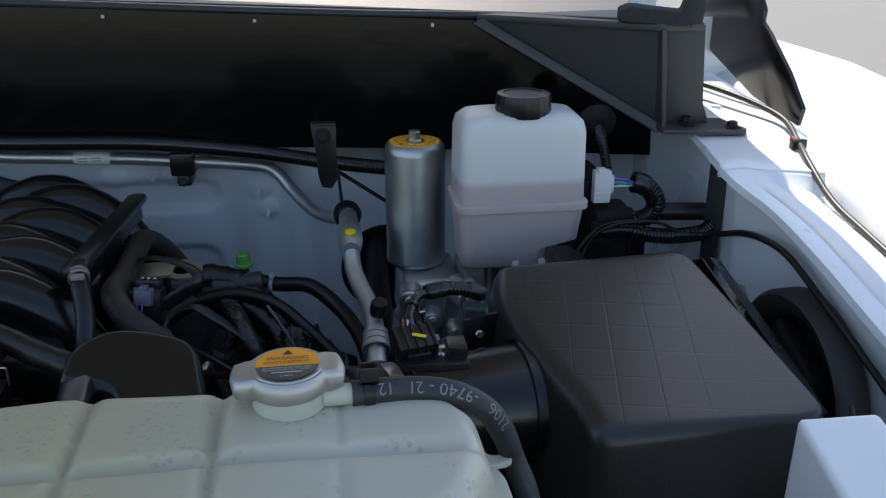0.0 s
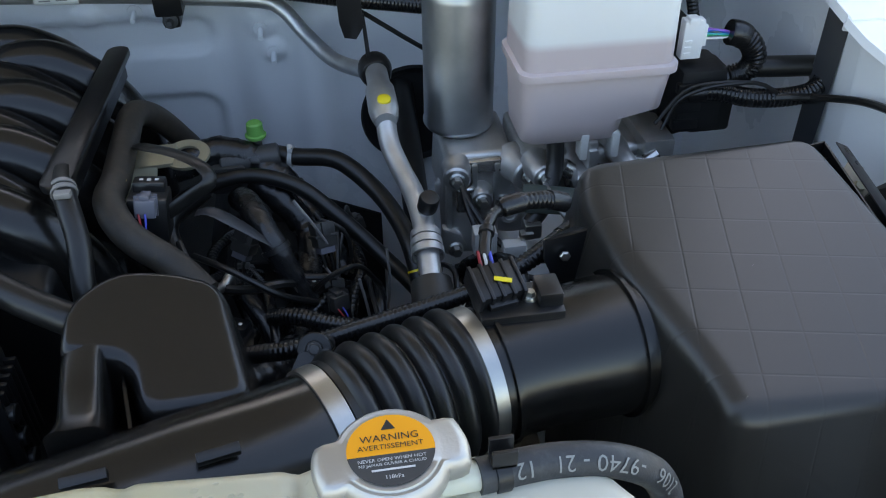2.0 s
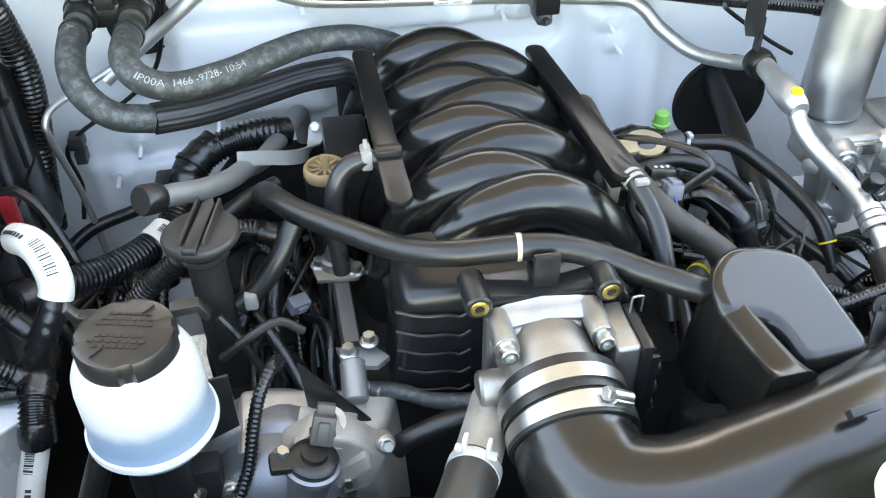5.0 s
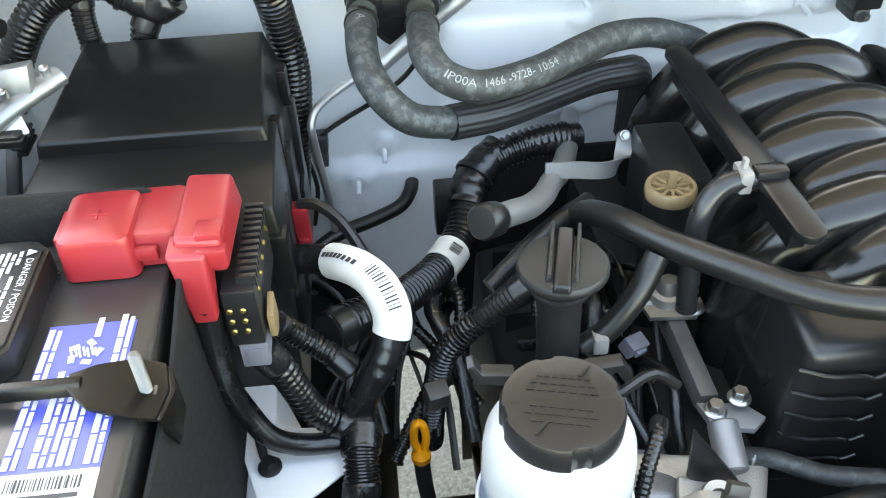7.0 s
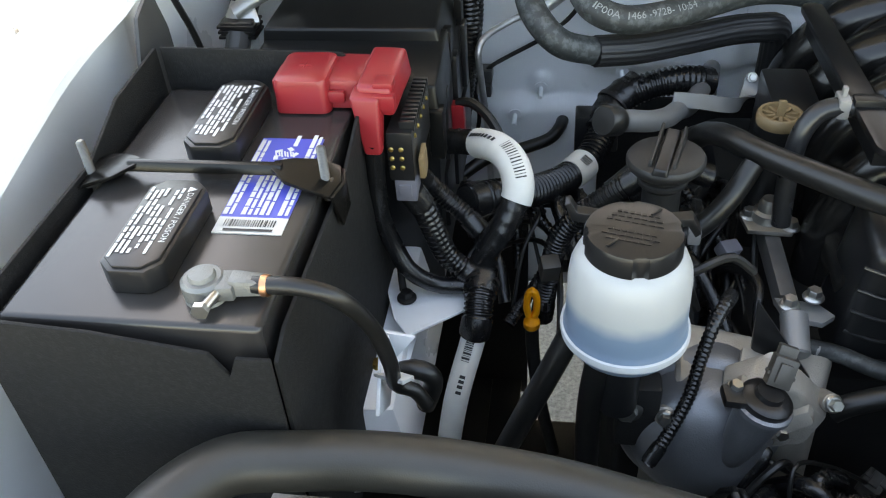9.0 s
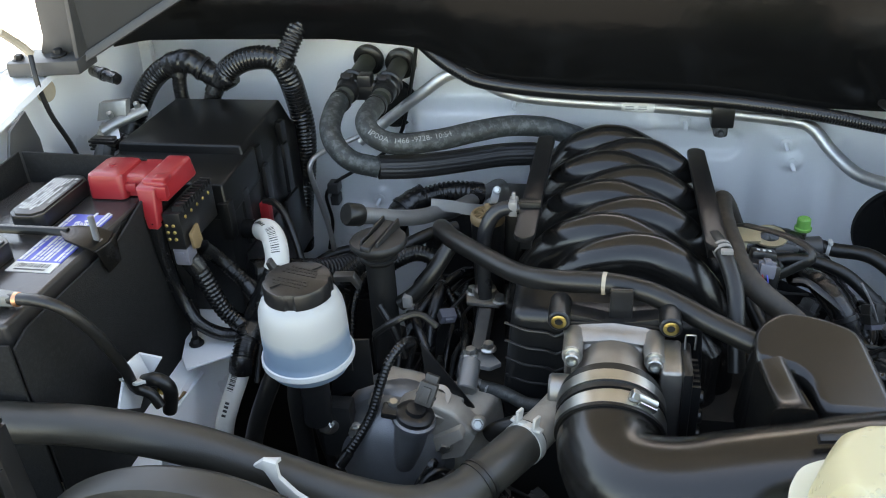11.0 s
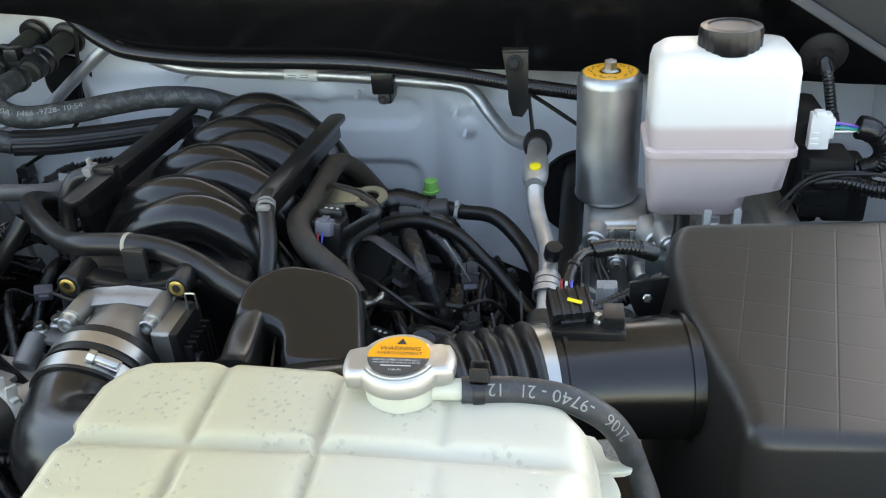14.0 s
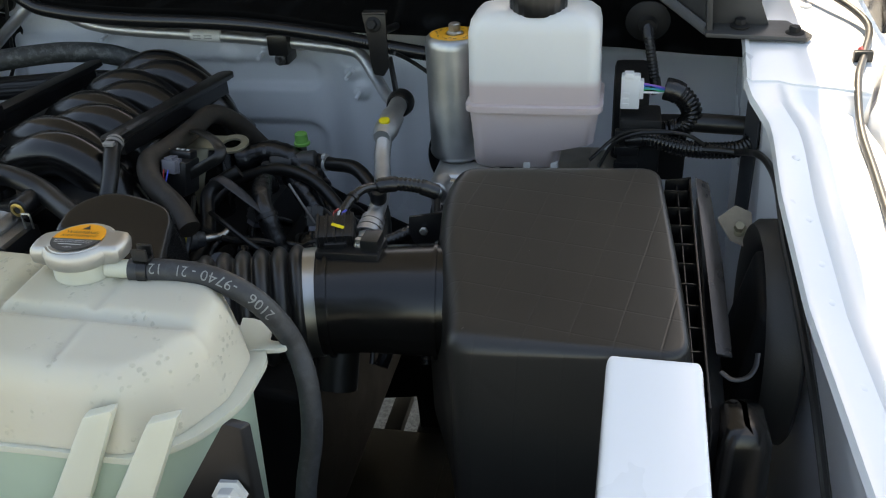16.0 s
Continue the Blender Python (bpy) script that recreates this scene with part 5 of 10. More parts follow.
def canister():
    th = thing("pressure_canister", (0.1035, 0.978, 1.035), "galvanised steel canister with a yellow ring label", "canister")
    c = (0.1035, 0.978, 1.0)
    b = B()
    lathe(b, c, (0, 0, 1), [(0.030, 0.036), (0.0355, 0.040), (0.0372, 0.043), (0.0372, 0.0455), (0.0362, 0.048), (0.0362, 0.178), (0.0352, 0.186), (0.0318, 0.1905), (0.0305, 0.191), (0.0305, 0.1895), (0.010, 0.190)], 56)
    part("can", b, GALV, th, smooth=50)
    b = B()
    lathe(b, (c[0], c[1], 1.1905), (0, 0, 1), [(0.0300, 0), (0.0300, 0.0006), (0.012, 0.0008), (0.0118, 0)], 48)
    part("ring_label", b, ORANGE_Y, th, "yellow-orange ring label with small print")
    b = B()
    for k in range(26):
        a = 2 * math.pi * k / 26 + 0.3
        if k % 7 == 6:
            continue
        m = Matrix.Translation((c[0], c[1], 1.1916)) @ pose(0, 0, 0, 0, 0, math.degrees(a))
        write(b, 0.0016, 0.004, m @ Matrix.Translation((0.021 + 0.003 * (k % 2), 0, 0)), True)
    part("print", b, INK, th)
    b = B()
    bolt(b, (c[0], c[1], 1.191), (0, 0, 1), 0.0075, 0.010, 1.35)
    part("bolt", b, STEEL, th, "zinc-plated hexagon bolt")
    return th


ORANGE_Y = material("yellow_orange_label", (0.85, 0.42, 0.02), 0.4, vary=0.05, bump=0.02)


RIMWHITE = material("white_rim_plastic", (0.46, 0.48, 0.49), 0.4, vary=0.05, bump=0.03)


def steering_reservoir():
    c = Vector((-0.641, 0.619, 1.0))
    th = thing("steering_fluid_reservoir", (c.x, c.y, 1.03), "white plastic power steering reservoir with fluid showing", "fluid reservoir")
    b = B()
    lathe(b, c, (0, 0, 1), [(0.020, 0.052), (0.040, 0.056), (0.0445, 0.064), (0.0460, 0.067), (0.0460, 0.072), (0.0440, 0.075), (0.0436, 0.080), (0.0434, 0.102), (0.0430, 0.118), (0.0418, 0.128), (0.0385, 0.136), (0.0345, 0.141), (0.031, 0.143), (0.031, 0.150)], 56)
    part("bowl", b, STEER, th, smooth=36)
    b = B()
    lathe(b, c, (0, 0, 1), [(0.0440, 0.0658), (0.0470, 0.0665), (0.0474, 0.069), (0.0470, 0.0725), (0.0440, 0.0735)], 56)
    part("rim", b, RIMWHITE, th, "white welded rim")
    b = B()
    n = 96
    rings = []
    for r, z in ((0.0325, 0.1405), (0.0338, 0.142), (0.0338, 0.155), (0.0325, 0.158), (0.029, 0.159), (0.006, 0.1595)):
        ring = []
        for k in range(n):
            a = 2 * math.pi * k / n
            notch = 0.0016 if (k // 4) % 6 == 0 and z < 0.16 else 0
            ring.append(c + Vector((math.cos(a) * (r - notch), math.sin(a) * (r - notch), z)))
        rings.append(ring)
    superloft(b, rings)
    cap = part("cap", b, BLACK, th, "black screw cap with moulded writing", 35)
    b = B()
    m0 = Matrix.Translation(c + Vector((0, 0, 0.1595))) @ pose(0, 0, 0, 0, 0, -14)
    for k, (w, y) in enumerate(((0.030, 0.016), (0.036, 0.011), (0.040, 0.006), (0.034, -0.005), (0.040, -0.010), (0.032, -0.015))):
        for j in range(7):
            rbox(b, (-w / 2 + w / 7 * j, y - 0.0013, 0), (-w / 2 + w / 7 * (j + 0.72), y + 0.0013, 0.0004), 0, m=m0)
    for s in (-1, 1):
        m = m0 @ pose(0.019 * s * 0.55, 0.021 * s, 0, 0, 0, 60)
        rbox(b, (-0.005, -0.0008, 0), (0.005, 0.0008, 0.0012), 0.0003, m=m)
    part("moulded_writing", b, BLACK, cap)
    for pts in ([(-0.688, 1.150), (-0.683, 1.136), (-0.664, 1.132), (-0.660, 1.140), (-0.679, 1.143), (-0.684, 1.152)], [(-0.618, 1.132), (-0.600, 1.134), (-0.594, 1.124), (-0.590, 1.128), (-0.597, 1.141), (-0.618, 1.139)]):
        b = B()
        slab(b, [(x, 0.655, z) for x, z in pts], (0, 0.008, 0.002), 0.001)
        part("bracket_ear", b, BLACK, th, "black steel bracket ear")
    b = B()
    slab(b, [(-0.625, 0.655, 1.06), (-0.59, 0.66, 1.06), (-0.59, 0.66, 1.0), (-0.64, 0.655, 0.98)], (0, 0.003, 0), 0.001)
    rbox(b, (-0.68, 0.655, 1.02), (-0.61, 0.662, 1.070), 0.002)
    rod(b, (c.x, c.y, 1.045), (c.x, c.y, 0.98), 0.016, 20)
    part("bracket", b, BLACK, th, "black steel bracket and outlet")
    return th


radiator_cap(coolant_tank())
tank_hose()
brake_reservoir()
canister()
steering_reservoir()


# ---- battery corner ----
def battery():
    th = thing("car_battery", (-0.938, 0.625, 1.0), "black car battery with two vent caps and a blue label", "car battery")
    b = B()
    rbox(b, (-1.024, 0.486, 0.99), (-0.858, 0.768, 1.178), 0.0045, 3)
    part("case", b, BATTERY, th)
    for y0, y1 in ((0.648, 0.748), (0.510, 0.606)):
        xa, xb, c = -0.966, -0.925, 0.009
        out = [(xa + c, y0), (xb - c, y0), (xb, y0 + c), (xb, y1 - c), (xb - c, y1), (xa + c, y1), (xa, y1 - c), (xa, y0 + c)]
        b = B()
        slab(b, [(x, y, 1.1785) for x, y in out], (0, 0, 0.018), 0.0025)
        slab(b, [(x + (0.0025 if x < -0.945 else -0.0025), y + (0.0025 if y < (y0 + y1) / 2 else -0.0025), 1.196) for x, y in out], (0, 0, 0.0025), 0.001)
        cap = part("vent_cap", b, BLACK, th, "black vent cap with white safety print")
        b = B()
        rt, up = (0, -1, 0), (1, 0, 0)
        x = xb - 0.0075
        z = 1.1990
        ym = (y0 + y1) / 2
        write(b, "DANGER / POISON", 0.0062, plane_at((x, ym + 0.004, z), rt, up))
        add(b, [(x - 0.003, y1 - 0.011, z), (x - 0.003, y1 - 0.017, z), (x + 0.003, y1 - 0.014, z)], [(0, 1, 2)])
        rnd = random.Random(4)
        for row in range(7):
            y = y1 - 0.012 - 0.004 * rnd.random()
            while y > y0 + 0.012:
                w = 0.004 + 0.009 * rnd.random()
                if y - w < y0 + 0.010:
                    break
                if rnd.random() < 0.86:
                    write(b, w, 0.0021, plane_at((x - 0.0062 - 0.0036 * row, y - w / 2, z), rt, up), True)
                y -= w + 0.0014
        part("print", b, PRINT, cap, "white printed warnings")
    b = B()
    rbox(b, (-0.918, 0.590, 1.178), (-0.870, 0.690, 1.1788), 0)
    lab = part("blue_label", b, BLUE, th, "blue printed label")
    b = B()
    rnd = random.Random(21)
    for k in range(11):
        x = -0.9155 + 0.0043 * k
        if k in (2, 8):
            continue
        y = 0.5925
        while y < 0.686:
            w = 0.006 + 0.012 * rnd.random()
            if not (0.650 < y + w / 2 < 0.684 and 2 < k < 8):
                write(b, 0.0024 if k % 3 else 0.0033, w, plane_at((x, min(y + w / 2, 0.686), 1.1793), (1, 0, 0), (0, 1, 0)), True)
            y += w + 0.0012
    for k in range(5):
        a = 2 * math.pi * k / 5
        write(b, 0.0055, 0.0035, Matrix.Translation((-0.894 + 0.0075 * math.cos(a), 0.667 + 0.0075 * math.sin(a), 1.1794)) @ pose(0, 0, 0, 0, 0, math.degrees(a) + 60), True)
    for k in range(7):
        write(b, 0.0012, 0.0075, Matrix.Translation((-0.901 + 0.0022 * k, 0.667 + 0.001 * (k % 2), 1.17935)) @ pose(0, 0, 0, 0, 0, 20), True)
    part("label_print", b, PRINT, lab, "pale print and arrows")
    b = B()
    rbox(b, (-0.918, 0.5725, 1.178), (-0.870, 0.590, 1.1789), 0)
    lab = part("barcode_label", b, PAPER, th, "white barcode strip")
    b = B()
    rnd = random.Random(8)
    x = -0.912
    while x < -0.876:
        w = 0.0004 + 0.0008 * rnd.random()
        write(b, w, 0.0075, plane_at((x, 0.5830, 1.1794), (1, 0, 0), (0, 1, 0)), True)
        x += w + 0.0006 + 0.0006 * rnd.random()
    write(b, 0.034, 0.0026, plane_at((-0.894, 0.5757, 1.1794), (1, 0, 0), (0, 1, 0)), True)
    part("barcode", b, INK, lab)
    b = B()
    lathe(b, (-0.899, 0.513, 1.176), (0, 0, 1), [(0.014, 0), (0.013, 0.004), (0.0095, 0.005), (0.0085, 0.018), (0.0075, 0.020), (0.002, 0.0205)], 24)
    part("post", b, LEAD, th, "grey lead terminal post")
    return th


def battery_shield():
    """The fibre-board box round the battery."""
    th = thing("battery_shield", (-0.94, 0.62, 1.0), "black fibre-board shield standing round the battery", "battery shield")
    def wall(name, pts, d):
        b = B()
        slab(b, pts, d, 0.0008)
        part(name, b, FELT, th)
    wall("back_wall", [(-1.030, 0.778, 0.95), (-0.853, 0.778, 0.95), (-0.853, 0.778, 1.19), (-0.875, 0.778, 1.207), (-1.03, 0.778, 1.210)], (0, 0.003, 0))
    wall("inner_wall", [(-0.851, 0.478, 0.90), (-0.851, 0.778, 0.90), (-0.851, 0.778, 1.192), (-0.851, 0.735, 1.190), (-0.851, 0.66, 1.168), (-0.851, 0.50, 1.168), (-0.851, 0.478, 1.16)], (0.003, 0, 0))
    wall("outer_wall", [(-1.033, 0.478, 0.95), (-1.033, 0.778, 0.95), (-1.033, 0.778, 1.21), (-1.034, 0.70, 1.205), (-1.033, 0.64, 1.185), (-1.033, 0.478, 1.185)], (-0.003, 0, 0))
    wall("front_wall", [(-1.033, 0.474, 1.00), (-1.02, 0.474, 0.965), (-0.851, 0.474, 0.93), (-0.851, 0.474, 1.165), (-0.872, 0.474, 1.165), (-0.878, 0.474, 1.150), (-0.888, 0.474, 1.168), (-0.96, 0.474, 1.180), (-1.033, 0.474, 1.186)], (0, 0.003, 0))


def hold_down():
    th = thing("battery_hold_down", (-0.94, 0.635, 1.178), "black steel battery hold-down bar with two long bolts", "hold-down bar")
    b = B()
    hexa(b, [(-1.0, 0.629, 1.186), (-0.885, 0.629, 1.186), (-0.885, 0.640, 1.186), (-1.0, 0.640, 1.186), (-1.0, 0.632, 1.193), (-0.885, 0.632, 1.193), (-0.885, 0.637, 1.193), (-1.0, 0.637, 1.193)], 0.001)
    part("bar", b, ENAMEL, th)
    for s in (0, 1):
        X = (lambda x: x) if not s else (lambda x: -1.885 - x)
        b = B()
        slab(b, [(X(-0.892), 0.630, 1.189), (X(-0.880), 0.618, 1.187), (X(-0.862), 0.614, 1.183), (X(-0.848), 0.615, 1.177), (X(-0.844), 0.634, 1.177), (X(-0.848), 0.652, 1.178), (X(-0.862), 0.653, 1.183), (X(-0.880), 0.647, 1.187), (X(-0.892), 0.640, 1.189)], (0, 0, 0.003), 0.0008)
        slab(b, [(X(-0.848), 0.615, 1.179), (X(-0.844), 0.634, 1.179), (X(-0.848), 0.652, 1.179), (X(-0.846), 0.648, 1.15), (X(-0.845), 0.622, 1.15)], (0.0025, 0, 0), 0.0006)
        part("end_plate", b, ENAMEL, th, "glossy black enamelled end plate")
        b = B()
        x = X(-0.8545)
        h = 1.165
        prof = [(0.0034, 0)]
        while prof[-1][1] < 0.042:
            z = prof[-1][1]
            prof += [(0.0034, z + 0.0006), (0.0029, z + 0.0012)]
        lathe(b, (x, 0.633, h), (0, 0, 1), prof + [(0.002, 0.044)], 14)
        lathe(b, (x, 0.633, h + 0.010), (0, 0, 1), [(0.0105, 0), (0.0105, 0.0015), (0.0062, 0.002), (0.0062, 0.006), (0.0055, 0.0068)], 6)
        part("bolt", b, DULLBOLT, th, "zinc-plated threaded bolt with a nut")


def red_cover():
    th = thing("terminal_cover", (-0.868, 0.765, 1.178), "glossy red plastic cover over the positive terminal", "terminal cover")
    b = B()
    superloft(b, [round_rect(-0.8965, 0.7535, z, hx, hy, 0.007) for z, hx, hy in ((1.1795, 0.0225, 0.0275), (1.203, 0.0215, 0.0265), (1.2065, 0.0205, 0.0255), (1.2085, 0.017, 0.022))])
    superloft(b, [round_rect(-0.8685, 0.7620, z, hx, hy, 0.007) for z, hx, hy in ((1.1795, 0.022, 0.0255), (1.1985, 0.021, 0.0250), (1.2020, 0.020, 0.0240), (1.2035, 0.017, 0.021))])
    rbox(b, (-0.9235, 0.742, 1.188), (-0.912, 0.772, 1.200), 0.002)
    rbox(b, (-0.884, 0.7315, 1.186), (-0.862, 0.737, 1.196), 0.0025)
    part("body", b, RED, th)
    b = B()
    hexa(b, [(-0.854, 0.724, 1.180), (-0.821, 0.722, 1.180), (-0.818, 0.792, 1.182), (-0.852, 0.794, 1.182), (-0.851, 0.727, 1.205), (-0.823, 0.725, 1.204), (-0.821, 0.789, 1.2075), (-0.849, 0.791, 1.2075)], 0.0045, 3)
    rbox(b, (-0.838, 0.726, 1.199), (-0.822, 0.742, 1.2065), 0.002)
    rbox(b, (-0.838, 0.7195, 1.186), (-0.820, 0.728, 1.199), 0.002)
    part("wing", b, RED, th)
    b = B()
    hexa(b, [(-0.846, 0.709, 1.152), (-0.832, 0.709, 1.152), (-0.831, 0.719, 1.154), (-0.845, 0.719, 1.154), (-0.856, 0.719, 1.198), (-0.832, 0.717, 1.198), (-0.830, 0.736, 1.201), (-0.855, 0.738, 1.201)], 0.003, 3)
    part("skirt", b, RED, th)
    b = B()
    for w, h in ((0.010, 0.0012), (0.0012, 0.010)):
        rbox(b, (-0.8965 - w / 2, 0.752 - h / 2, 1.2080), (-0.8965 + w / 2, 0.752 + h / 2, 1.2093), 0.0003)
    part("plus_sign", b, RED, th)


def fuse_link():
    th = thing("fusible_link_block", (-0.815, 0.755, 1.10), "black fuse block with brass terminals beside the battery", "fuse block")
    b = B()
    rbox(b, (-0.829, 0.715, 1.125), (-0.808, 0.80, 1.170), 0.002)
    for k in range(12):
        rbox(b, (-0.819, 0.722 + 0.0065 * k, 1.168), (-0.807, 0.7255 + 0.0065 * k, 1.176), 0.0005)
    part("block", b, BLACK, th)
    for k in range(6):
        b = B()
        lathe(b, (-0.8255 + 0.008 * (k % 2), 0.7155, 1.138 + 0.0085 * (k // 2)), (0, -1, 0.1), [(0.0021, 0), (0.0021, 0.0012), (0.0012, 0.002)], 10)
        part("terminal", b, BRASS, th, "brass terminal")
    for k in range(5):
        b = B()
        lathe(b, (-0.8085, 0.727 + 0.015 * k, 1.161), (1, 0, 0.2), [(0.0021, 0), (0.0021, 0.0014), (0.0012, 0.002)], 10)
        part("terminal_screw", b, BRASS, th, "brass screw")
    b = B()
    slab(b, [(-0.806, 0.722, 1.142), (-0.806, 0.741, 1.146), (-0.806, 0.744, 1.124), (-0.806, 0.734, 1.118), (-0.806, 0.724, 1.122)], (0.004, 0, 0), 0.0008)
    part("tab", b, TAN, th, "amber plastic tab")
    b = B()
    rbox(b, (-0.826, 0.716, 1.104), (-0.808, 0.736, 1.126), 0.002)
    rbox(b, (-0.822, 0.7145, 1.110), (-0.812, 0.7165, 1.121), 0.0006)
    part("plug", b, LILAC, th, "grey plug below the block")


FUSEBLK = material("matt_black_lid", (0.0055, 0.0055, 0.0055), 0.30, vary=0.2, scale=12, fine=1500, bump=0.06, spec=0.3)


def fuse_box():
    th = thing("fuse_box", (-0.90, 0.96, 0.95), "black plastic fuse box with a two-level lid", "fuse box")
    b = B()
    hexa(b, [(-0.990, 0.822, 0.93), (-0.808, 0.820, 0.93), (-0.812, 1.10, 0.93), (-0.980, 1.10, 0.93), (-0.990, 0.818, 1.118), (-0.803, 0.815, 1.118), (-0.818, 1.115, 1.125), (-0.985, 1.115, 1.125)], 0.004)
    part("body", b, BLACK, th)
    for k in range(3):
        b = B()
        rbox(b, (-0.808, 0.862 + 0.075 * k, 1.05), (-0.802, 0.880 + 0.075 * k, 1.125), 0.002)
        part("clip", b, BLACK, th)
        b = B()
        rbox(b, (-0.808, 0.845 + 0.075 * k, 0.98), (-0.803, 0.895 + 0.075 * k, 1.045), 0.002)
        part("side_rib", b, BLACK, th)
    b = B()
    hexa(b, [(-0.994, 0.812, 1.112), (-0.799, 0.810, 1.112), (-0.806, 0.93, 1.112), (-0.99, 0.93, 1.112), (-0.988, 0.820, 1.156), (-0.805, 0.818, 1.156), (-0.808, 0.93, 1.159), (-0.986, 0.93, 1.159)], 0.003, 3)
    rbox(b, (-0.812, 0.8085, 1.085), (-0.798, 0.826, 1.135), 0.003)
    part("front_lid", b, FUSEBLK, th)
    b = B()
    hexa(b, [(-0.992, 0.896, 1.122), (-0.804, 0.896, 1.122), (-0.816, 1.095, 1.122), (-0.994, 1.095, 1.122), (-0.986, 0.904, 1.170), (-0.815, 0.904, 1.170), (-0.827, 1.078, 1.168), (-0.989, 1.078, 1.168)], 0.003, 3)
    part("rear_lid", b, FUSEBLK, th)
    for y in (0.93, 1.02):
        b = B()
        rbox(b, (-0.8145, y, 1.12), (-0.806, y + 0.018, 1.155), 0.002)
        part("lid_clip", b, FUSEBLK, th)


battery()
battery_shield()
hold_down()
red_cover()
fuse_link()
fuse_box()


# ---- lines, hoses and looms ----
def line(name, pts, r, mat, label, category, group="", seg=14, **kw):
    b = B()
    hose(b, pts, r, seg, **kw)
    return single(name, b, mat, label, category, group, smooth=50 if kw.get("rib") else 38)


def loom(pts, r, label="black corrugated wiring conduit in the engine bay", seg=14, rib=0.12, pitch=0.0040):
    """Corrugated conduit whose two ends are taped over."""
    th = thing("wiring_loom", pts[0], label, "wiring loom", "wiring looms")
    b = B()
    hose(b, pts, r, seg, rib=rib, pitch=pitch)
    part("conduit", b, CONDUIT, th, smooth=50)
    n = len(spline(pts, 0.001)) / 1000
    for at in (0.001, n - 0.019):
        b = B()
        band(b, pts, r, at, 0.016, 0.0008, seg)
        part("tape_end", b, TAPE, th)
    return th


def taped(pts, r, label="black cloth-taped wiring loom in the engine bay"):
    th = thing("wiring_loom", pts[0], label, "wiring loom", "taped looms")
    b = B()
    hose(b, pts, r, 14, wrinkle=0.14, step=0.002, wrap=0.013)
    part("taped_run", b, TAPE, th)
    b = B()
    band(b, pts, r * 1.04, len(spline(pts, 0.001)) / 2000, 0.004, 0.0012, 18)
    part("cable_tie", b, BLACK, th)
    return th


def wire(pts, r=0.0022, mat=RUBBER, label="thin black cable in the engine bay"):
    return line("cable", pts, r, mat, label, "cable", "thin cables", 8, step=0.008)


# firewall: refrigerant pipe, loom, clips and studs
PIPE = [(-0.735, 1.150, 1.075), (-0.699, 1.160, 1.100), (-0.640, 1.160, 1.145), (-0.590, 1.160, 1.180), (-0.560, 1.160, 1.178), (-0.50, 1.165, 1.150), (-0.43, 1.17, 1.139), (-0.30, 1.17, 1.132), (-0.20, 1.17, 1.124),
        (-0.10, 1.168, 1.114), (-0.072, 1.160, 1.106), (-0.048, 1.14, 1.082), (-0.02, 1.10, 1.066), (0.008, 1.05, 1.074), (0.020, 1.015, 1.090)]


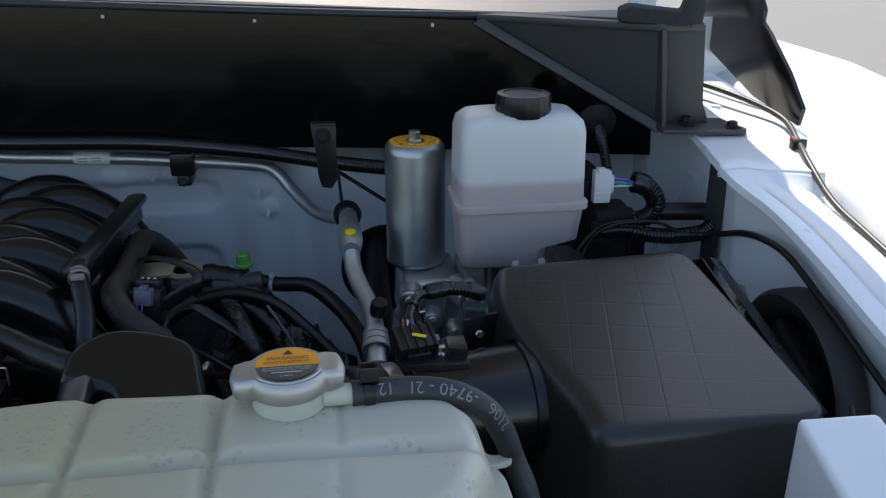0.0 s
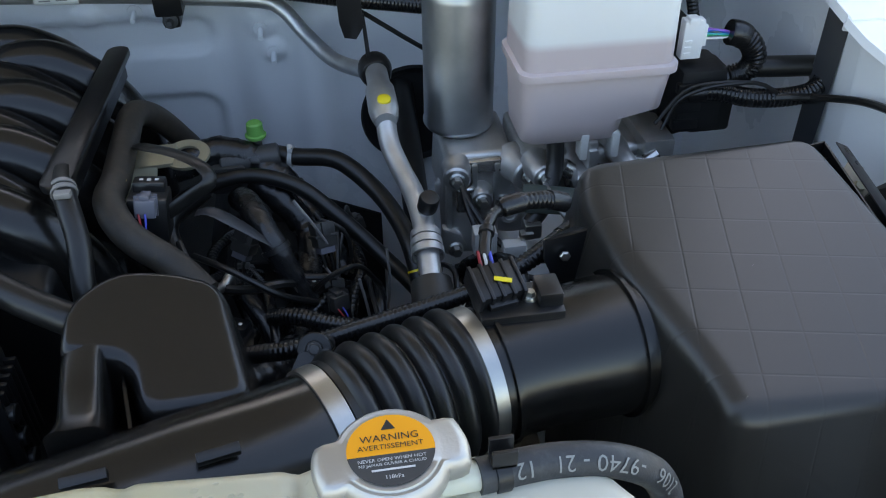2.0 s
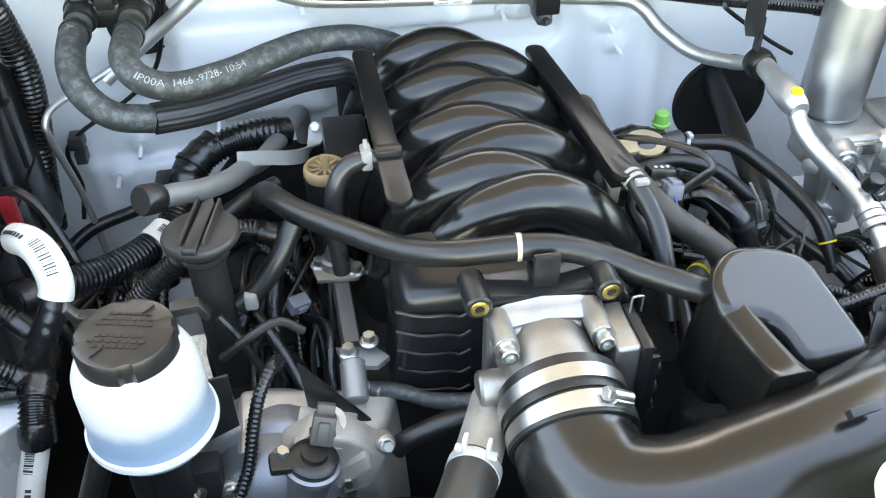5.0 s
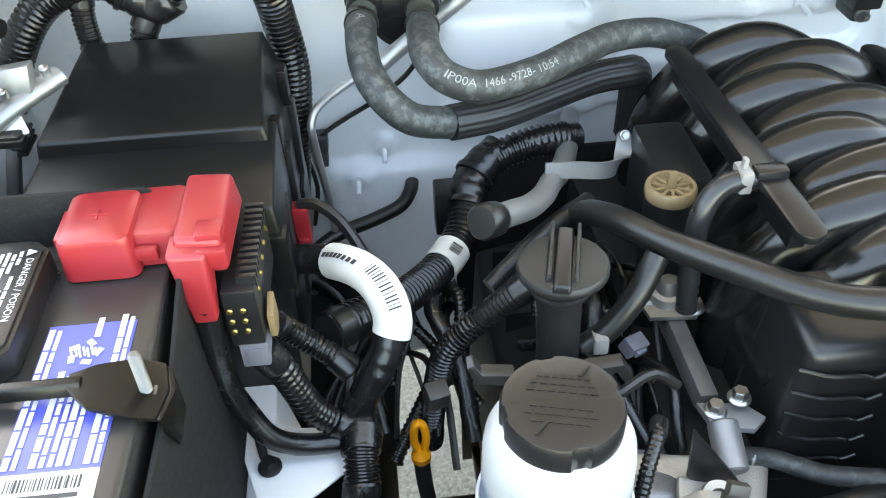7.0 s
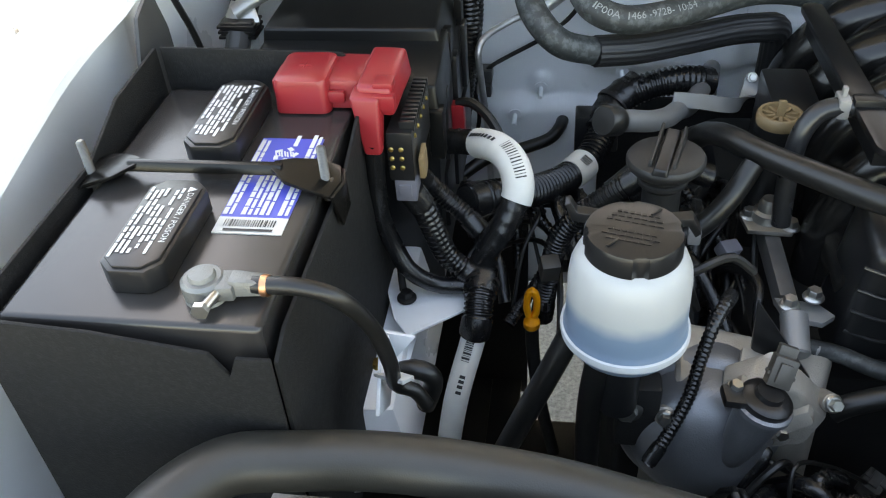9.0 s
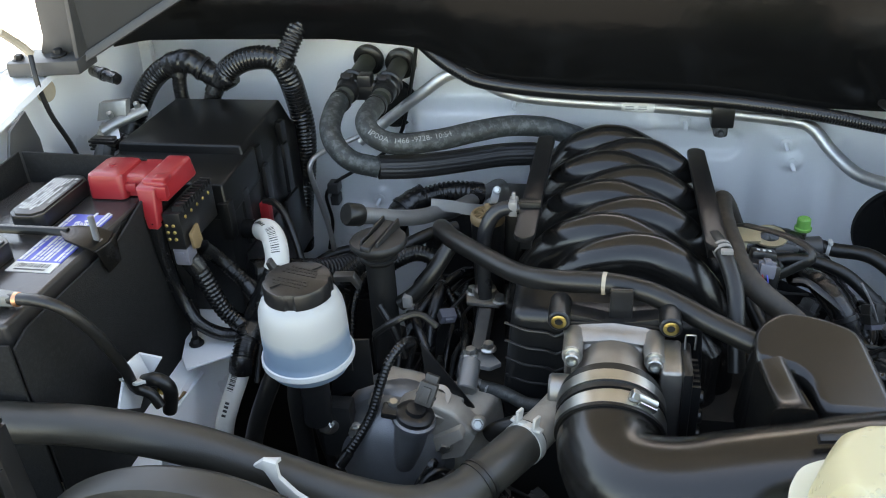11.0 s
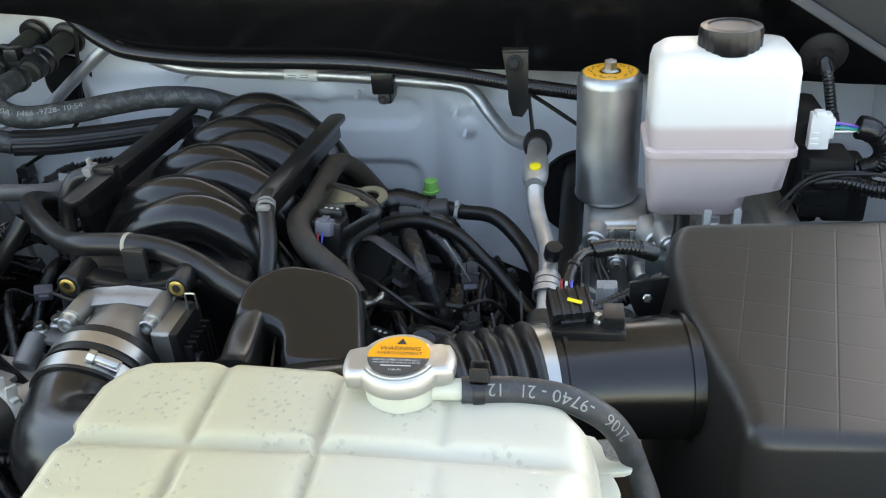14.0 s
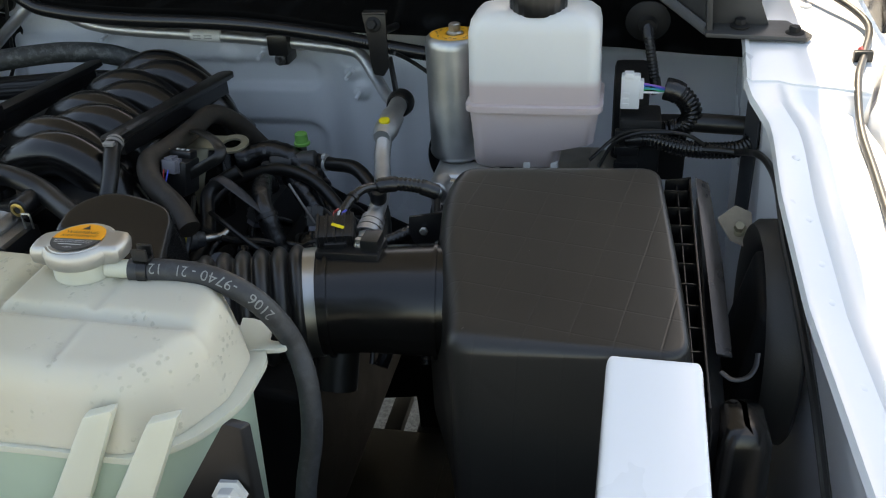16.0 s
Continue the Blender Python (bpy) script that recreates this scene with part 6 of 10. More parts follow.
def refrigerant_pipe():
    th = thing("refrigerant_pipe", (0.02, 0.95, 1.02), "silver aluminium air conditioning pipe along the firewall", "pipe")
    b = B()
    hose(b, PIPE, 0.0088, 18, 0.006)
    part("upper_pipe", b, ALU, th)
    b = B()
    band(b, PIPE, 0.0091, next(k for k, p in enumerate(spline(PIPE, 0.001)) if p.x > -0.338 and p.y > 1.1) / 1000, 0.047, 0.0005, 24)
    lab = part("pipe_label", b, WHITELABEL, th, "white printed sleeve on the pipe")
    b = B()
    for k in range(2):
        for j in range(2):
            write(b, 0.012, 0.0013, plane_at((-0.326 + 0.018 * j, 1.1598, 1.1345 - 0.0035 * k), (1, 0, 0), (0, 0, 1)), True)
    part("label_print", b, HOSEPRINT, lab)
    b = B()
    lathe(b, (0.021, 1.022, 1.090), (0.01, -1, 0.02), [(0.010, 0), (0.017, 0.002), (0.018, 0.010), (0.016, 0.022), (0.0145, 0.024)], 24)
    part("grommet", b, RUBBER, th, "black rubber grommet at the joint")
    b = B()
    lathe(b, (0.0215, 1.0, 1.0925), (0.0, -1, -0.12), [(0.0115, 0), (0.0115, 0.030), (0.0145, 0.034), (0.0150, 0.066), (0.0135, 0.078), (0.0105, 0.088)], 24)
    part("joint", b, ALU, th, "thick aluminium pipe joint")
    b = B()
    lathe(b, (0.022, 0.928, 1.0975), (0.0, -0.25, 1), [(0.0066, -0.003), (0.0066, 0.0022), (0.0050, 0.0030)], 20)
    part("mark", b, YELLOW, th, "yellow paint dot")
    low = [(0.022, 0.925, 1.082), (0.023, 0.902, 1.064), (0.030, 0.872, 1.052), (0.037, 0.84, 1.046), (0.040, 0.80, 1.040), (0.039, 0.762, 1.029), (0.038, 0.735, 1.018)]
    b = B()
    hose(b, low, 0.0098, 20, 0.005)
    part("lower_pipe", b, ALU, th)
    b = B()
    for k in range(3):
        band(b, low, (0.0122, 0.0128, 0.0134)[k], 0.148 + 0.0095 * k, 0.0072, 0.0012, 24)
    part("ferrule", b, ALU, th, "crimped ferrule")
    b = B()
    hose(b, [(0.038, 0.742, 1.020), (0.037, 0.71, 1.005), (0.033, 0.67, 0.975), (0.03, 0.64, 0.92)], 0.0205, 22, 0.006, radii=[0.86, 1.0, 1.05, 1.05])
    part("rubber_end", b, HOSEBROWN, th, "black rubber hose end")
    b = B()
    rod(b, (0.041, 0.806, 1.046), (0.045, 0.800, 1.058), 0.006, 16)
    part("port", b, ALU, th)
    b = B()
    lathe(b, (0.044, 0.802, 1.055), (0.15, -0.35, 1), [(0.0088, 0), (0.0092, 0.002), (0.0092, 0.013), (0.0078, 0.0155), (0.003, 0.016)], 18)
    part("port_cap", b, BLACK, th, "black ribbed service port cap")


refrigerant_pipe()
COWL_LOOM = [(-0.66, 1.150, 1.262), (-0.632, 1.140, 1.243), (-0.60, 1.128, 1.218), (-0.565, 1.114, 1.200), (-0.527, 1.109, 1.186), (-0.42, 1.106, 1.1745), (-0.231, 1.105, 1.1670), (-0.10, 1.105, 1.1515), (0.0, 1.104, 1.1335), (0.09, 1.09, 1.124), (0.14, 1.075, 1.120)]
loom(COWL_LOOM, 0.0100, "long black corrugated loom under the cowl panel", 16, rib=0.07)


def pipe_bracket():
    th = thing("pipe_bracket", (-0.007, 1.01, 1.13), "black steel bracket holding the pipe joint", "bracket")
    b = B()
    slab(b, [(-0.018, 1.006, 1.207), (0.012, 1.006, 1.207), (0.011, 1.006, 1.165), (0.012, 1.006, 1.140), (0.004, 1.004, 1.128), (-0.008, 1.004, 1.130), (-0.012, 1.005, 1.145), (-0.013, 1.006, 1.17)], (0, 0.003, 0), 0.0008)
    slab(b, [(-0.018, 1.006, 1.205), (0.012, 1.006, 1.205), (0.012, 1.018, 1.206), (-0.018, 1.018, 1.206)], (0, 0, 0.003), 0.0006)
    rod(b, (-0.004, 1.008, 1.18), (-0.004, 1.13, 1.16), 0.005, 12)
    part("plate", b, BLACK, th)
    b = B()
    slab(b, [(0.010, 1.006, 1.15), (0.0135, 1.006, 1.15), (0.018, 1.010, 1.10), (0.0135, 1.010, 1.10)], (0, 0.012, 0), 0.0006)
    part("strap", b, BLACK, th)
    b = B()
    bolt(b, (-0.004, 1.005, 1.194), (0, -1, 0.25), 0.0065, 0.008, 1.5)
    part("bolt", b, DARK, th, "dark flanged nut")


def pipe_clip():
    th = thing("pipe_clip", (-0.198, 1.18, 1.09), "black plastic clip fixing the pipe to the firewall", "pipe clip")
    b = B()
    rbox(b, (-0.212, 1.150, 1.107), (-0.180, 1.20, 1.139), 0.004)
    rbox(b, (-0.206, 1.158, 1.090), (-0.186, 1.20, 1.115), 0.005)
    part("body", b, BLACK, th)
    b = B()
    lathe(b, (-0.197, 1.158, 1.100), (0, -1, 0.1), [(0.0085, 0), (0.0085, 0.003), (0.0045, 0.004), (0.0045, 0.012), (0.003, 0.014)], 14)
    part("nut", b, GREY, th)


pipe_bracket()
pipe_clip()


def weld_stud():
    th = thing("weld_stud", (0, 0, 0), "small threaded weld stud on the white firewall", "stud", "weld studs")
    b = B()
    lathe(b, (0, 0, 0), (0, -1, -0.12), [(0.0085, 0), (0.0085, 0.0015), (0.003, 0.0025)], 16)
    part("foot", b, WHITE, th)
    b = B()
    prof = [(0.0033, 0.001)]
    while prof[-1][1] < 0.024:
        z = prof[-1][1]
        prof += [(0.0033, z + 0.0007), (0.0028, z + 0.0014)]
    lathe(b, (0, 0, 0), (0, -1, -0.12), prof, 10)
    part("thread", b, WHITE, th)
    return th


_stud = weld_stud()
_spots = [(-0.100, 1.073), (-0.088, 1.042), (-0.243, 1.096), (-0.496, 1.126), (-0.726, 0.951), (-0.760, 0.918), (-0.62, 0.98)]
for i, (x, z) in enumerate(_spots):
    m = pose(x, 1.220 - firewall_relief(x, z), z)
    if i:
        copy_thing(_stud, m)
    else:
        _stud.matrix_basis = m


def round_opening(x, z, r, label):
    y = 1.222 - firewall_relief(x, z)
    b = B()
    lathe(b, (x, y + 0.004, z), (0, -1, 0), [(r * 0.98, 0), (r, 0.006), (r * 0.97, 0.010), (r * 0.90, 0.009), (r * 0.86, 0.0065), (r * 0.3, 0.006)], 40)
    return single("firewall_grommet", b, DARK, label, "grommet", "firewall grommets")


round_opening(0.082, 0.940, 0.070, "large black rubber boot in the firewall")
round_opening(-0.69, 1.118, 0.040, "black rubber grommet round the pipes")
line("steering_shaft", [(0.065, 1.19, 0.98), (0.062, 1.06, 0.93), (0.06, 0.98, 0.89), (0.06, 0.9, 0.80)], 0.016, RUBBER, "black steering shaft below the boot", "shaft")
wire([(0.0, 1.08, 1.135), (0.02, 1.10, 1.116), (0.081, 1.10, 1.073), (0.12, 1.10, 1.05)], 0.0028)

# cylinder bank beside the brake unit
line("heater_hose", [(-0.090, 0.972, 1.024), (-0.066, 0.966, 1.021), (-0.028, 0.948, 1.024), (0.004, 0.918, 1.008), (0.024, 0.878, 0.995), (0.034, 0.838, 0.982), (0.040, 0.80, 0.945)], 0.0092, RUBBER, "black rubber vacuum hose over the bank", "hose", "small hoses")
line("heater_hose", [(-0.205, 0.880, 0.998), (-0.180, 0.912, 1.016), (-0.124, 0.920, 1.032), (-0.073, 0.908, 1.025), (-0.034, 0.888, 0.998), (0.010, 0.855, 0.962), (0.042, 0.800, 0.950), (0.065, 0.755, 0.925)], 0.0078, RUBBER, "black rubber vacuum hose over the bank", "hose", "small hoses")
line("heater_hose", [(-0.185, 0.66, 0.96), (-0.17, 0.74, 0.985), (-0.17, 0.80, 1.00), (-0.185, 0.85, 1.03), (-0.15, 0.87, 1.052)], 0.0088, RUBBER, "black rubber hose curling down", "hose", "small hoses")


def purge_valve():
    th = thing("purge_valve", (-0.105, 0.967, 1.0), "grey plastic valve with a green cap", "valve")
    b = B()
    rod(b, (-0.145, 0.955, 1.026), (-0.085, 0.962, 1.028), 0.013, 18)
    rod(b, (-0.107, 0.972, 1.02), (-0.107, 0.975, 1.045), 0.0055, 16)
    rbox(b, (-0.155, 0.94, 1.00), (-0.12, 0.98, 1.03), 0.003)
    part("body", b, GREY, th)
    b = B()
    lathe(b, (-0.107, 0.975, 1.040), (0, 0, 1), [(0.0105, 0.004), (0.0108, 0.007), (0.0088, 0.008), (0.0082, 0.019), (0.0065, 0.0205)], 20)
    part("cap", b, GREEN, th, "green plastic cap")
    b = B()
    band(b, [(-0.090, 0.972, 1.024), (-0.066, 0.966, 1.021), (-0.028, 0.948, 1.024)], 0.0095, 0.014, 0.005, 0.0014, 20)
    rbox(b, (-0.077, 0.958, 1.031), (-0.072, 0.968, 1.036), 0.001)
    part("clip", b, PLUG, th, "pale spring clip")


purge_valve()
line("breather_hose", [(-0.180, 1.020, 1.015), (-0.200, 0.988, 1.066), (-0.213, 0.948, 1.094), (-0.215, 0.895, 1.094), (-0.212, 0.825, 1.098), (-0.211, 0.782, 1.102), (-0.194, 0.752, 1.090), (-0.162, 0.735, 1.070), (-0.140, 0.715, 1.055)], 0.0122, DUSTY_B, "brownish black rubber breather hose beside the intake", "hose", seg=18)


def drain_hose():
    pts = [(-0.239, 0.788, 1.130), (-0.232, 0.755, 1.131), (-0.222, 0.722, 1.110), (-0.220, 0.696, 1.083), (-0.218, 0.671, 1.043)]
    th = thing("intake_hose", (-0.225, 0.70, 1.02), "black rubber hose with a pale clip at the rail", "hose")
    b = B()
    hose(b, pts, 0.0085, 16, 0.005)
    part("tube", b, RUBBER, th)
    b = B()
    band(b, pts, 0.0088, 0.026, 0.003, 0.001, 20)
    band(b, pts, 0.0088, 0.031, 0.003, 0.001, 20)
    rbox(b, (-0.236, 0.742, 1.135), (-0.224, 0.749, 1.1395), 0.001)
    part("clip", b, CLIPGREY, th, "pale spring clip")


drain_hose()


def lifting_eye():
    b = B()
    annulus(b, (-0.163, 0.890, 1.077), (0, -0.15, 1), 0.0115, 0.0205, 0.003)
    slab(b, [(-0.218, 0.874, 1.074), (-0.174, 0.875, 1.076), (-0.172, 0.903, 1.080), (-0.218, 0.905, 1.079)], (0, 0, 0.004), 0.001)
    slab(b, [(-0.218, 0.874, 1.078), (-0.188, 0.875, 1.078), (-0.203, 0.850, 1.00), (-0.220, 0.850, 1.00)], (0, 0.004, 0), 0.001)
    single("lifting_eye", b, OLIVE, "yellowish plated steel lifting eye on the engine", "lifting eye")


lifting_eye()


DARKPLUG = material("charcoal_connector", (0.035, 0.034, 0.032), 0.42, vary=0.2, bump=0.1)


def coil(at, yaw=0.0, plug=LILAC):
    th = thing("ignition_coil", at, "black ignition coil with a grey plug", "ignition coil", "ignition coils")
    at = Vector(at)
    m = Matrix.Translation(at) @ pose(0, 0, 0, -12, 6, yaw)
    b = B()
    rbox(b, (-0.016, -0.014, -0.04), (0.016, 0.022, 0.0), 0.004, m=m)
    rbox(b, (-0.013, 0.004, -0.003), (0.013, 0.022, 0.008), 0.003, m=m)
    part("body", b, BLACK, th)
    for k in range(3):
        b = B()
        rbox(b, (-0.0075 + 0.006 * k, 0.010 - 0.001 * (k % 2), 0.0072), (-0.0045 + 0.006 * k, 0.0135, 0.0087), 0.0004, m=m)
        part("mark", b, PRINT, th, "small white printed mark")
    b = B()
    rbox(b, (-0.008, -0.024, -0.012), (0.008, -0.006, 0.003), 0.0015, m=m)
    rbox(b, (-0.004, -0.022, 0.002), (0.004, -0.008, 0.006), 0.001, m=m)
    rbox(b, (-0.009, -0.016, -0.013), (0.009, -0.013, 0.004), 0.0006, m=m)
    part("plug", b, plug, th, "grey wiring plug")
    for k, c in enumerate((RED, BLUE)):
        b = B()
        hose(b, [m @ Vector((-0.005 + 0.005 * k, -0.024, -0.008)), m @ Vector((-0.003 + 0.004 * k, -0.029, -0.014)), m @ Vector((0.0, -0.032, -0.024))], 0.0009, 6, 0.004)
        part("lead", b, c, th)


b = B()
slab(b, [(-0.2035, 0.810, 1.104), (-0.2005, 0.810, 1.105), (-0.2085, 0.800, 1.080), (-0.1955, 0.790, 1.066), (-0.1980, 0.790, 1.064), (-0.2125, 0.800, 1.080)], (0, 0.003, 0), 0.0006)
single("bracket_edge", b, BRASS, "bright yellow plated bracket edge beside the coil", "bracket")
coil((-0.183, 0.795, 1.100))
coil((-0.05, 0.80, 0.975), 30, DARKPLUG)
coil((-0.135, 0.735, 0.99), -20, DARKPLUG)
# loose taped branches and the flat strap over the bank
line("strap", [(-0.200, 0.875, 1.100), (-0.192, 0.860, 1.107), (-0.163, 0.835, 1.112), (-0.140, 0.812, 1.111), (-0.134, 0.800, 1.103), (-0.151, 0.795, 1.093), (-0.180, 0.788, 1.078)], 0.0066, RUBBER, "flat black plastic strap over the coils", "strap", seg=10, flat=0.35)
taped([(-0.11, 0.93, 1.02), (-0.085, 0.91, 1.005), (-0.063, 0.885, 0.98), (-0.066, 0.84, 0.965), (-0.075, 0.79, 0.962), (-0.08, 0.74, 0.97), (-0.095, 0.70, 0.985), (-0.12, 0.665, 1.0), (-0.15, 0.645, 0.99)], 0.0135)
taped([(-0.19, 0.95, 1.03), (-0.14, 0.965, 1.035), (-0.09, 0.95, 1.01), (-0.05, 0.90, 0.96), (-0.02, 0.86, 0.92)], 0.016)
loom([(-0.07, 0.72, 0.99), (-0.04, 0.725, 0.985), (0.0, 0.745, 0.965), (0.02, 0.77, 0.93)], 0.0075)
wire([(-0.16, 0.80, 1.03), (-0.13, 0.77, 1.035), (-0.09, 0.76, 1.01), (-0.06, 0.78, 0.98)], 0.003)
wire([(-0.12, 0.88, 1.03), (-0.10, 0.83, 1.02), (-0.08, 0.80, 1.0), (-0.04, 0.80, 0.99)], 0.0032)
wire([(-0.165, 0.78, 1.06), (-0.155, 0.75, 1.05), (-0.15, 0.72, 1.03), (-0.16, 0.70, 1.0)], 0.003)
wire([(0.0, 0.82, 0.96), (-0.02, 0.80, 1.0), (-0.045, 0.79, 1.0), (-0.07, 0.80, 0.97)], 0.0025)



def bank_plug(at, yaw, tip):
    """Small dark plug on the cylinder bank with a wire tail."""
    th = thing("wiring_plug", at, "charcoal wiring plug with a pale edge on the cylinder bank", "wiring plug", "bank plugs")
    m = Matrix.Translation(at) @ pose(0, 0, 0, -28, 8, yaw)
    b = B()
    rbox(b, (-0.010, -0.008, -0.013), (0.010, 0.008, 0.010), 0.0018, m=m)
    rbox(b, (-0.0115, -0.0092, -0.004), (0.0115, 0.0092, -0.001), 0.0008, m=m)
    rbox(b, (-0.004, -0.0105, -0.002), (0.004, -0.007, 0.011), 0.0008, m=m)
    part("body", b, DARKPLUG, th)
    b = B()
    rbox(b, (-0.0075, -0.006, -0.019), (0.0075, 0.006, -0.012), 0.001, m=m)
    part("collar", b, LILAC, th, "grey lilac plug collar")
    for k in range(2):
        b = B()
        hose(b, [m @ Vector((-0.004 + 0.008 * k, 0, -0.018)), m @ Vector((-0.003 + 0.008 * k, 0.001, -0.03)), Vector(tip) + Vector((0.004 * k, 0, 0))], 0.0013, 7, 0.004)
        part("wire", b, RUBBER, th)


bank_plug((-0.049, 0.840, 1.012), 24, (-0.05, 0.83, 0.955))
bank_plug((-0.045, 0.810, 0.968), 20, (-0.03, 0.80, 0.915))
bank_plug((-0.118, 0.838, 1.015), -35, (-0.125, 0.83, 0.965))
STRIPGREY = material("blue_grey_shield", (0.020, 0.022, 0.026), 0.35, vary=0.25, scale=30, bump=0.1)
line("shield_strip", [(-0.150, 0.800, 1.074), (-0.137, 0.797, 1.076), (-0.112, 0.794, 1.058), (-0.088, 0.790, 1.036)], 0.008, STRIPGREY, "blue-grey curved plastic shield strip over the bank", "shield", seg=12, flat=0.16, radii=[0.6, 1.0, 0.8, 0.1])
for p, q in (((-0.071, 0.830, 1.057), (-0.045, 0.830, 1.005)), ((-0.051, 0.826, 0.985), (-0.032, 0.826, 0.943)), ((0.009, 0.830, 0.994), (0.007, 0.830, 0.920)), ((-0.02, 0.80, 0.985), (-0.012, 0.80, 0.91))):
    wire([p, ((p[0] + q[0]) / 2 + 0.002, p[1] - 0.003, (p[2] + q[2]) / 2), q], 0.0014, CLIPGREY, "thin bare steel wire strip beside the looms")
wire([(-0.05, 0.85, 1.02), (-0.03, 0.845, 1.01), (-0.024, 0.84, 0.985), (-0.032, 0.835, 0.965)], 0.0022, RUBBER)
wire([(-0.16, 0.775, 1.02), (-0.12, 0.765, 1.015), (-0.09, 0.77, 1.013), (-0.075, 0.785, 1.0)], 0.0042, RUBBER)
b = B()
rbox(b, (-0.076, 0.780, 0.984), (-0.066, 0.786, 0.992), 0.0015)
rod(b, (-0.074, 0.778, 0.993), (-0.079, 0.779, 1.004), 0.0014, 8)
single("spring_clip", b, STEEL, "small bright steel spring clip on a loom", "clip")
line("wiring_loom", [(-0.098, 0.755, 0.99), (-0.075, 0.740, 1.0), (-0.05, 0.727, 1.0), (-0.02, 0.72, 0.995), (0.005, 0.715, 0.975), (0.02, 0.71, 0.945)], 0.0078, CONDUIT, "short black corrugated conduit over the cylinder bank", "wiring loom", "wiring looms", rib=0.12, pitch=0.004)

SEALGREY = material("satin_dark_rubber", (0.030, 0.032, 0.036), 0.32, vary=0.25, scale=25, bump=0.1)
taped([(-0.125, 0.90, 1.02), (-0.112, 0.85, 1.045), (-0.095, 0.805, 1.040), (-0.080, 0.79, 1.005), (-0.066, 0.785, 0.965), (-0.06, 0.78, 0.92)], 0.0115, "thick black taped loom dropping over the cylinder bank")

# sensor and loom at the air box outlet
def flow_sensor():
    th = thing("air_flow_sensor", (0.075, 0.603, 1.10), "black air flow sensor on the air box outlet", "sensor")
    b = B()
    rbox(b, (0.048, 0.588, 1.098), (0.105, 0.622, 1.112), 0.003)
    rbox(b, (0.088, 0.594, 1.108), (0.104, 0.616, 1.122), 0.002)
    part("base", b, BLACK, th)
    b = B()
    m = Matrix.Translation((0.062, 0.612, 1.116)) @ pose(0, 0, 0, 20, 0, 12)
    rbox(b, (-0.017, -0.012, -0.006), (0.017, 0.014, 0.012), 0.003, m=m)
    rbox(b, (-0.010, -0.016, -0.004), (0.010, -0.008, 0.006), 0.0015, m=m)
    plug = part("plug", b, BLACK, th, "black ribbed wiring plug")
    for k in range(5):
        b = B()
        rbox(b, (-0.0165 + 0.0075 * k, -0.0135, -0.005), (-0.0140 + 0.0075 * k, 0.0145, 0.0135), 0.0006, m=m)
        part("rib", b, BLACK, plug)
    b = B()
    rbox(b, (-0.003, -0.0016, 0.0132), (0.009, 0.0016, 0.0142), 0.0004, m=m @ pose(0, 0, 0, 0, 0, -25))
    part("paint_mark", b, YELLOW, th, "yellow paint mark")
    b = B()
    bolt(b, (0.084, 0.604, 1.112), (0, 0, 1), 0.0035, 0.004, 1.4)
    part("screw", b, STEEL, th)


flow_sensor()
loom([(0.148, 0.712, 1.085), (0.119, 0.690, 1.084), (0.094, 0.680, 1.076), (0.060, 0.680, 1.058), (0.025, 0.676, 1.051), (-0.027, 0.663, 1.049), (-0.077, 0.660, 1.039), (-0.118, 0.675, 1.022), (-0.148, 0.682, 0.993)], 0.0074)
loom([(0.135, 0.700, 1.118), (0.118, 0.695, 1.126), (0.098, 0.688, 1.131), (0.080, 0.684, 1.130)], 0.0068, "short blue-grey corrugated conduit by the air box", rib=0.12)
taped([(0.082, 0.684, 1.130), (0.070, 0.668, 1.133), (0.062, 0.645, 1.128), (0.06, 0.63, 1.122)], 0.0043)
for k in range(3):
    wire([(0.056 + 0.004 * k, 0.640, 1.127), (0.055 + 0.004 * k, 0.630, 1.128), (0.056 + 0.004 * k, 0.622, 1.122)], 0.0012, (RED, PLUG, BLUE)[k], "thin coloured sensor wire")


# ---- brake unit and wing side ----
BRCAST = material("pale_cast_alloy", (0.60, 0.595, 0.575), 0.34, 0.85, vary=0.25, scale=55, fine=700, bump=0.4)
ZSHINE = material("bright_machined_alloy", (0.62, 0.61, 0.58), 0.24, 0.95, vary=0.2, scale=60, bump=0.25)
ZBRIGHT = material("dull_plated_tube", (0.30, 0.30, 0.29), 0.4, 0.8, vary=0.2, scale=90, bump=0.1)


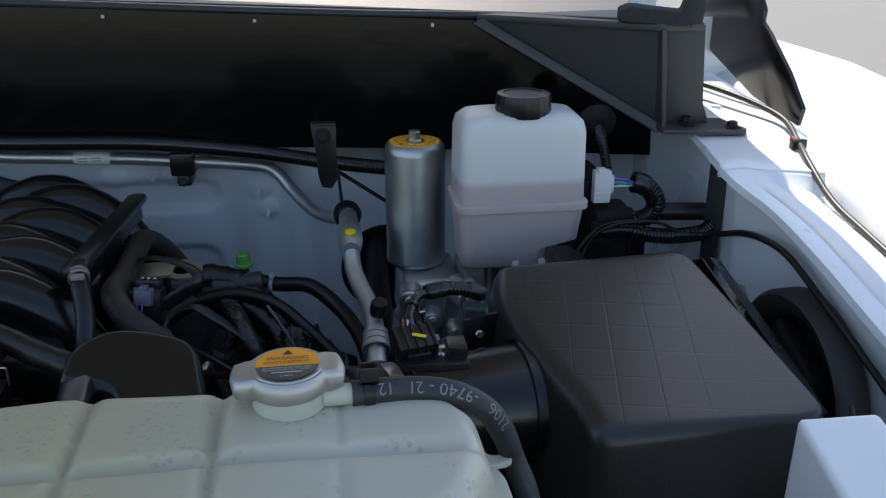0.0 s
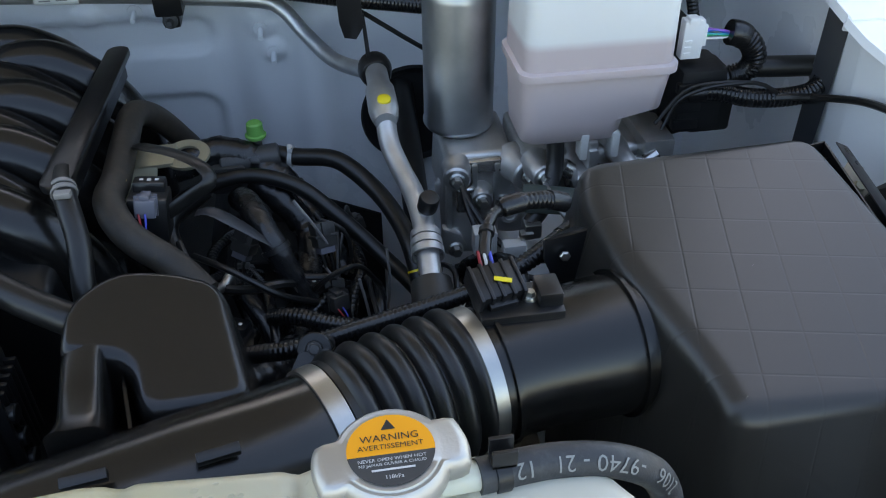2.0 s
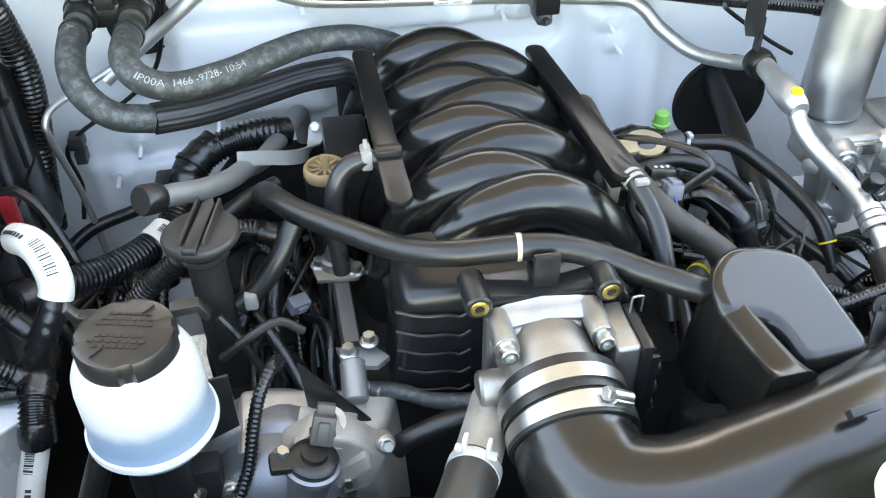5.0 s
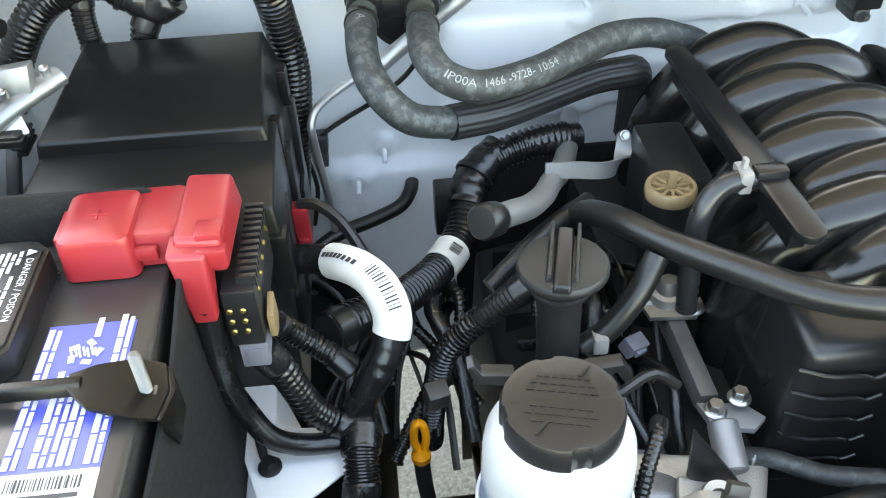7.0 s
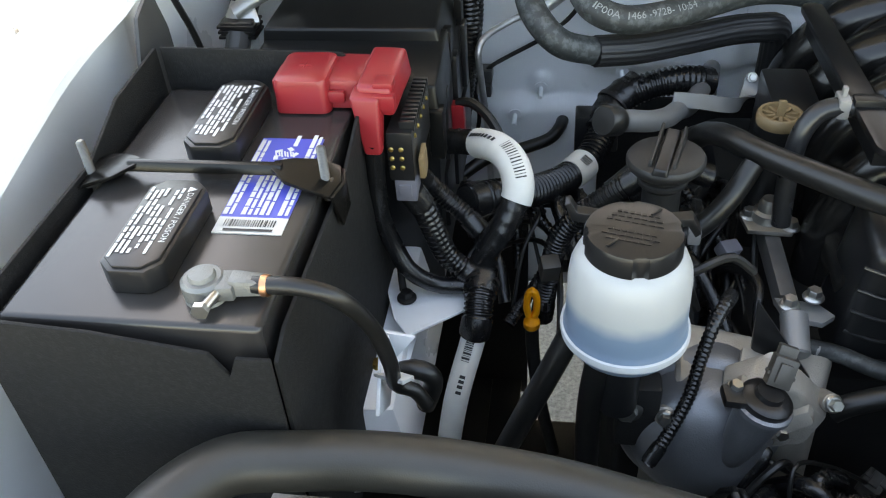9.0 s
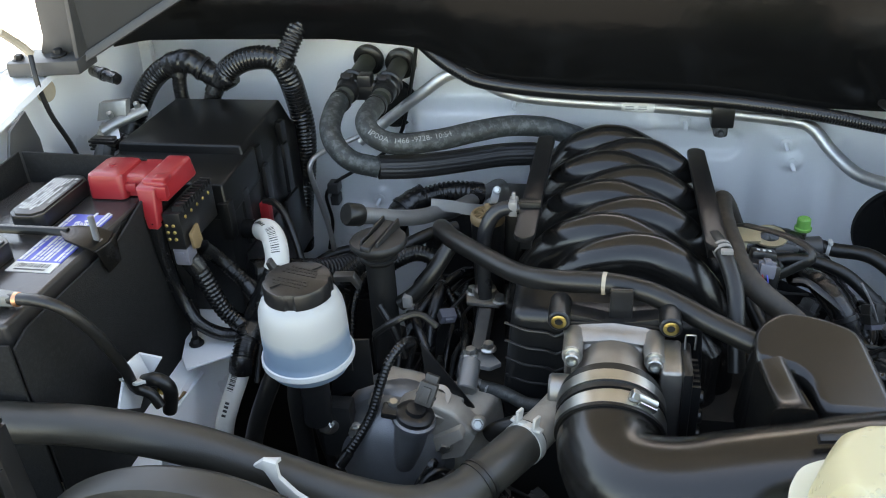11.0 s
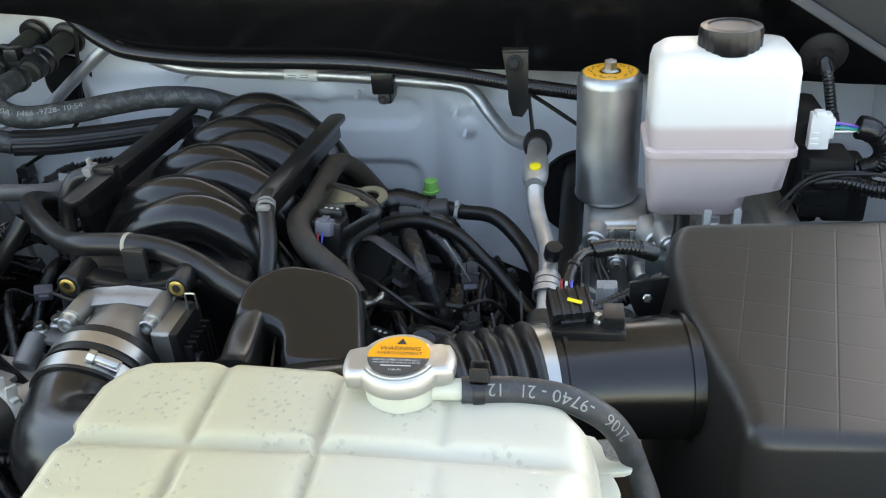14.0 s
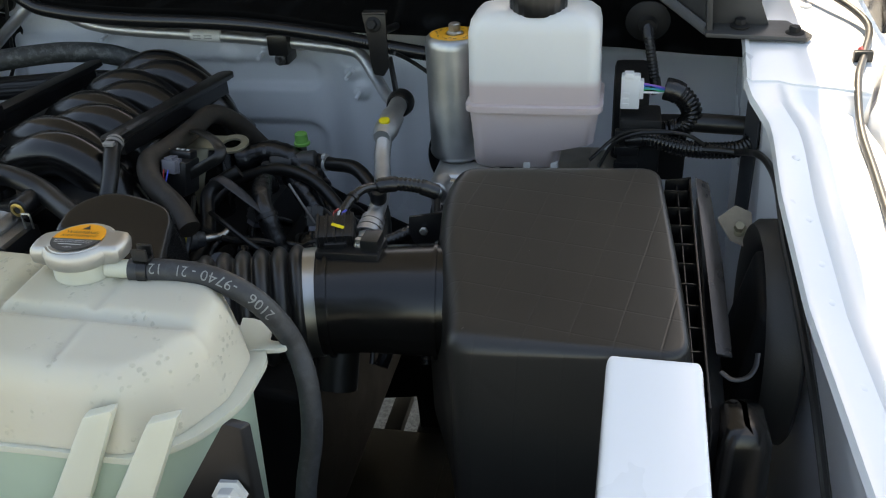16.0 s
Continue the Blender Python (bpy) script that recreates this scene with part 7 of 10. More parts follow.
def brake_unit():
    th = thing("brake_hydraulic_unit", (0.17, 0.93, 0.88), "cast aluminium brake hydraulic unit with bolted ports", "brake unit")
    b = B()
    hexa(b, [(0.076, 0.915, 0.975), (0.150, 0.910, 0.975), (0.152, 1.0, 0.975), (0.076, 1.0, 0.975), (0.079, 0.918, 1.034), (0.148, 0.914, 1.038), (0.150, 1.0, 1.040), (0.079, 1.0, 1.036)], 0.007, 3)
    part("pump_body", b, BRCAST, th)
    b = B()
    hexa(b, [(0.150, 0.885, 0.99), (0.287, 0.882, 0.985), (0.287, 0.985, 0.985), (0.150, 0.985, 0.985), (0.152, 0.89, 1.040), (0.285, 0.886, 1.050), (0.285, 0.985, 1.050), (0.152, 0.985, 1.046)], 0.008, 3)
    part("master_cylinder", b, BRCAST, th)
    for a, e, r in (((0.092, 0.922, 1.020), (0.088, 0.898, 1.018), 0.014), ((0.148, 0.925, 1.022), (0.158, 0.888, 1.022), 0.0165), ((0.165, 0.895, 1.035), (0.168, 0.862, 1.035), 0.013), ((0.208, 0.905, 1.035), (0.206, 0.852, 1.030), 0.012),
                    ((0.245, 0.905, 1.045), (0.250, 0.856, 1.040), 0.011), ((0.27, 0.93, 1.03), (0.292, 0.87, 1.03), 0.013), ((0.115, 0.918, 0.992), (0.114, 0.898, 0.990), 0.012), ((0.140, 0.915, 0.975), (0.144, 0.893, 0.972), 0.011)):
        b = B()
        d = (Vector(e) - Vector(a)).length
        lathe(b, a, Vector(e) - Vector(a), [(r * 1.15, 0), (r * 1.12, d * 0.4), (r, d * 0.5), (r, d - 0.002), (r * 0.88, d), (r * 0.6, d), (r * 0.55, d - 0.002)], 24)
        part("port", b, BRCAST, th, "machined round port")
    b = B()
    lathe(b, (0.106, 0.945, 0.992), (0.0, -0.35, -1), [(0.030, 0), (0.034, 0.006), (0.034, 0.014), (0.030, 0.018), (0.0295, 0.062), (0.026, 0.075), (0.014, 0.080)], 32)
    part("motor", b, BRCAST, th, "rounded cast motor housing")
    b = B()
    lathe(b, (0.150, 0.935, 0.992), (0.0, -0.45, -1), [(0.020, 0), (0.023, 0.006), (0.021, 0.012), (0.0205, 0.045), (0.016, 0.055)], 28)
    part("accumulator", b, BRCAST, th, "small cast cylinder")
    for x in (0.082, 0.108, 0.131):
        b = B()
        rbox(b, (x - 0.003, 0.906, 0.945), (x + 0.003, 0.918, 1.028), 0.002)
        part("rib", b, BRCAST, th)
    b = B()
    slab(b, [(0.074, 0.905, 0.955), (0.092, 0.897, 0.950), (0.100, 0.895, 0.935), (0.088, 0.893, 0.922), (0.072, 0.9, 0.928)], (0, 0.010, 0.002), 0.003)
    part("ear", b, BRCAST, th, "cast mounting ear")
    for q in ([(0.165, 0.858, 1.035), (0.166, 0.835, 1.034), (0.176, 0.815, 1.02), (0.20, 0.80, 0.99), (0.22, 0.80, 0.94)], [(0.206, 0.849, 1.03), (0.208, 0.83, 1.026), (0.22, 0.815, 1.01), (0.24, 0.81, 0.96)], [(0.25, 0.852, 1.04), (0.252, 0.835, 1.036), (0.262, 0.82, 1.02), (0.275, 0.815, 0.96)]):
        b = B()
        hose(b, q, 0.0026, 10, 0.006)
        part("brake_line", b, ZBRIGHT, th, "thin plated brake line")
    for p, d in (((0.088, 0.897, 1.018), (-0.1, -1, 0.2)), ((0.1585, 0.887, 1.022), (0.2, -1, 0.1)), ((0.206, 0.851, 1.03), (0, -1, 0.2)), ((0.25, 0.855, 1.04), (0, -1, 0.2)), ((0.168, 0.861, 1.035), (0, -1, 0.2)), ((0.114, 0.897, 0.99), (0, -1, 0.2)), ((0.086, 0.892, 0.937), (0, -1, 0.2))):
        b = B()
        bolt(b, p, d, 0.0055, 0.009, 1.5)
        part("union", b, STEEL, th, "steel pipe union")
    b = B()
    wave = [(0.188, 0.872, 1.040), (0.205, 0.868, 1.030), (0.222, 0.866, 1.034), (0.236, 0.866, 1.026), (0.250, 0.867, 1.040), (0.266, 0.868, 1.036), (0.282, 0.872, 1.044)]
    hose(b, wave, 0.0085, 16, 0.004)
    part("cast_rib", b, ZSHINE, th, "bright machined rib")
    b = B()
    lathe(b, (0.212, 0.884, 1.018), (0.05, -1, -0.05), [(0.018, -0.02), (0.019, 0.004), (0.015, 0.008), (0.015, 0.022), (0.011, 0.026), (0.006, 0.026)], 26)
    part("outlet_port", b, ZSHINE, th, "bright machined outlet port")
    b = B()
    hose(b, [(0.212, 0.860, 1.017), (0.215, 0.845, 1.012), (0.222, 0.832, 0.998), (0.224, 0.828, 0.97)], 0.0028, 10, 0.004)
    part("outlet_line", b, CLIPGREY, th, "pale plated brake line")
    b = B()
    slab(b, [(0.083, 0.912, 1.028), (0.143, 0.908, 1.031), (0.140, 0.905, 1.019), (0.086, 0.909, 1.017)], (0, 0.006, 0.002), 0.002)
    part("raised_pad", b, ZSHINE, th, "machined pad")
    b = B()
    rbox(b, (0.088, 0.899, 0.975), (0.108, 0.912, 1.006), 0.005, 3)
    part("raised_pad", b, ZSHINE, th, "machined pad")
    b = B()
    rbox(b, (0.205, 0.852, 1.045), (0.214, 0.872, 1.075), 0.002)
    rbox(b, (0.205, 0.848, 1.045), (0.214, 0.853, 1.068), 0.001)
    part("bracket", b, BRCAST, th)
    b = B()
    rbox(b, (0.268, 0.87, 0.97), (0.30, 0.95, 1.06), 0.004)
    part("valve_block", b, BRCAST, th)


brake_unit()
wire([(0.091, 0.888, 1.018), (0.098, 0.865, 1.005), (0.115, 0.84, 0.985), (0.14, 0.815, 0.975), (0.17, 0.80, 0.985), (0.19, 0.79, 1.0)], 0.0032, RUBBER, "thin black brake pipe by the brake unit")
wire([(0.091, 0.888, 1.018), (0.095, 0.86, 1.0), (0.11, 0.832, 0.975), (0.14, 0.80, 0.965), (0.17, 0.79, 0.97)], 0.0032, RUBBER, "thin black brake pipe by the brake unit")
line("fluid_hose", [(0.178, 0.872, 1.072), (0.176, 0.862, 1.045), (0.165, 0.845, 1.02), (0.148, 0.835, 1.002)], 0.0085, RUBBER, "short black fluid hose with a clip", "hose")
b = B()
rbox(b, (0.140, 0.822, 0.992), (0.157, 0.840, 1.008), 0.003)
rbox(b, (0.135, 0.818, 0.995), (0.148, 0.828, 1.002), 0.0015)
single("hose_clip", b, STEEL, "small bright spring hose clip", "hose clip")
b = B()
rbox(b, (0.090, 0.815, 0.985), (0.112, 0.832, 1.010), 0.002)
rbox(b, (0.096, 0.808, 0.990), (0.108, 0.818, 1.014), 0.002)
rbox(b, (0.118, 0.812, 0.978), (0.140, 0.826, 0.994), 0.002)
single("wiring_plug", b, PLUG, "white nylon wiring plug by the brake unit", "wiring plug")

b = B()
hexa(b, [(0.140, 0.832, 1.016), (0.198, 0.828, 1.008), (0.200, 0.845, 1.010), (0.142, 0.848, 1.018), (0.139, 0.832, 1.040), (0.198, 0.828, 1.030), (0.200, 0.845, 1.032), (0.141, 0.848, 1.042)], 0.004, 3)
single("relay_box", b, material("grey_green_plastic", (0.060, 0.075, 0.066), 0.45, vary=0.15, bump=0.1), "grey-green plastic relay below the brake unit", "relay")
b = B()
rbox(b, (0.17, 0.80, 0.70), (0.32, 1.12, 0.84), 0.012, 3)
single("chassis_rail", b, WHITE, "white painted chassis rail below the brake unit", "chassis rail")
th = thing("hose_connector", (-0.155, 0.744, 1.01), "black quick connector with a yellow mark and steel pipe", "connector")
b = B()
lathe(b, (-0.171, 0.728, 1.029), (0.7, 0.6, -0.12), [(0.0085, 0), (0.0105, 0.001), (0.0105, 0.010), (0.0118, 0.011), (0.0118, 0.024), (0.0098, 0.026), (0.0085, 0.034)], 24)
part("body", b, TUBEGREY, th)
b = B()
lathe(b, (-0.163, 0.735, 1.0276), (0.7, 0.6, -0.12), [(0.0108, 0), (0.0124, 0.0002), (0.0124, 0.004), (0.0108, 0.0042)], 24)
part("mark_band", b, YELLOW, th, "yellow paint band")
b = B()
hose(b, [(-0.150, 0.748, 1.024), (-0.143, 0.758, 1.021), (-0.135, 0.770, 1.018), (-0.131, 0.780, 1.019), (-0.131, 0.788, 1.010), (-0.134, 0.795, 0.99)], 0.0042, 14, 0.003)
part("pipe", b, STEEL, th, "bent steel pipe")
b = B()
HX = [(-0.090, 0.972, 1.024), (-0.066, 0.966, 1.021), (-0.028, 0.948, 1.024), (0.004, 0.918, 1.008), (0.024, 0.878, 0.995), (0.034, 0.838, 0.982), (0.040, 0.80, 0.945)]
band(b, HX, 0.0094, 0.224, 0.0016, 0.0004, 20)
single("hose_mark", b, YELLOW, "yellow paint ring round the vacuum hose", "paint mark")


WHITENYLON = material("bright_white_nylon", (0.78, 0.78, 0.77), 0.4, vary=0.05, bump=0.03)


def abs_connector():
    th = thing("control_module", (0.315, 0.95, 1.02), "black brake control module with a white plug", "control module")
    b = B()
    rbox(b, (0.292, 0.925, 1.03), (0.332, 1.02, 1.150), 0.008)
    rbox(b, (0.300, 0.88, 1.06), (0.345, 0.93, 1.125), 0.004)
    rbox(b, (0.33, 0.91, 1.04), (0.375, 0.97, 1.10), 0.005)
    part("housing", b, DARK, th)
    for k in range(3):
        b = B()
        rbox(b, (0.296, 0.876, 1.066 + 0.019 * k), (0.322, 0.884, 1.076 + 0.019 * k), 0.0015)
        part("latch", b, BLACK, th)
    b = B()
    rbox(b, (0.300, 0.893, 1.132), (0.320, 0.905, 1.170), 0.0015)
    rbox(b, (0.318, 0.895, 1.143), (0.324, 0.904, 1.164), 0.001)
    rbox(b, (0.303, 0.891, 1.167), (0.313, 0.902, 1.173), 0.001)
    for k in range(3):
        rbox(b, (0.302, 0.8922, 1.136 + 0.006 * k), (0.309, 0.8935, 1.139 + 0.006 * k), 0.0003)
    plug = part("plug", b, WHITENYLON, th, "white nylon plug")
    for k, c in enumerate(("violet", "blue", "teal", "green", "white")):
        m = WIRES[c]
        b = B()
        hose(b, [(0.322, 0.898, 1.160 - 0.0025 * k), (0.332, 0.892, 1.160 - 0.0020 * k + 0.002 * (k % 2)), (0.342, 0.895, 1.157 - 0.0015 * k), (0.352, 0.897, 1.153)], 0.0012, 6, 0.004)
        part("lead", b, m, plug, c + " wire")


WIRES = {n: material(n + "_wire", c, 0.4, vary=0.05, bump=0) for n, c in (("violet", (0.28, 0.12, 0.5)), ("blue", (0.05, 0.15, 0.6)), ("teal", (0.02, 0.35, 0.42)), ("green", (0.02, 0.4, 0.16)), ("white", (0.8, 0.8, 0.8)))}
abs_connector()
loom([(0.346, 0.897, 1.155), (0.358, 0.896, 1.152), (0.370, 0.895, 1.142), (0.376, 0.894, 1.128), (0.370, 0.895, 1.114), (0.352, 0.90, 1.105), (0.335, 0.91, 1.09)], 0.0115)
loom([(0.31, 0.885, 1.100), (0.335, 0.878, 1.104), (0.365, 0.872, 1.098), (0.395, 0.868, 1.097), (0.425, 0.868, 1.100), (0.440, 0.875, 1.108), (0.438, 0.885, 1.118)], 0.0095)
line("hose_stub", [(0.368, 0.897, 1.118), (0.40, 0.892, 1.118), (0.432, 0.888, 1.118), (0.448, 0.887, 1.116)], 0.0105, RUBBER, "smooth black rubber tube through the inner wing", "hose")
wire([(0.27, 0.86, 1.085), (0.30, 0.872, 1.11), (0.33, 0.868, 1.118), (0.37, 0.866, 1.115), (0.39, 0.864, 1.105)], 0.002)
wire([(0.28, 0.865, 1.075), (0.295, 0.872, 1.10), (0.32, 0.866, 1.115), (0.355, 0.864, 1.118)], 0.002)
wire([(0.375, 0.868, 1.098), (0.403, 0.859, 1.1015), (0.422, 0.856, 1.101), (0.431, 0.825, 1.114), (0.432, 0.789, 1.128), (0.436, 0.755, 1.134), (0.438, 0.709, 1.134), (0.437, 0.642, 1.118), (0.441, 0.582, 1.096), (0.445, 0.504, 1.064), (0.452, 0.426, 1.006)], 0.0036, RUBBER, "black cable along the inner wing")
b = B()
lathe(b, (0.326, 0.985, 1.205), (0.0, -1, -0.25), [(0.024, 0), (0.025, 0.004), (0.021, 0.007), (0.011, 0.009), (0.009, 0.016)], 28)
single("grommet", b, DARK, "black rubber grommet in the cowl", "grommet")
loom([(0.326, 0.975, 1.203), (0.329, 0.962, 1.185), (0.334, 0.957, 1.16), (0.34, 0.95, 1.13)], 0.006)
b = B()
hexa(b, [(0.4300, 0.880, 1.000), (0.4400, 0.862, 1.000), (0.4430, 0.866, 1.000), (0.4330, 0.884, 1.000), (0.4290, 0.878, 1.180), (0.4400, 0.855, 1.180), (0.4430, 0.859, 1.180), (0.4320, 0.882, 1.180)], 0.001)
single("seal_plate", b, SEALGREY, "satin dark grey sealing strip on the inner wing", "plate")


def snorkel():
    th = thing("intake_snorkel", (0.44, 0.64, 0.92), "dark grey plastic air snorkel against the wing", "air snorkel")
    b = B()
    lathe(b, (0.452, 0.662, 1.012), (-1, 0, 0), [(0.098, 0), (0.101, 0.003), (0.100, 0.024), (0.095, 0.030), (0.088, 0.028), (0.075, 0.017), (0.070, 0.004)], 48)
    part("ring", b, GREY_D, th)
    b = B()
    hexa(b, [(0.402, 0.600, 0.95), (0.448, 0.595, 0.95), (0.448, 0.72, 0.95), (0.402, 0.715, 0.95), (0.424, 0.625, 1.050), (0.446, 0.620, 1.050), (0.446, 0.700, 1.078), (0.424, 0.695, 1.078)], 0.008, 3)
    part("web", b, DARK, th)
    b = B()
    slab(b, [(0.397, 0.752, 1.074), (0.410, 0.745, 1.056), (0.424, 0.744, 1.050), (0.432, 0.752, 1.056), (0.430, 0.766, 1.074), (0.415, 0.770, 1.079)], (0, 0.001, 0.003), 0.0008)
    part("bracket", b, BANDCREAM, th, "cream painted bracket")
    b = B()
    bolt(b, (0.418, 0.754, 1.064), (0, -0.6, 0.8), 0.0052, 0.007, 1.5)
    part("bolt", b, OLIVE, th, "yellow plated bolt")


GREY_D = material("brown_grey_plastic", (0.030, 0.028, 0.025), 0.5, vary=0.15, scale=20, bump=0.15)
snorkel()


def front_beam():
    """White painted end of the front panel beside the air box."""
    b = B()
    hexa(b, [(0.300, 0.05, 0.90), (0.372, 0.05, 0.90), (0.366, 0.438, 0.95), (0.294, 0.438, 0.95), (0.290, 0.02, 1.020), (0.366, 0.02, 1.024), (0.358, 0.4435, 1.135), (0.2985, 0.4435, 1.136)], 0.006, 4)
    single("front_panel_beam", b, WHITE, "white painted front panel beam beside the air box", "car panel")


front_beam()
WCABLE = [(0.436, 1.136, 1.222), (0.485, 1.093, 1.230), (0.522, 1.026, 1.224), (0.549, 0.953, 1.211), (0.534, 0.882, 1.199), (0.520, 0.833, 1.190), (0.512, 0.766, 1.168), (0.510, 0.696, 1.156), (0.508, 0.593, 1.140), (0.512, 0.500, 1.118), (0.52, 0.40, 1.098), (0.53, 0.30, 1.08)]
line("release_cable", WCABLE, 0.0036, GREY, "grey sheathed release cable along the wing top", "cable", seg=10)
for y in (0.88, 0.53):
    p = next(q for q in spline(WCABLE, 0.004) if q.y <= y)
    th = thing("cable_clip", p - Vector((0, 0, 0.006)), "black cable clip with a red mark on the wing", "cable clip", "wing cable clips")
    b = B()
    rbox(b, p - Vector((0.010, 0.004, 0.006)), p + Vector((0.008, 0.004, 0.005)), 0.0015)
    part("clip", b, BLACK, th)
    b = B()
    rod(b, p + Vector((0, 0.004, 0)), p + Vector((0.001, 0.016, 0.001)), 0.0042, 10)
    part("red_tape", b, RED, th, "red tape mark")


def wing_details():
    b = B()
    lathe(b, wing_point(1, 0.057, 0.920) + Vector((0, 0, 0.003)), (0.05, -0.15, 1), [(0.0080, 0), (0.0080, 0.0010)], 22)
    single("wing_hole", b, INK, "round dark drain hole in the white wing", "hole", kind="structure")
    for dx, y in ((0.075, 1.03),):
        b = B()
        bolt(b, wing_point(1, dx, y) + Vector((0, 0, 0.003)), (0, 0, 1), 0.0075, 0.008, 1.5)
        single("wing_bolt", b, WHITE, "white painted bolt on the wing top", "bolt", "wing bolts")
    for y in (0.70, 0.62, 0.575, 0.54, 0.46):
        b = B()
        lathe(b, wing_point(1, 0.016, y), (0, -0.2, 1), [(0.004, 0), (0.004, 0.0010), (0.0025, 0.0018)], 14)
        single("spot_weld", b, WHITE, "round spot weld dimple on the white flange", "spot weld", "spot welds")
    b = B()
    slab(b, [(0.56, 0.928, 1.226), (0.56, 0.934, 1.204), (0.562, 1.053, 1.215), (0.566, 1.20, 1.25), (0.568, 1.32, 1.30), (0.568, 1.32, 1.46), (0.566, 1.12, 1.42), (0.564, 1.075, 1.345), (0.563, 1.055, 1.326), (0.562, 1.055, 1.312), (0.561, 1.03, 1.300), (0.56, 0.97, 1.262)], (0.006, 0, 0), 0.002)
    single("wing_trim", b, SATIN, "curved satin black trim beside the windscreen", "trim", kind="structure")
    line("bonnet_stay", [(0.502, 1.17, 1.245), (0.512, 1.17, 1.285), (0.528, 1.17, 1.335), (0.56, 1.17, 1.43)], 0.0035, STEEL, "thin steel bonnet stay rod", "stay", seg=10)
    th = thing("door_mirror", (0.58, 1.80, 1.40), "grey plastic door mirror on its arm", "mirror")
    b = B()
    rbox(b, (0.93, 1.75, 1.42), (1.16, 1.86, 1.60), 0.04, 4)
    part("shell", b, GREY, th)
    b = B()
    hexa(b, [(0.40, 1.78, 1.28), (0.96, 1.78, 1.42), (0.96, 1.84, 1.42), (0.40, 1.84, 1.28), (0.40, 1.78, 1.33), (0.96, 1.78, 1.46), (0.96, 1.84, 1.46), (0.40, 1.84, 1.33)], 0.008)
    part("arm", b, GREY, th)


wing_details()


# ---- passenger side of the engine bay ----
HOSE_A = [(-0.735, 1.093, 1.165), (-0.737, 1.064, 1.163), (-0.734, 1.022, 1.150), (-0.720, 0.996, 1.134), (-0.697, 0.990, 1.114), (-0.663, 1.000, 1.101), (-0.617, 1.022, 1.094), (-0.565, 1.060, 1.086), (-0.510, 1.094, 1.082), (-0.474, 1.106, 1.080), (-0.455, 1.118, 1.073), (-0.450, 1.128, 1.046), (-0.450, 1.130, 0.991)]
HOSE_B = [(-0.679, 1.080, 1.163), (-0.681, 1.047, 1.164), (-0.679, 1.014, 1.161), (-0.664, 0.996, 1.149), (-0.632, 0.996, 1.138), (-0.580, 1.019, 1.136), (-0.535, 1.053, 1.135), (-0.493, 1.086, 1.131), (-0.448, 1.108, 1.122), (-0.417, 1.118, 1.110), (-0.388, 1.122, 1.096), (-0.356, 1.113, 1.066)]


def heater_hoses():
    for pts, cut, name in ((HOSE_A, 0.11, "a"), (HOSE_B, 0, "b")):
        th = thing("coolant_hose", pts[4], "weathered black rubber coolant hose to the heater", "hose", "heater hoses")
        b = B()
        hose(b, pts if not cut else pts[:6], 0.0148, 20, 0.005)
        part("tube", b, DUSTY, th)
        if cut:
            b = B()
            hose(b, pts[5:], 0.0168, 64, 0.005, flute=(16, 0.055))
            part("sleeve", b, SLEEVE, th, "black ribbed protective sleeve")
            b = B()
            write_round(b, "A", 0.012, pts, 0.0148, 0.022, (0.0, -0.7, 0.6))
            part("print", b, HOSEPRINT, th, "pale printed letter")
        else:
            b = B()
            write_round(b, "IP00A  1466 -9728- 10:54", 0.0105, pts, 0.0148, 0.145, (0.0, -0.75, 0.6))
            part("print", b, HOSEPRINT, th, "pale printed part number")
    th = thing("heater_pipes", (-0.70, 1.15, 1.15), "black heater pipe stubs with a joining block", "pipe")
    for x0, z0, x1, z1, x2, z2 in ((-0.722, 1.190, -0.730, 1.174, -0.735, 1.165), (-0.672, 1.184, -0.676, 1.172, -0.679, 1.164)):
        f, c, e = Vector((x0, 1.207, z0)), Vector((x1, 1.128, z1)), Vector((x2, 1.096, z2))
        b = B()
        lathe(b, f, c - f, [(0.0235, 0), (0.0245, 0.003), (0.0240, 0.009), (0.021, 0.011), (0.0170, 0.012), (0.0165, 0.013)], 32)
        part("flange", b, RUBBER, th, "black round rubber flange")
        b = B()
        hose(b, [f, f.lerp(c, 0.5), c, e], 0.0142, 22, 0.004)
        part("stub", b, PIPE_OLIVE, th, "dull olive-black pipe stub")
        b = B()
        lathe(b, c + (f - c).normalized() * 0.012, c - f, [(0.0165, 0), (0.0205, 0.001), (0.0208, 0.006), (0.0180, 0.008), (0.0180, 0.012), (0.0200, 0.014), (0.0200, 0.022), (0.0178, 0.024), (0.0172, 0.036), (0.0165, 0.038)], 28)
        col = part("collar", b, BLACK, th, "black quick connector")
        b = B()
        m = plane_at(c + Vector((0, -0.012, 0.016)), (1, 0, 0), (0, -0.6, 0.8))
        rbox(b, (-0.010, -0.009, -0.002), (0.010, 0.009, 0.006), 0.002, m=m)
        rbox(b, (-0.006, -0.016, 0.001), (0.006, 0.010, 0.0095), 0.0015, m=m)
        part("latch", b, BLACK, col)
    b = B()
    rbox(b, (-0.728, 1.110, 1.156), (-0.680, 1.130, 1.182), 0.004)
    part("joining_block", b, BLACK, th)
    b = B()
    rbox(b, (-0.714, 1.104, 1.178), (-0.694, 1.126, 1.196), 0.003)
    part("block_clip", b, BLACK, th)
    for pts in (HOSE_A, HOSE_B):
        b = B()
        band(b, pts, 0.0150, 0.006, 0.006, 0.0014, 26)
        part("clamp_band", b, RUBBER, th)


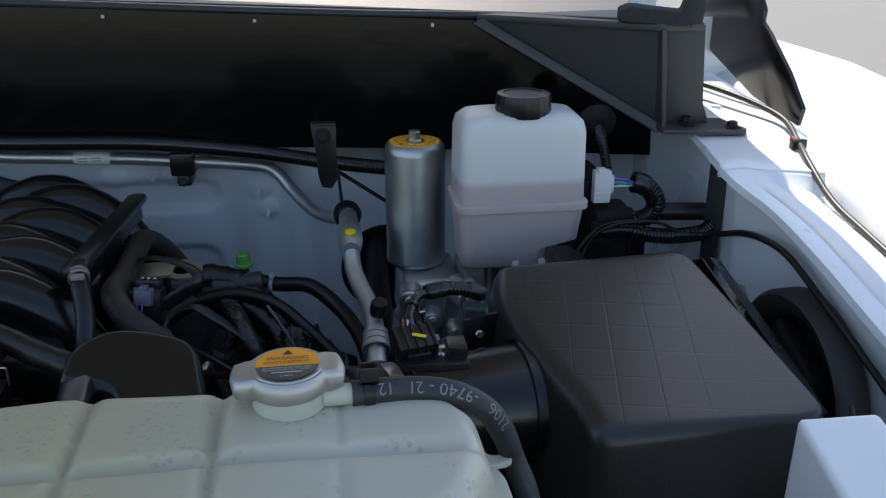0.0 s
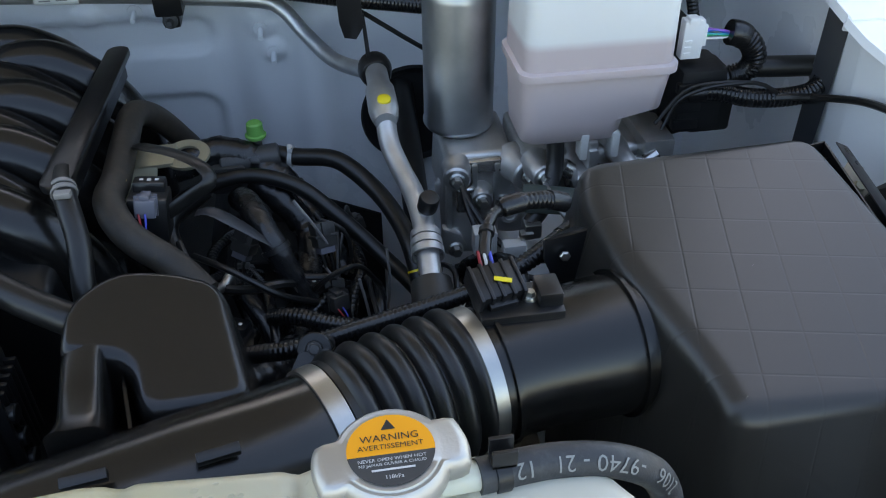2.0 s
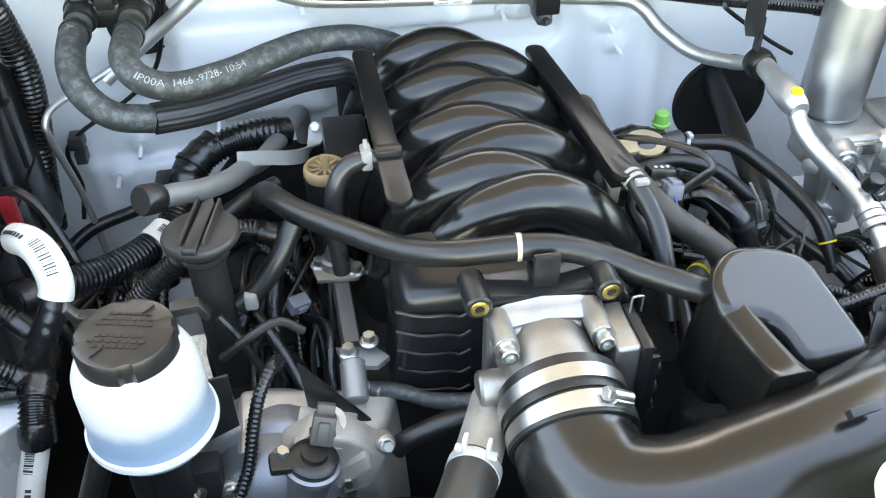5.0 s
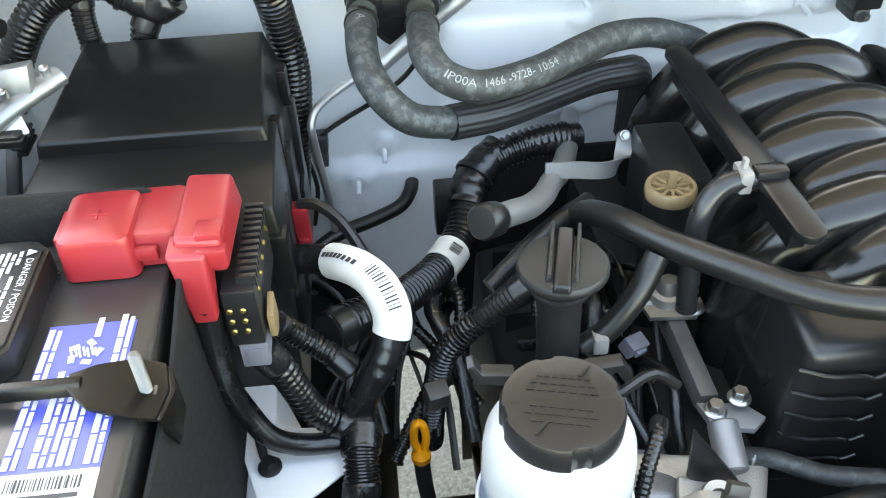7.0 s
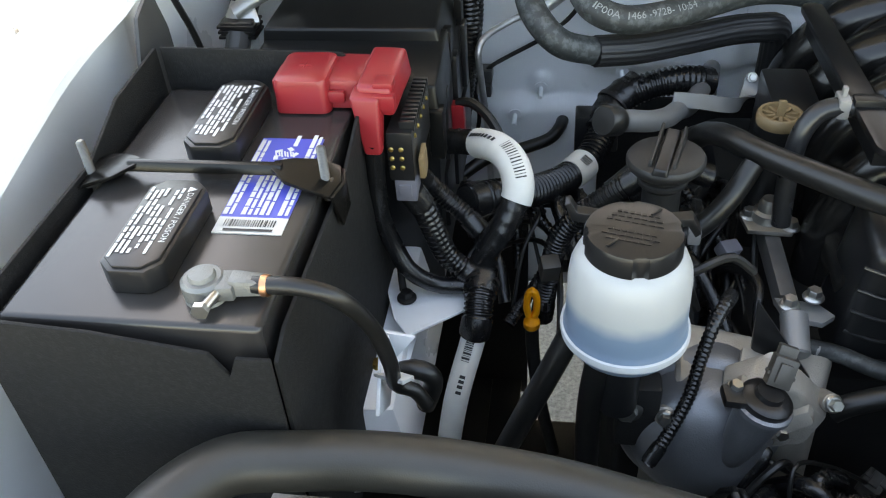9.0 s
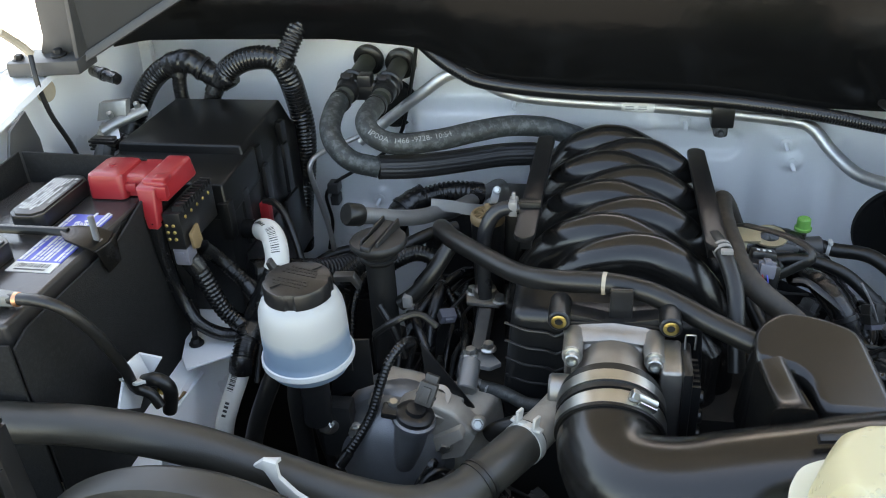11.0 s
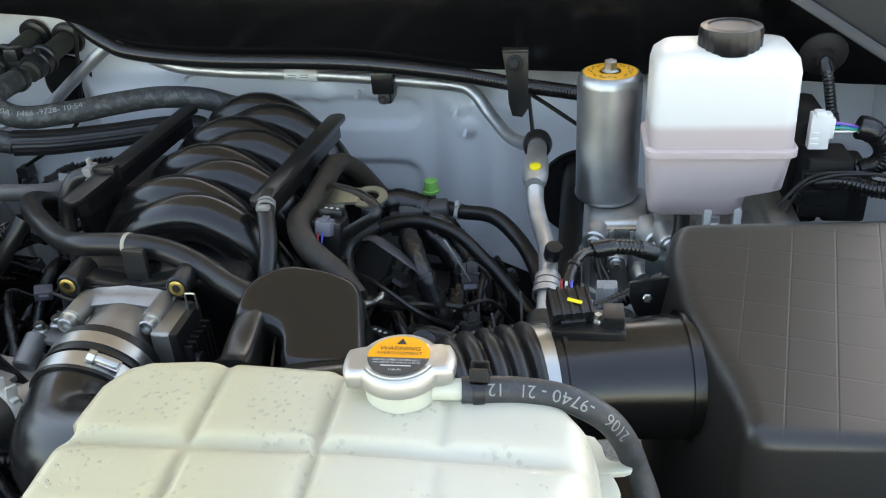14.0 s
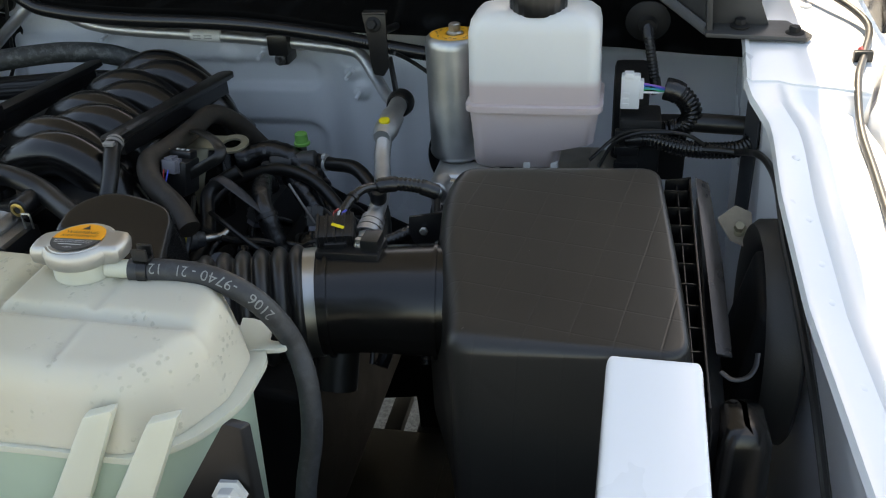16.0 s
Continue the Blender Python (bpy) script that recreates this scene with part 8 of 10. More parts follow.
def sleeve_material():
    """Braided sleeve: fine ribs along its length."""
    m = material("ribbed_sleeve", (0.016, 0.016, 0.017), 0.45, vary=0.3, scale=60, fine=900, bump=0.1)
    return m


SLEEVE = sleeve_material()
heater_hoses()

# loom tree over the fuse box
loom([(-1.075, 1.07, 1.11), (-1.062, 1.09, 1.145), (-1.04, 1.095, 1.180), (-1.015, 1.10, 1.203), (-0.985, 1.10, 1.215)], 0.0165, "thick black corrugated loom over the fuse box", 18, pitch=0.0058, rib=0.10)
taped([(-1.0, 1.10, 1.212), (-0.97, 1.10, 1.218), (-0.945, 1.10, 1.205), (-0.922, 1.10, 1.190), (-0.905, 1.10, 1.20)], 0.0175)
loom([(-0.925, 1.10, 1.187), (-0.905, 1.10, 1.207), (-0.88, 1.10, 1.220), (-0.850, 1.10, 1.224), (-0.832, 1.102, 1.218), (-0.820, 1.106, 1.198), (-0.815, 1.114, 1.164), (-0.809, 1.115, 1.107), (-0.815, 1.111, 1.045), (-0.824, 1.101, 0.986), (-0.835, 1.101, 0.906)], 0.0175, "thick black corrugated loom beside the fuse box", 18, pitch=0.0058, rib=0.10)
loom([(-0.825, 1.10, 1.210), (-0.815, 1.105, 1.230), (-0.803, 1.118, 1.255), (-0.79, 1.14, 1.275)], 0.015, pitch=0.0058)
loom([(-0.985, 1.10, 1.212), (-0.988, 1.095, 1.18), (-0.985, 1.09, 1.14)], 0.011)
loom([(-0.928, 1.10, 1.185), (-0.938, 1.095, 1.165), (-0.942, 1.09, 1.13)], 0.013)
line("brake_pipe", [(-0.790, 1.130, 0.830), (-0.792, 1.120, 0.930), (-0.796, 1.085, 1.040), (-0.796, 1.085, 1.062), (-0.788, 1.098, 1.072), (-0.768, 1.122, 1.076), (-0.736, 1.146, 1.084), (-0.702, 1.158, 1.098)], 0.0042, ALU, "thin silver pipe bent along the firewall", "pipe", seg=12)
wire([(-0.64, 1.18, 1.22), (-0.655, 1.18, 1.15), (-0.68, 1.19, 1.07), (-0.72, 1.19, 1.03), (-0.77, 1.19, 1.0), (-0.795, 1.186, 0.985), (-0.815, 1.186, 0.96), (-0.81, 1.186, 0.91), (-0.82, 1.18, 0.86)], 0.003)
b = B()
rbox(b, (-0.808, 1.175, 0.968), (-0.790, 1.20, 0.985), 0.002)
rbox(b, (-0.806, 1.178, 0.945), (-0.792, 1.20, 0.962), 0.002)
single("wire_clip", b, GREY, "grey plastic wire clip on the firewall", "clip")
line("vent_hose", [(-0.861, 1.073, 0.847), (-0.802, 1.119, 0.880), (-0.742, 1.144, 0.889), (-0.712, 1.156, 0.896), (-0.699, 1.172, 0.904), (-0.695, 1.192, 0.905)], 0.0085, RUBBER, "black rubber vent hose to the firewall", "hose")


# cables from the battery
LOOP = [(-0.808, 0.857, 1.075), (-0.776, 0.840, 1.085), (-0.750, 0.808, 1.100), (-0.734, 0.784, 1.098), (-0.729, 0.768, 1.079), (-0.741, 0.754, 1.053), (-0.755, 0.747, 1.029), (-0.762, 0.745, 1.010), (-0.761, 0.736, 1.002)]


def labelled_loop():
    th = thing("wiring_loom", LOOP[3], "black taped wiring loom with a white paper label wound on", "wiring loom", "taped looms")
    b = B()
    hose(b, LOOP, 0.0122, 18, 0.002, wrinkle=0.10, wrap=0.011)
    part("loom", b, TAPE, th)
    b = B()
    band(b, LOOP, 0.0136, 0.046, 0.098, 0.0006, 24)
    lab = part("paper_label", b, PAPER, th, "white paper label with a barcode")
    b = B()
    path = frames(spline(LOOP, 0.001))
    for k in range(14):
        i = 98 + k * 2
        p, u, w, d = path[i]
        t = Vector((0.2, -0.6, 0.75))
        t = (t - d * t.dot(d)).normalized()
        s_ = d.cross(t)
        write(b, 0.0012 if k % 3 else 0.0006, 0.010, plane_at(p + t * 0.0143, d, s_), True)
    for k in range(8):
        p, u, w, d = path[52 + k * 5]
        t = Vector((0.2, -0.6, 0.75))
        t = (t - d * t.dot(d)).normalized()
        write(b, 0.0038, 0.0045, plane_at(p + t * 0.0143 + d.cross(t) * 0.003, d, d.cross(t)), True)
    part("barcode", b, INK, lab)


labelled_loop()
taped([(-0.761, 0.746, 1.010), (-0.760, 0.733, 1.006), (-0.760, 0.718, 1.002)], 0.0150)
loom([(-0.758, 0.735, 1.010), (-0.760, 0.716, 1.002), (-0.761, 0.700, 0.988), (-0.764, 0.696, 0.972)], 0.0135)


def lower_label_loom():
    pts = [(-0.760, 0.701, 0.988), (-0.766, 0.690, 0.966), (-0.773, 0.674, 0.944), (-0.780, 0.660, 0.915), (-0.79, 0.655, 0.85)]
    th = thing("wiring_loom", pts[-1], "wiring loom wrapped in a long white barcode label", "wiring loom", "taped looms")
    b = B()
    hose(b, pts, 0.0112, 16, 0.006)
    part("paper_label", b, PAPER, th, "white paper label with a barcode")
    b = B()
    path = frames(spline(pts, 0.001))
    for k in range(16):
        i = 14 + int(k * 1.7)
        p, u, w, d = path[i]
        t = Vector((0.1, -0.8, 0.6))
        t = (t - d * t.dot(d)).normalized()
        write(b, 0.0010 if k % 3 else 0.0005, 0.0075, plane_at(p + t * 0.0117 + d.cross(t) * 0.002, d, d.cross(t)), True)
    for k in range(4):
        p, u, w, d = path[52 + 5 * k]
        t = Vector((0.1, -0.8, 0.6))
        t = (t - d * t.dot(d)).normalized()
        write(b, 0.003, 0.005, plane_at(p + t * 0.0117, d, d.cross(t)), True)
    part("barcode", b, INK, th)


lower_label_loom()
ENGINE_LOOM = [(-0.53, 1.06, 1.035), (-0.565, 1.045, 1.045), (-0.600, 1.038, 1.040), (-0.628, 1.028, 1.028), (-0.646, 1.003, 1.012), (-0.656, 0.975, 0.999), (-0.668, 0.950, 0.993), (-0.690, 0.915, 0.995), (-0.72, 0.87, 1.01), (-0.755, 0.825, 1.035), (-0.78, 0.80, 1.045)]
loom(ENGINE_LOOM, 0.0165, "thick black corrugated engine loom on the cylinder bank", 18, pitch=0.006)
b = B()
band(b, ENGINE_LOOM, 0.0170, 0.206, 0.030, 0.0006, 24)
lab = single("loom_label", b, PAPER, "white barcode label wound round the loom", "label")
b = B()
path_ = frames(spline(ENGINE_LOOM, 0.001))
for k in range(10):
    p, u, w, d = path_[212 + int(1.4 * k)]
    t = Vector((0.1, -0.55, 0.85))
    t = (t - d * t.dot(d)).normalized()
    write(b, 0.0009 if k % 3 else 0.0005, 0.011, plane_at(p + t * 0.0181 - d.cross(t) * 0.003, d, d.cross(t)), True)
part("barcode", b, INK, lab)
taped([(-0.610, 1.045, 1.040), (-0.640, 1.02, 1.025), (-0.650, 0.995, 1.008)], 0.0185)
b = B()
rbox(b, (-0.668, 0.985, 0.985), (-0.632, 1.02, 1.0), 0.003)
rbox(b, (-0.68, 1.0, 0.97), (-0.655, 1.03, 1.02), 0.003)
single("loom_clamp", b, BLACK, "black plastic clamp round the engine loom", "clamp")
loom([(-0.816, 0.729, 1.106), (-0.806, 0.731, 1.085), (-0.798, 0.733, 1.057), (-0.790, 0.736, 1.032), (-0.778, 0.738, 1.016), (-0.763, 0.735, 1.008)], 0.0108, pitch=0.0056)
loom([(-0.818, 0.765, 1.10), (-0.81, 0.778, 1.08), (-0.796, 0.780, 1.063), (-0.778, 0.776, 1.048), (-0.762, 0.768, 1.034)], 0.0095)
line("battery_cable", [(-0.839, 0.718, 1.160), (-0.842, 0.722, 1.12), (-0.844, 0.730, 1.08), (-0.836, 0.730, 1.045), (-0.822, 0.725, 1.02), (-0.80, 0.730, 1.002), (-0.775, 0.732, 1.0)], 0.0082, TAPE, "braided black battery cable", "cable", wrinkle=0.06)
line("battery_cable", [(-0.868, 0.513, 1.188), (-0.84, 0.512, 1.189), (-0.818, 0.515, 1.178), (-0.805, 0.530, 1.14), (-0.802, 0.548, 1.09), (-0.802, 0.556, 1.06), (-0.79, 0.56, 1.05), (-0.782, 0.56, 1.035)], 0.0056, RUBBER, "black negative battery cable", "cable")
wire([(-0.80, 0.915, 1.085), (-0.785, 0.91, 1.088), (-0.765, 0.895, 1.078), (-0.748, 0.875, 1.055), (-0.735, 0.86, 1.02)], 0.005)


def negative_clamp():
    th = thing("battery_clamp", (-0.885, 0.513, 1.178), "grey cast battery terminal clamp with a crimped cable", "battery clamp")
    b = B()
    lathe(b, (-0.899, 0.513, 1.181), (0, 0, 1), [(0.0100, 0), (0.0135, 0.001), (0.0135, 0.010), (0.0115, 0.012), (0.0088, 0.012)], 24)
    rbox(b, (-0.892, 0.504, 1.181), (-0.878, 0.522, 1.192), 0.003)
    hexa(b, [(-0.882, 0.506, 1.183), (-0.862, 0.508, 1.183), (-0.862, 0.520, 1.183), (-0.882, 0.522, 1.183), (-0.882, 0.508, 1.194), (-0.862, 0.509, 1.193), (-0.862, 0.519, 1.193), (-0.882, 0.520, 1.194)], 0.002)
    part("clamp", b, LEAD, th)
    b = B()
    rod(b, (-0.893, 0.490, 1.186), (-0.886, 0.515, 1.188), 0.0032, 12)
    lathe(b, (-0.8935, 0.489, 1.186), (0.1, -1, 0), [(0.0055, -0.004), (0.0055, 0.0)], 6)
    part("clamp_bolt", b, STEEL, th)
    b = B()
    rod(b, (-0.8635, 0.513, 1.188), (-0.858, 0.513, 1.188), 0.0068, 14)
    part("crimp", b, COPPER, th, "copper cable crimp")


COPPER = material("copper", (0.72, 0.36, 0.20), 0.35, 1.0, vary=0.2, scale=90, bump=0.1)
negative_clamp()


def body_shelf():
    th = thing("battery_shelf", (-0.84, 0.66, 0.95), "white painted battery shelf with a bracket plate", "bracket")
    b = B()
    slab(b, [(-0.836, 0.697, 0.985), (-0.820, 0.676, 0.985), (-0.768, 0.717, 0.985), (-0.774, 0.742, 0.985), (-0.783, 0.756, 0.985), (-0.811, 0.758, 0.985), (-0.844, 0.775, 0.985), (-0.854, 0.749, 0.985)], (0, 0, 0.003), 0.001)
    part("plate", b, WHITE, th)
    b = B()
    hexa(b, [(-0.90, 0.60, 0.88), (-0.81, 0.61, 0.88), (-0.81, 0.82, 0.88), (-0.90, 0.82, 0.88), (-0.90, 0.60, 0.972), (-0.822, 0.61, 0.966), (-0.83, 0.82, 0.974), (-0.90, 0.82, 0.974)], 0.006)
    part("shelf", b, WHITE, th)
    b = B()
    slab(b, [(-0.877, 0.629, 0.955), (-0.862, 0.726, 0.955), (-0.818, 0.708, 0.955), (-0.822, 0.625, 0.955)], (0, 0, 0.004), 0.001)
    part("foot", b, WHITE, th)
    b = B()
    slab(b, [(-0.815, 0.537, 1.046), (-0.815, 0.566, 1.079), (-0.815, 0.590, 1.075), (-0.815, 0.599, 1.042), (-0.815, 0.568, 1.022)], (0.003, 0, 0), 0.0008)
    part("upright", b, WHITE, th)
    b = B()
    slab(b, [(-0.821, 0.600, 1.067), (-0.795, 0.600, 1.063), (-0.817, 0.600, 1.032), (-0.822, 0.600, 1.034)], (0, 0.003, 0), 0.0008)
    part("gusset", b, WHITE, th)
    b = B()
    slab(b, [(-0.905, 0.610, 0.928), (-0.835, 0.612, 0.928), (-0.812, 0.575, 0.928), (-0.834, 0.556, 0.928), (-0.852, 0.552, 0.928), (-0.874, 0.538, 0.928), (-0.900, 0.547, 0.928)], (0, 0, 0.004), 0.001)
    part("front_lip", b, WHITE, th)
    b = B()
    slab(b, [(-0.852, 0.652, 0.962), (-0.848, 0.668, 0.962), (-0.820, 0.665, 0.962), (-0.823, 0.644, 0.962), (-0.842, 0.642, 0.962)], (0, 0, 0.002), 0.0006)
    part("lug_plate", b, TAN, th, "rust-brown earth terminal")
    for p, m in (((-0.828, 0.722, 0.990), DARK), ((-0.845, 0.656, 0.966), BRASS)):
        b = B()
        bolt(b, p, (0, 0, 1), 0.006, 0.006, 1.5)
        part("bolt", b, m, th)
    b = B()
    hose(b, [(-0.832, 0.728, 0.994), (-0.834, 0.735, 1.008), (-0.834, 0.740, 1.03)], 0.0034, 12, 0.005)
    part("lug", b, DARK, th, "dark cable lug")


body_shelf()
b = B()
slab(b, [(-0.818, 0.556, 1.066), (-0.795, 0.548, 1.068), (-0.788, 0.556, 1.066), (-0.80, 0.562, 1.063)], (0, 0, 0.004), 0.001)
single("cable_tie", b, PLUG, "white nylon cable tie on the battery cable", "cable tie")
line("earth_bracket", [(-0.804, 0.575, 1.052), (-0.791, 0.575, 1.056), (-0.781, 0.576, 1.050), (-0.780, 0.578, 1.036), (-0.788, 0.580, 1.010)], 0.0075, RUBBER, "black bent earth strap", "earth strap")
b = B()
rbox(b, (-0.806, 0.908, 1.045), (-0.793, 0.922, 1.085), 0.002)
rbox(b, (-0.804, 0.904, 1.03), (-0.795, 0.912, 1.055), 0.002)
single("red_connector", b, RED, "small red wiring connector by the fuse box", "wiring plug")


# coolant tube, fillers and upper hose
def capped_tube():
    th = thing("coolant_tube", (-0.60, 0.90, 1.03), "grey metal coolant tube with a capped end and bracket", "pipe")
    tube = [(-0.648, 0.836, 1.113), (-0.630, 0.858, 1.101), (-0.610, 0.885, 1.085), (-0.590, 0.922, 1.068), (-0.575, 0.958, 1.056), (-0.562, 0.985, 1.045), (-0.545, 1.03, 1.037), (-0.528, 1.09, 1.025), (-0.514, 1.15, 1.005), (-0.512, 1.16, 0.96)]
    b = B()
    hose(b, tube, 0.0105, 18, 0.005)
    part("tube", b, CASTGREY, th)
    b = B()
    lathe(b, (-0.643, 0.842, 1.110), (-0.62, -0.66, 0.38), [(0.0125, 0), (0.0138, 0.003), (0.0142, 0.020), (0.0125, 0.0225), (0.004, 0.023)], 24)
    part("end_cap", b, RUBBER, th, "black rubber end cap")
    b = B()
    bend = spline([(-0.582, 0.955, 1.070), (-0.553, 0.959, 1.066), (-0.530, 0.962, 1.061), (-0.514, 0.970, 1.057), (-0.503, 0.984, 1.058), (-0.4985, 0.996, 1.066), (-0.4985, 1.002, 1.076)], 0.003)
    rows = []
    for k, p in enumerate(bend):
        f = k / (len(bend) - 1)
        d = (bend[min(k + 1, len(bend) - 1)] - bend[max(k - 1, 0)]).normalized()
        w = Vector((0, 0.30, 1)).lerp(Vector((1, 0.1, 0.0)), max(0, min(1, (f - 0.55) / 0.35)))
        w = (w - d * w.dot(d)).normalized() * 0.0078 * (1 if f < 0.93 else max(0.35, math.sqrt(max(0, 1 - ((f - 0.93) / 0.08) ** 2))))
        h = d.cross(w).normalized() * 0.0014
        rows.append([p - w - h, p + w - h, p + w + h, p - w + h])
    superloft(b, rows)
    bmesh.ops.recalc_face_normals(b, faces=list(b.faces))
    part("bracket", b, CASTGREY, th, "bent grey steel bracket")
    b = B()
    bolt(b, (-0.4985, 0.998, 1.074), (0, -0.9, 0.45), 0.0042, 0.004, 1.3)
    part("bolt", b, STEEL, th)


CASTGREY = material("dull_grey_metal", (0.25, 0.25, 0.25), 0.5, 0.6, vary=0.15, scale=50, bump=0.2)
capped_tube()


def oil_filler():
    c = Vector((-0.605, 0.775, 1.0))
    th = thing("oil_filler", (c.x, c.y, 0.95), "black oil filler neck with a bar-grip cap", "oil filler")
    b = B()
    lathe(b, c, (-0.01, 0.03, 1), [(0.0165, -0.06), (0.0165, 0.085), (0.0215, 0.090), (0.0215, 0.093), (0.0195, 0.0945), (0.0215, 0.097), (0.0215, 0.100), (0.0195, 0.1015), (0.0195, 0.107)], 30)
    rbox(b, (-0.625, 0.765, 0.93), (-0.585, 0.80, 0.985), 0.01)
    part("neck", b, DARK, th)
    b = B()
    top = c + Vector((0.0, 0.003, 0.107))
    lathe(b, top, (-0.03, 0.02, 1), [(0.028, -0.004), (0.0315, 0), (0.0330, 0.002), (0.0332, 0.006), (0.0315, 0.0085), (0.028, 0.0095), (0.006, 0.010)], 48)
    part("cap", b, CAPBLACK, th, "dull black plastic filler cap")
    b = B()
    m = Matrix.Translation(top + Vector((0, 0, 0.009))) @ pose(0, 0, 0, 2, 2, 76) @ Matrix.Scale(0.82, 4)
    hexa(b, [m @ Vector(p) for p in ((-0.040, -0.0085, -0.004), (0.038, -0.0085, -0.002), (0.038, 0.0085, -0.002), (-0.040, 0.0085, -0.004), (-0.038, -0.007, 0.004), (0.037, -0.007, 0.011), (0.037, 0.007, 0.011), (-0.038, 0.007, 0.004))], 0.002, 3)
    part("grip", b, BLACK, th, "raised bar grip")
    for q in (-1, 1):
        b = B()
        hexa(b, [m @ Vector(p) for p in ((-0.028, q * 0.0125 - 0.0022, -0.002), (0.040, q * 0.0125 - 0.0022, -0.002), (0.040, q * 0.0125 + 0.0022, -0.002), (-0.028, q * 0.0125 + 0.0022, -0.002), (-0.026, q * 0.0115 - 0.0016, 0.006), (0.039, q * 0.0115 - 0.0016, 0.015), (0.039, q * 0.0115 + 0.0016, 0.015), (-0.026, q * 0.0115 + 0.0016, 0.006))], 0.001)
        part("grip_wall", b, CAPBLACK, th)


CAPBLACK = material("dull_charcoal_plastic", (0.017, 0.0165, 0.016), 0.45, vary=0.15, scale=40, fine=1300, bump=0.12)


def small_filler():
    c = Vector((-0.494, 0.878, 1.0))
    th = thing("breather_neck", (c.x, c.y, 0.98), "black filler neck with an aged tan plug", "filler neck")
    b = B()
    lathe(b, c, (0, 0, 1), [(0.019, -0.06), (0.019, 0.06), (0.0205, 0.065), (0.0205, 0.091)], 28)
    rbox(b, (-0.492, 0.905, 0.98), (-0.445, 1.0, 1.085), 0.006)
    part("neck", b, BLACK, th)
    b = B()
    lathe(b, c + Vector((0, 0, 0.090)), (0, 0, 1), [(0.0205, 0), (0.0215, 0.003), (0.0210, 0.0095), (0.0195, 0.0115), (0.0170, 0.0115), (0.0160, 0.0070), (0.0065, 0.0050), (0.0055, 0.0075), (0.003, 0.008)], 30)
    plug = part("plug", b, TAN, th, "aged tan ribbed plug")
    for k in range(10):
        m = Matrix.Translation(c + Vector((0, 0, 0.0945))) @ pose(0, 0, 0, 0, 0, 36 * k + 10)
        b = B()
        rbox(b, (0.0050, -0.0014, 0), (0.0172, 0.0014, 0.0048), 0.0004, m=m)
        part("rib", b, TAN, plug)
    b = B()
    rbox(b, c + Vector((-0.0035, -0.002, 0.094)), c + Vector((0.0035, 0.002, 0.1135)), 0.001)
    part("tab", b, TAN, plug)


oil_filler()
small_filler()
UPPER = [(-0.566, 0.930, 1.030), (-0.557, 0.900, 1.062), (-0.550, 0.866, 1.084), (-0.541, 0.838, 1.096), (-0.522, 0.809, 1.100), (-0.481, 0.766, 1.105), (-0.438, 0.729, 1.108), (-0.401, 0.706, 1.117), (-0.349, 0.699, 1.121), (-0.312, 0.694, 1.118), (-0.278, 0.686, 1.108), (-0.249, 0.669, 1.102), (-0.219, 0.651, 1.098), (-0.193, 0.643, 1.089)]


def crossover_hose():
    th = thing("breather_hose", (-0.4, 0.77, 1.0), "long black rubber breather hose in front of the intake", "hose")
    b = B()
    hose(b, UPPER, 0.0112, 20, 0.005)
    part("tube", b, RUBBER, th)
    i = min(range(len(spline(UPPER, 0.001))), key=lambda k: (spline_u[k] - Vector((-0.349, 0.699, 1.121))).length)
    b = B()
    band(b, UPPER, 0.0113, i / 1000 - 0.0025, 0.004, 0.0004, 24)
    part("paint_band", b, BANDCREAM, th, "cream paint band")
    b = B()
    rbox(b, (-0.342, 0.682, 1.088), (-0.322, 0.700, 1.108), 0.002)
    rbox(b, (-0.344, 0.672, 1.098), (-0.322, 0.678, 1.130), 0.002)
    part("holder", b, BLACK, th, "black plastic hose holder")


spline_u = spline(UPPER, 0.001)
crossover_hose()
# hose joining the left rail
line("vacuum_hose", [(-0.443, 0.835, 1.130), (-0.455, 0.835, 1.132), (-0.475, 0.832, 1.128), (-0.488, 0.826, 1.108), (-0.492, 0.82, 1.07), (-0.49, 0.815, 1.02)], 0.0088, GLOSSHOSE, "shiny black vacuum hose at the rail", "hose", seg=16)
b = B()
rbox(b, (-0.462, 0.826, 1.124), (-0.452, 0.846, 1.142), 0.002)
rbox(b, (-0.459, 0.834, 1.140), (-0.455, 0.840, 1.150), 0.001)
single("hose_clip", b, CLIPGREY, "pale spring clip on the vacuum hose", "hose clip")
b = B()
rbox(b, (-0.450, 0.827, 1.124), (-0.4245, 0.841, 1.1425), 0.003)
single("rail_clip", b, RAILBLACK, "black clip over the intake rail", "clip")
line("pcv_hose", [(-0.528, 0.80, 1.095), (-0.545, 0.785, 1.07), (-0.565, 0.778, 1.045), (-0.585, 0.775, 1.03)], 0.0095, RUBBER, "short black breather hose", "hose")
b = B()
rbox(b, (-0.580, 0.764, 1.030), (-0.568, 0.780, 1.046), 0.003)
single("hose_clip", b, CLIPGREY, "pale clip on the breather hose", "hose clip")
loom([(-0.62, 0.80, 1.08), (-0.65, 0.80, 1.055), (-0.672, 0.80, 1.035), (-0.69, 0.80, 1.01), (-0.70, 0.80, 0.965), (-0.707, 0.80, 0.90)], 0.011)
loom([(-0.55, 0.86, 1.04), (-0.58, 0.86, 1.05), (-0.605, 0.85, 1.045), (-0.63, 0.84, 1.03)], 0.011)
line("red_marked_hose", [(-0.645, 0.862, 1.020), (-0.610, 0.885, 1.040), (-0.575, 0.910, 1.050), (-0.545, 0.935, 1.048)], 0.0085, RUBBER, "black hose with a red printed mark", "hose")


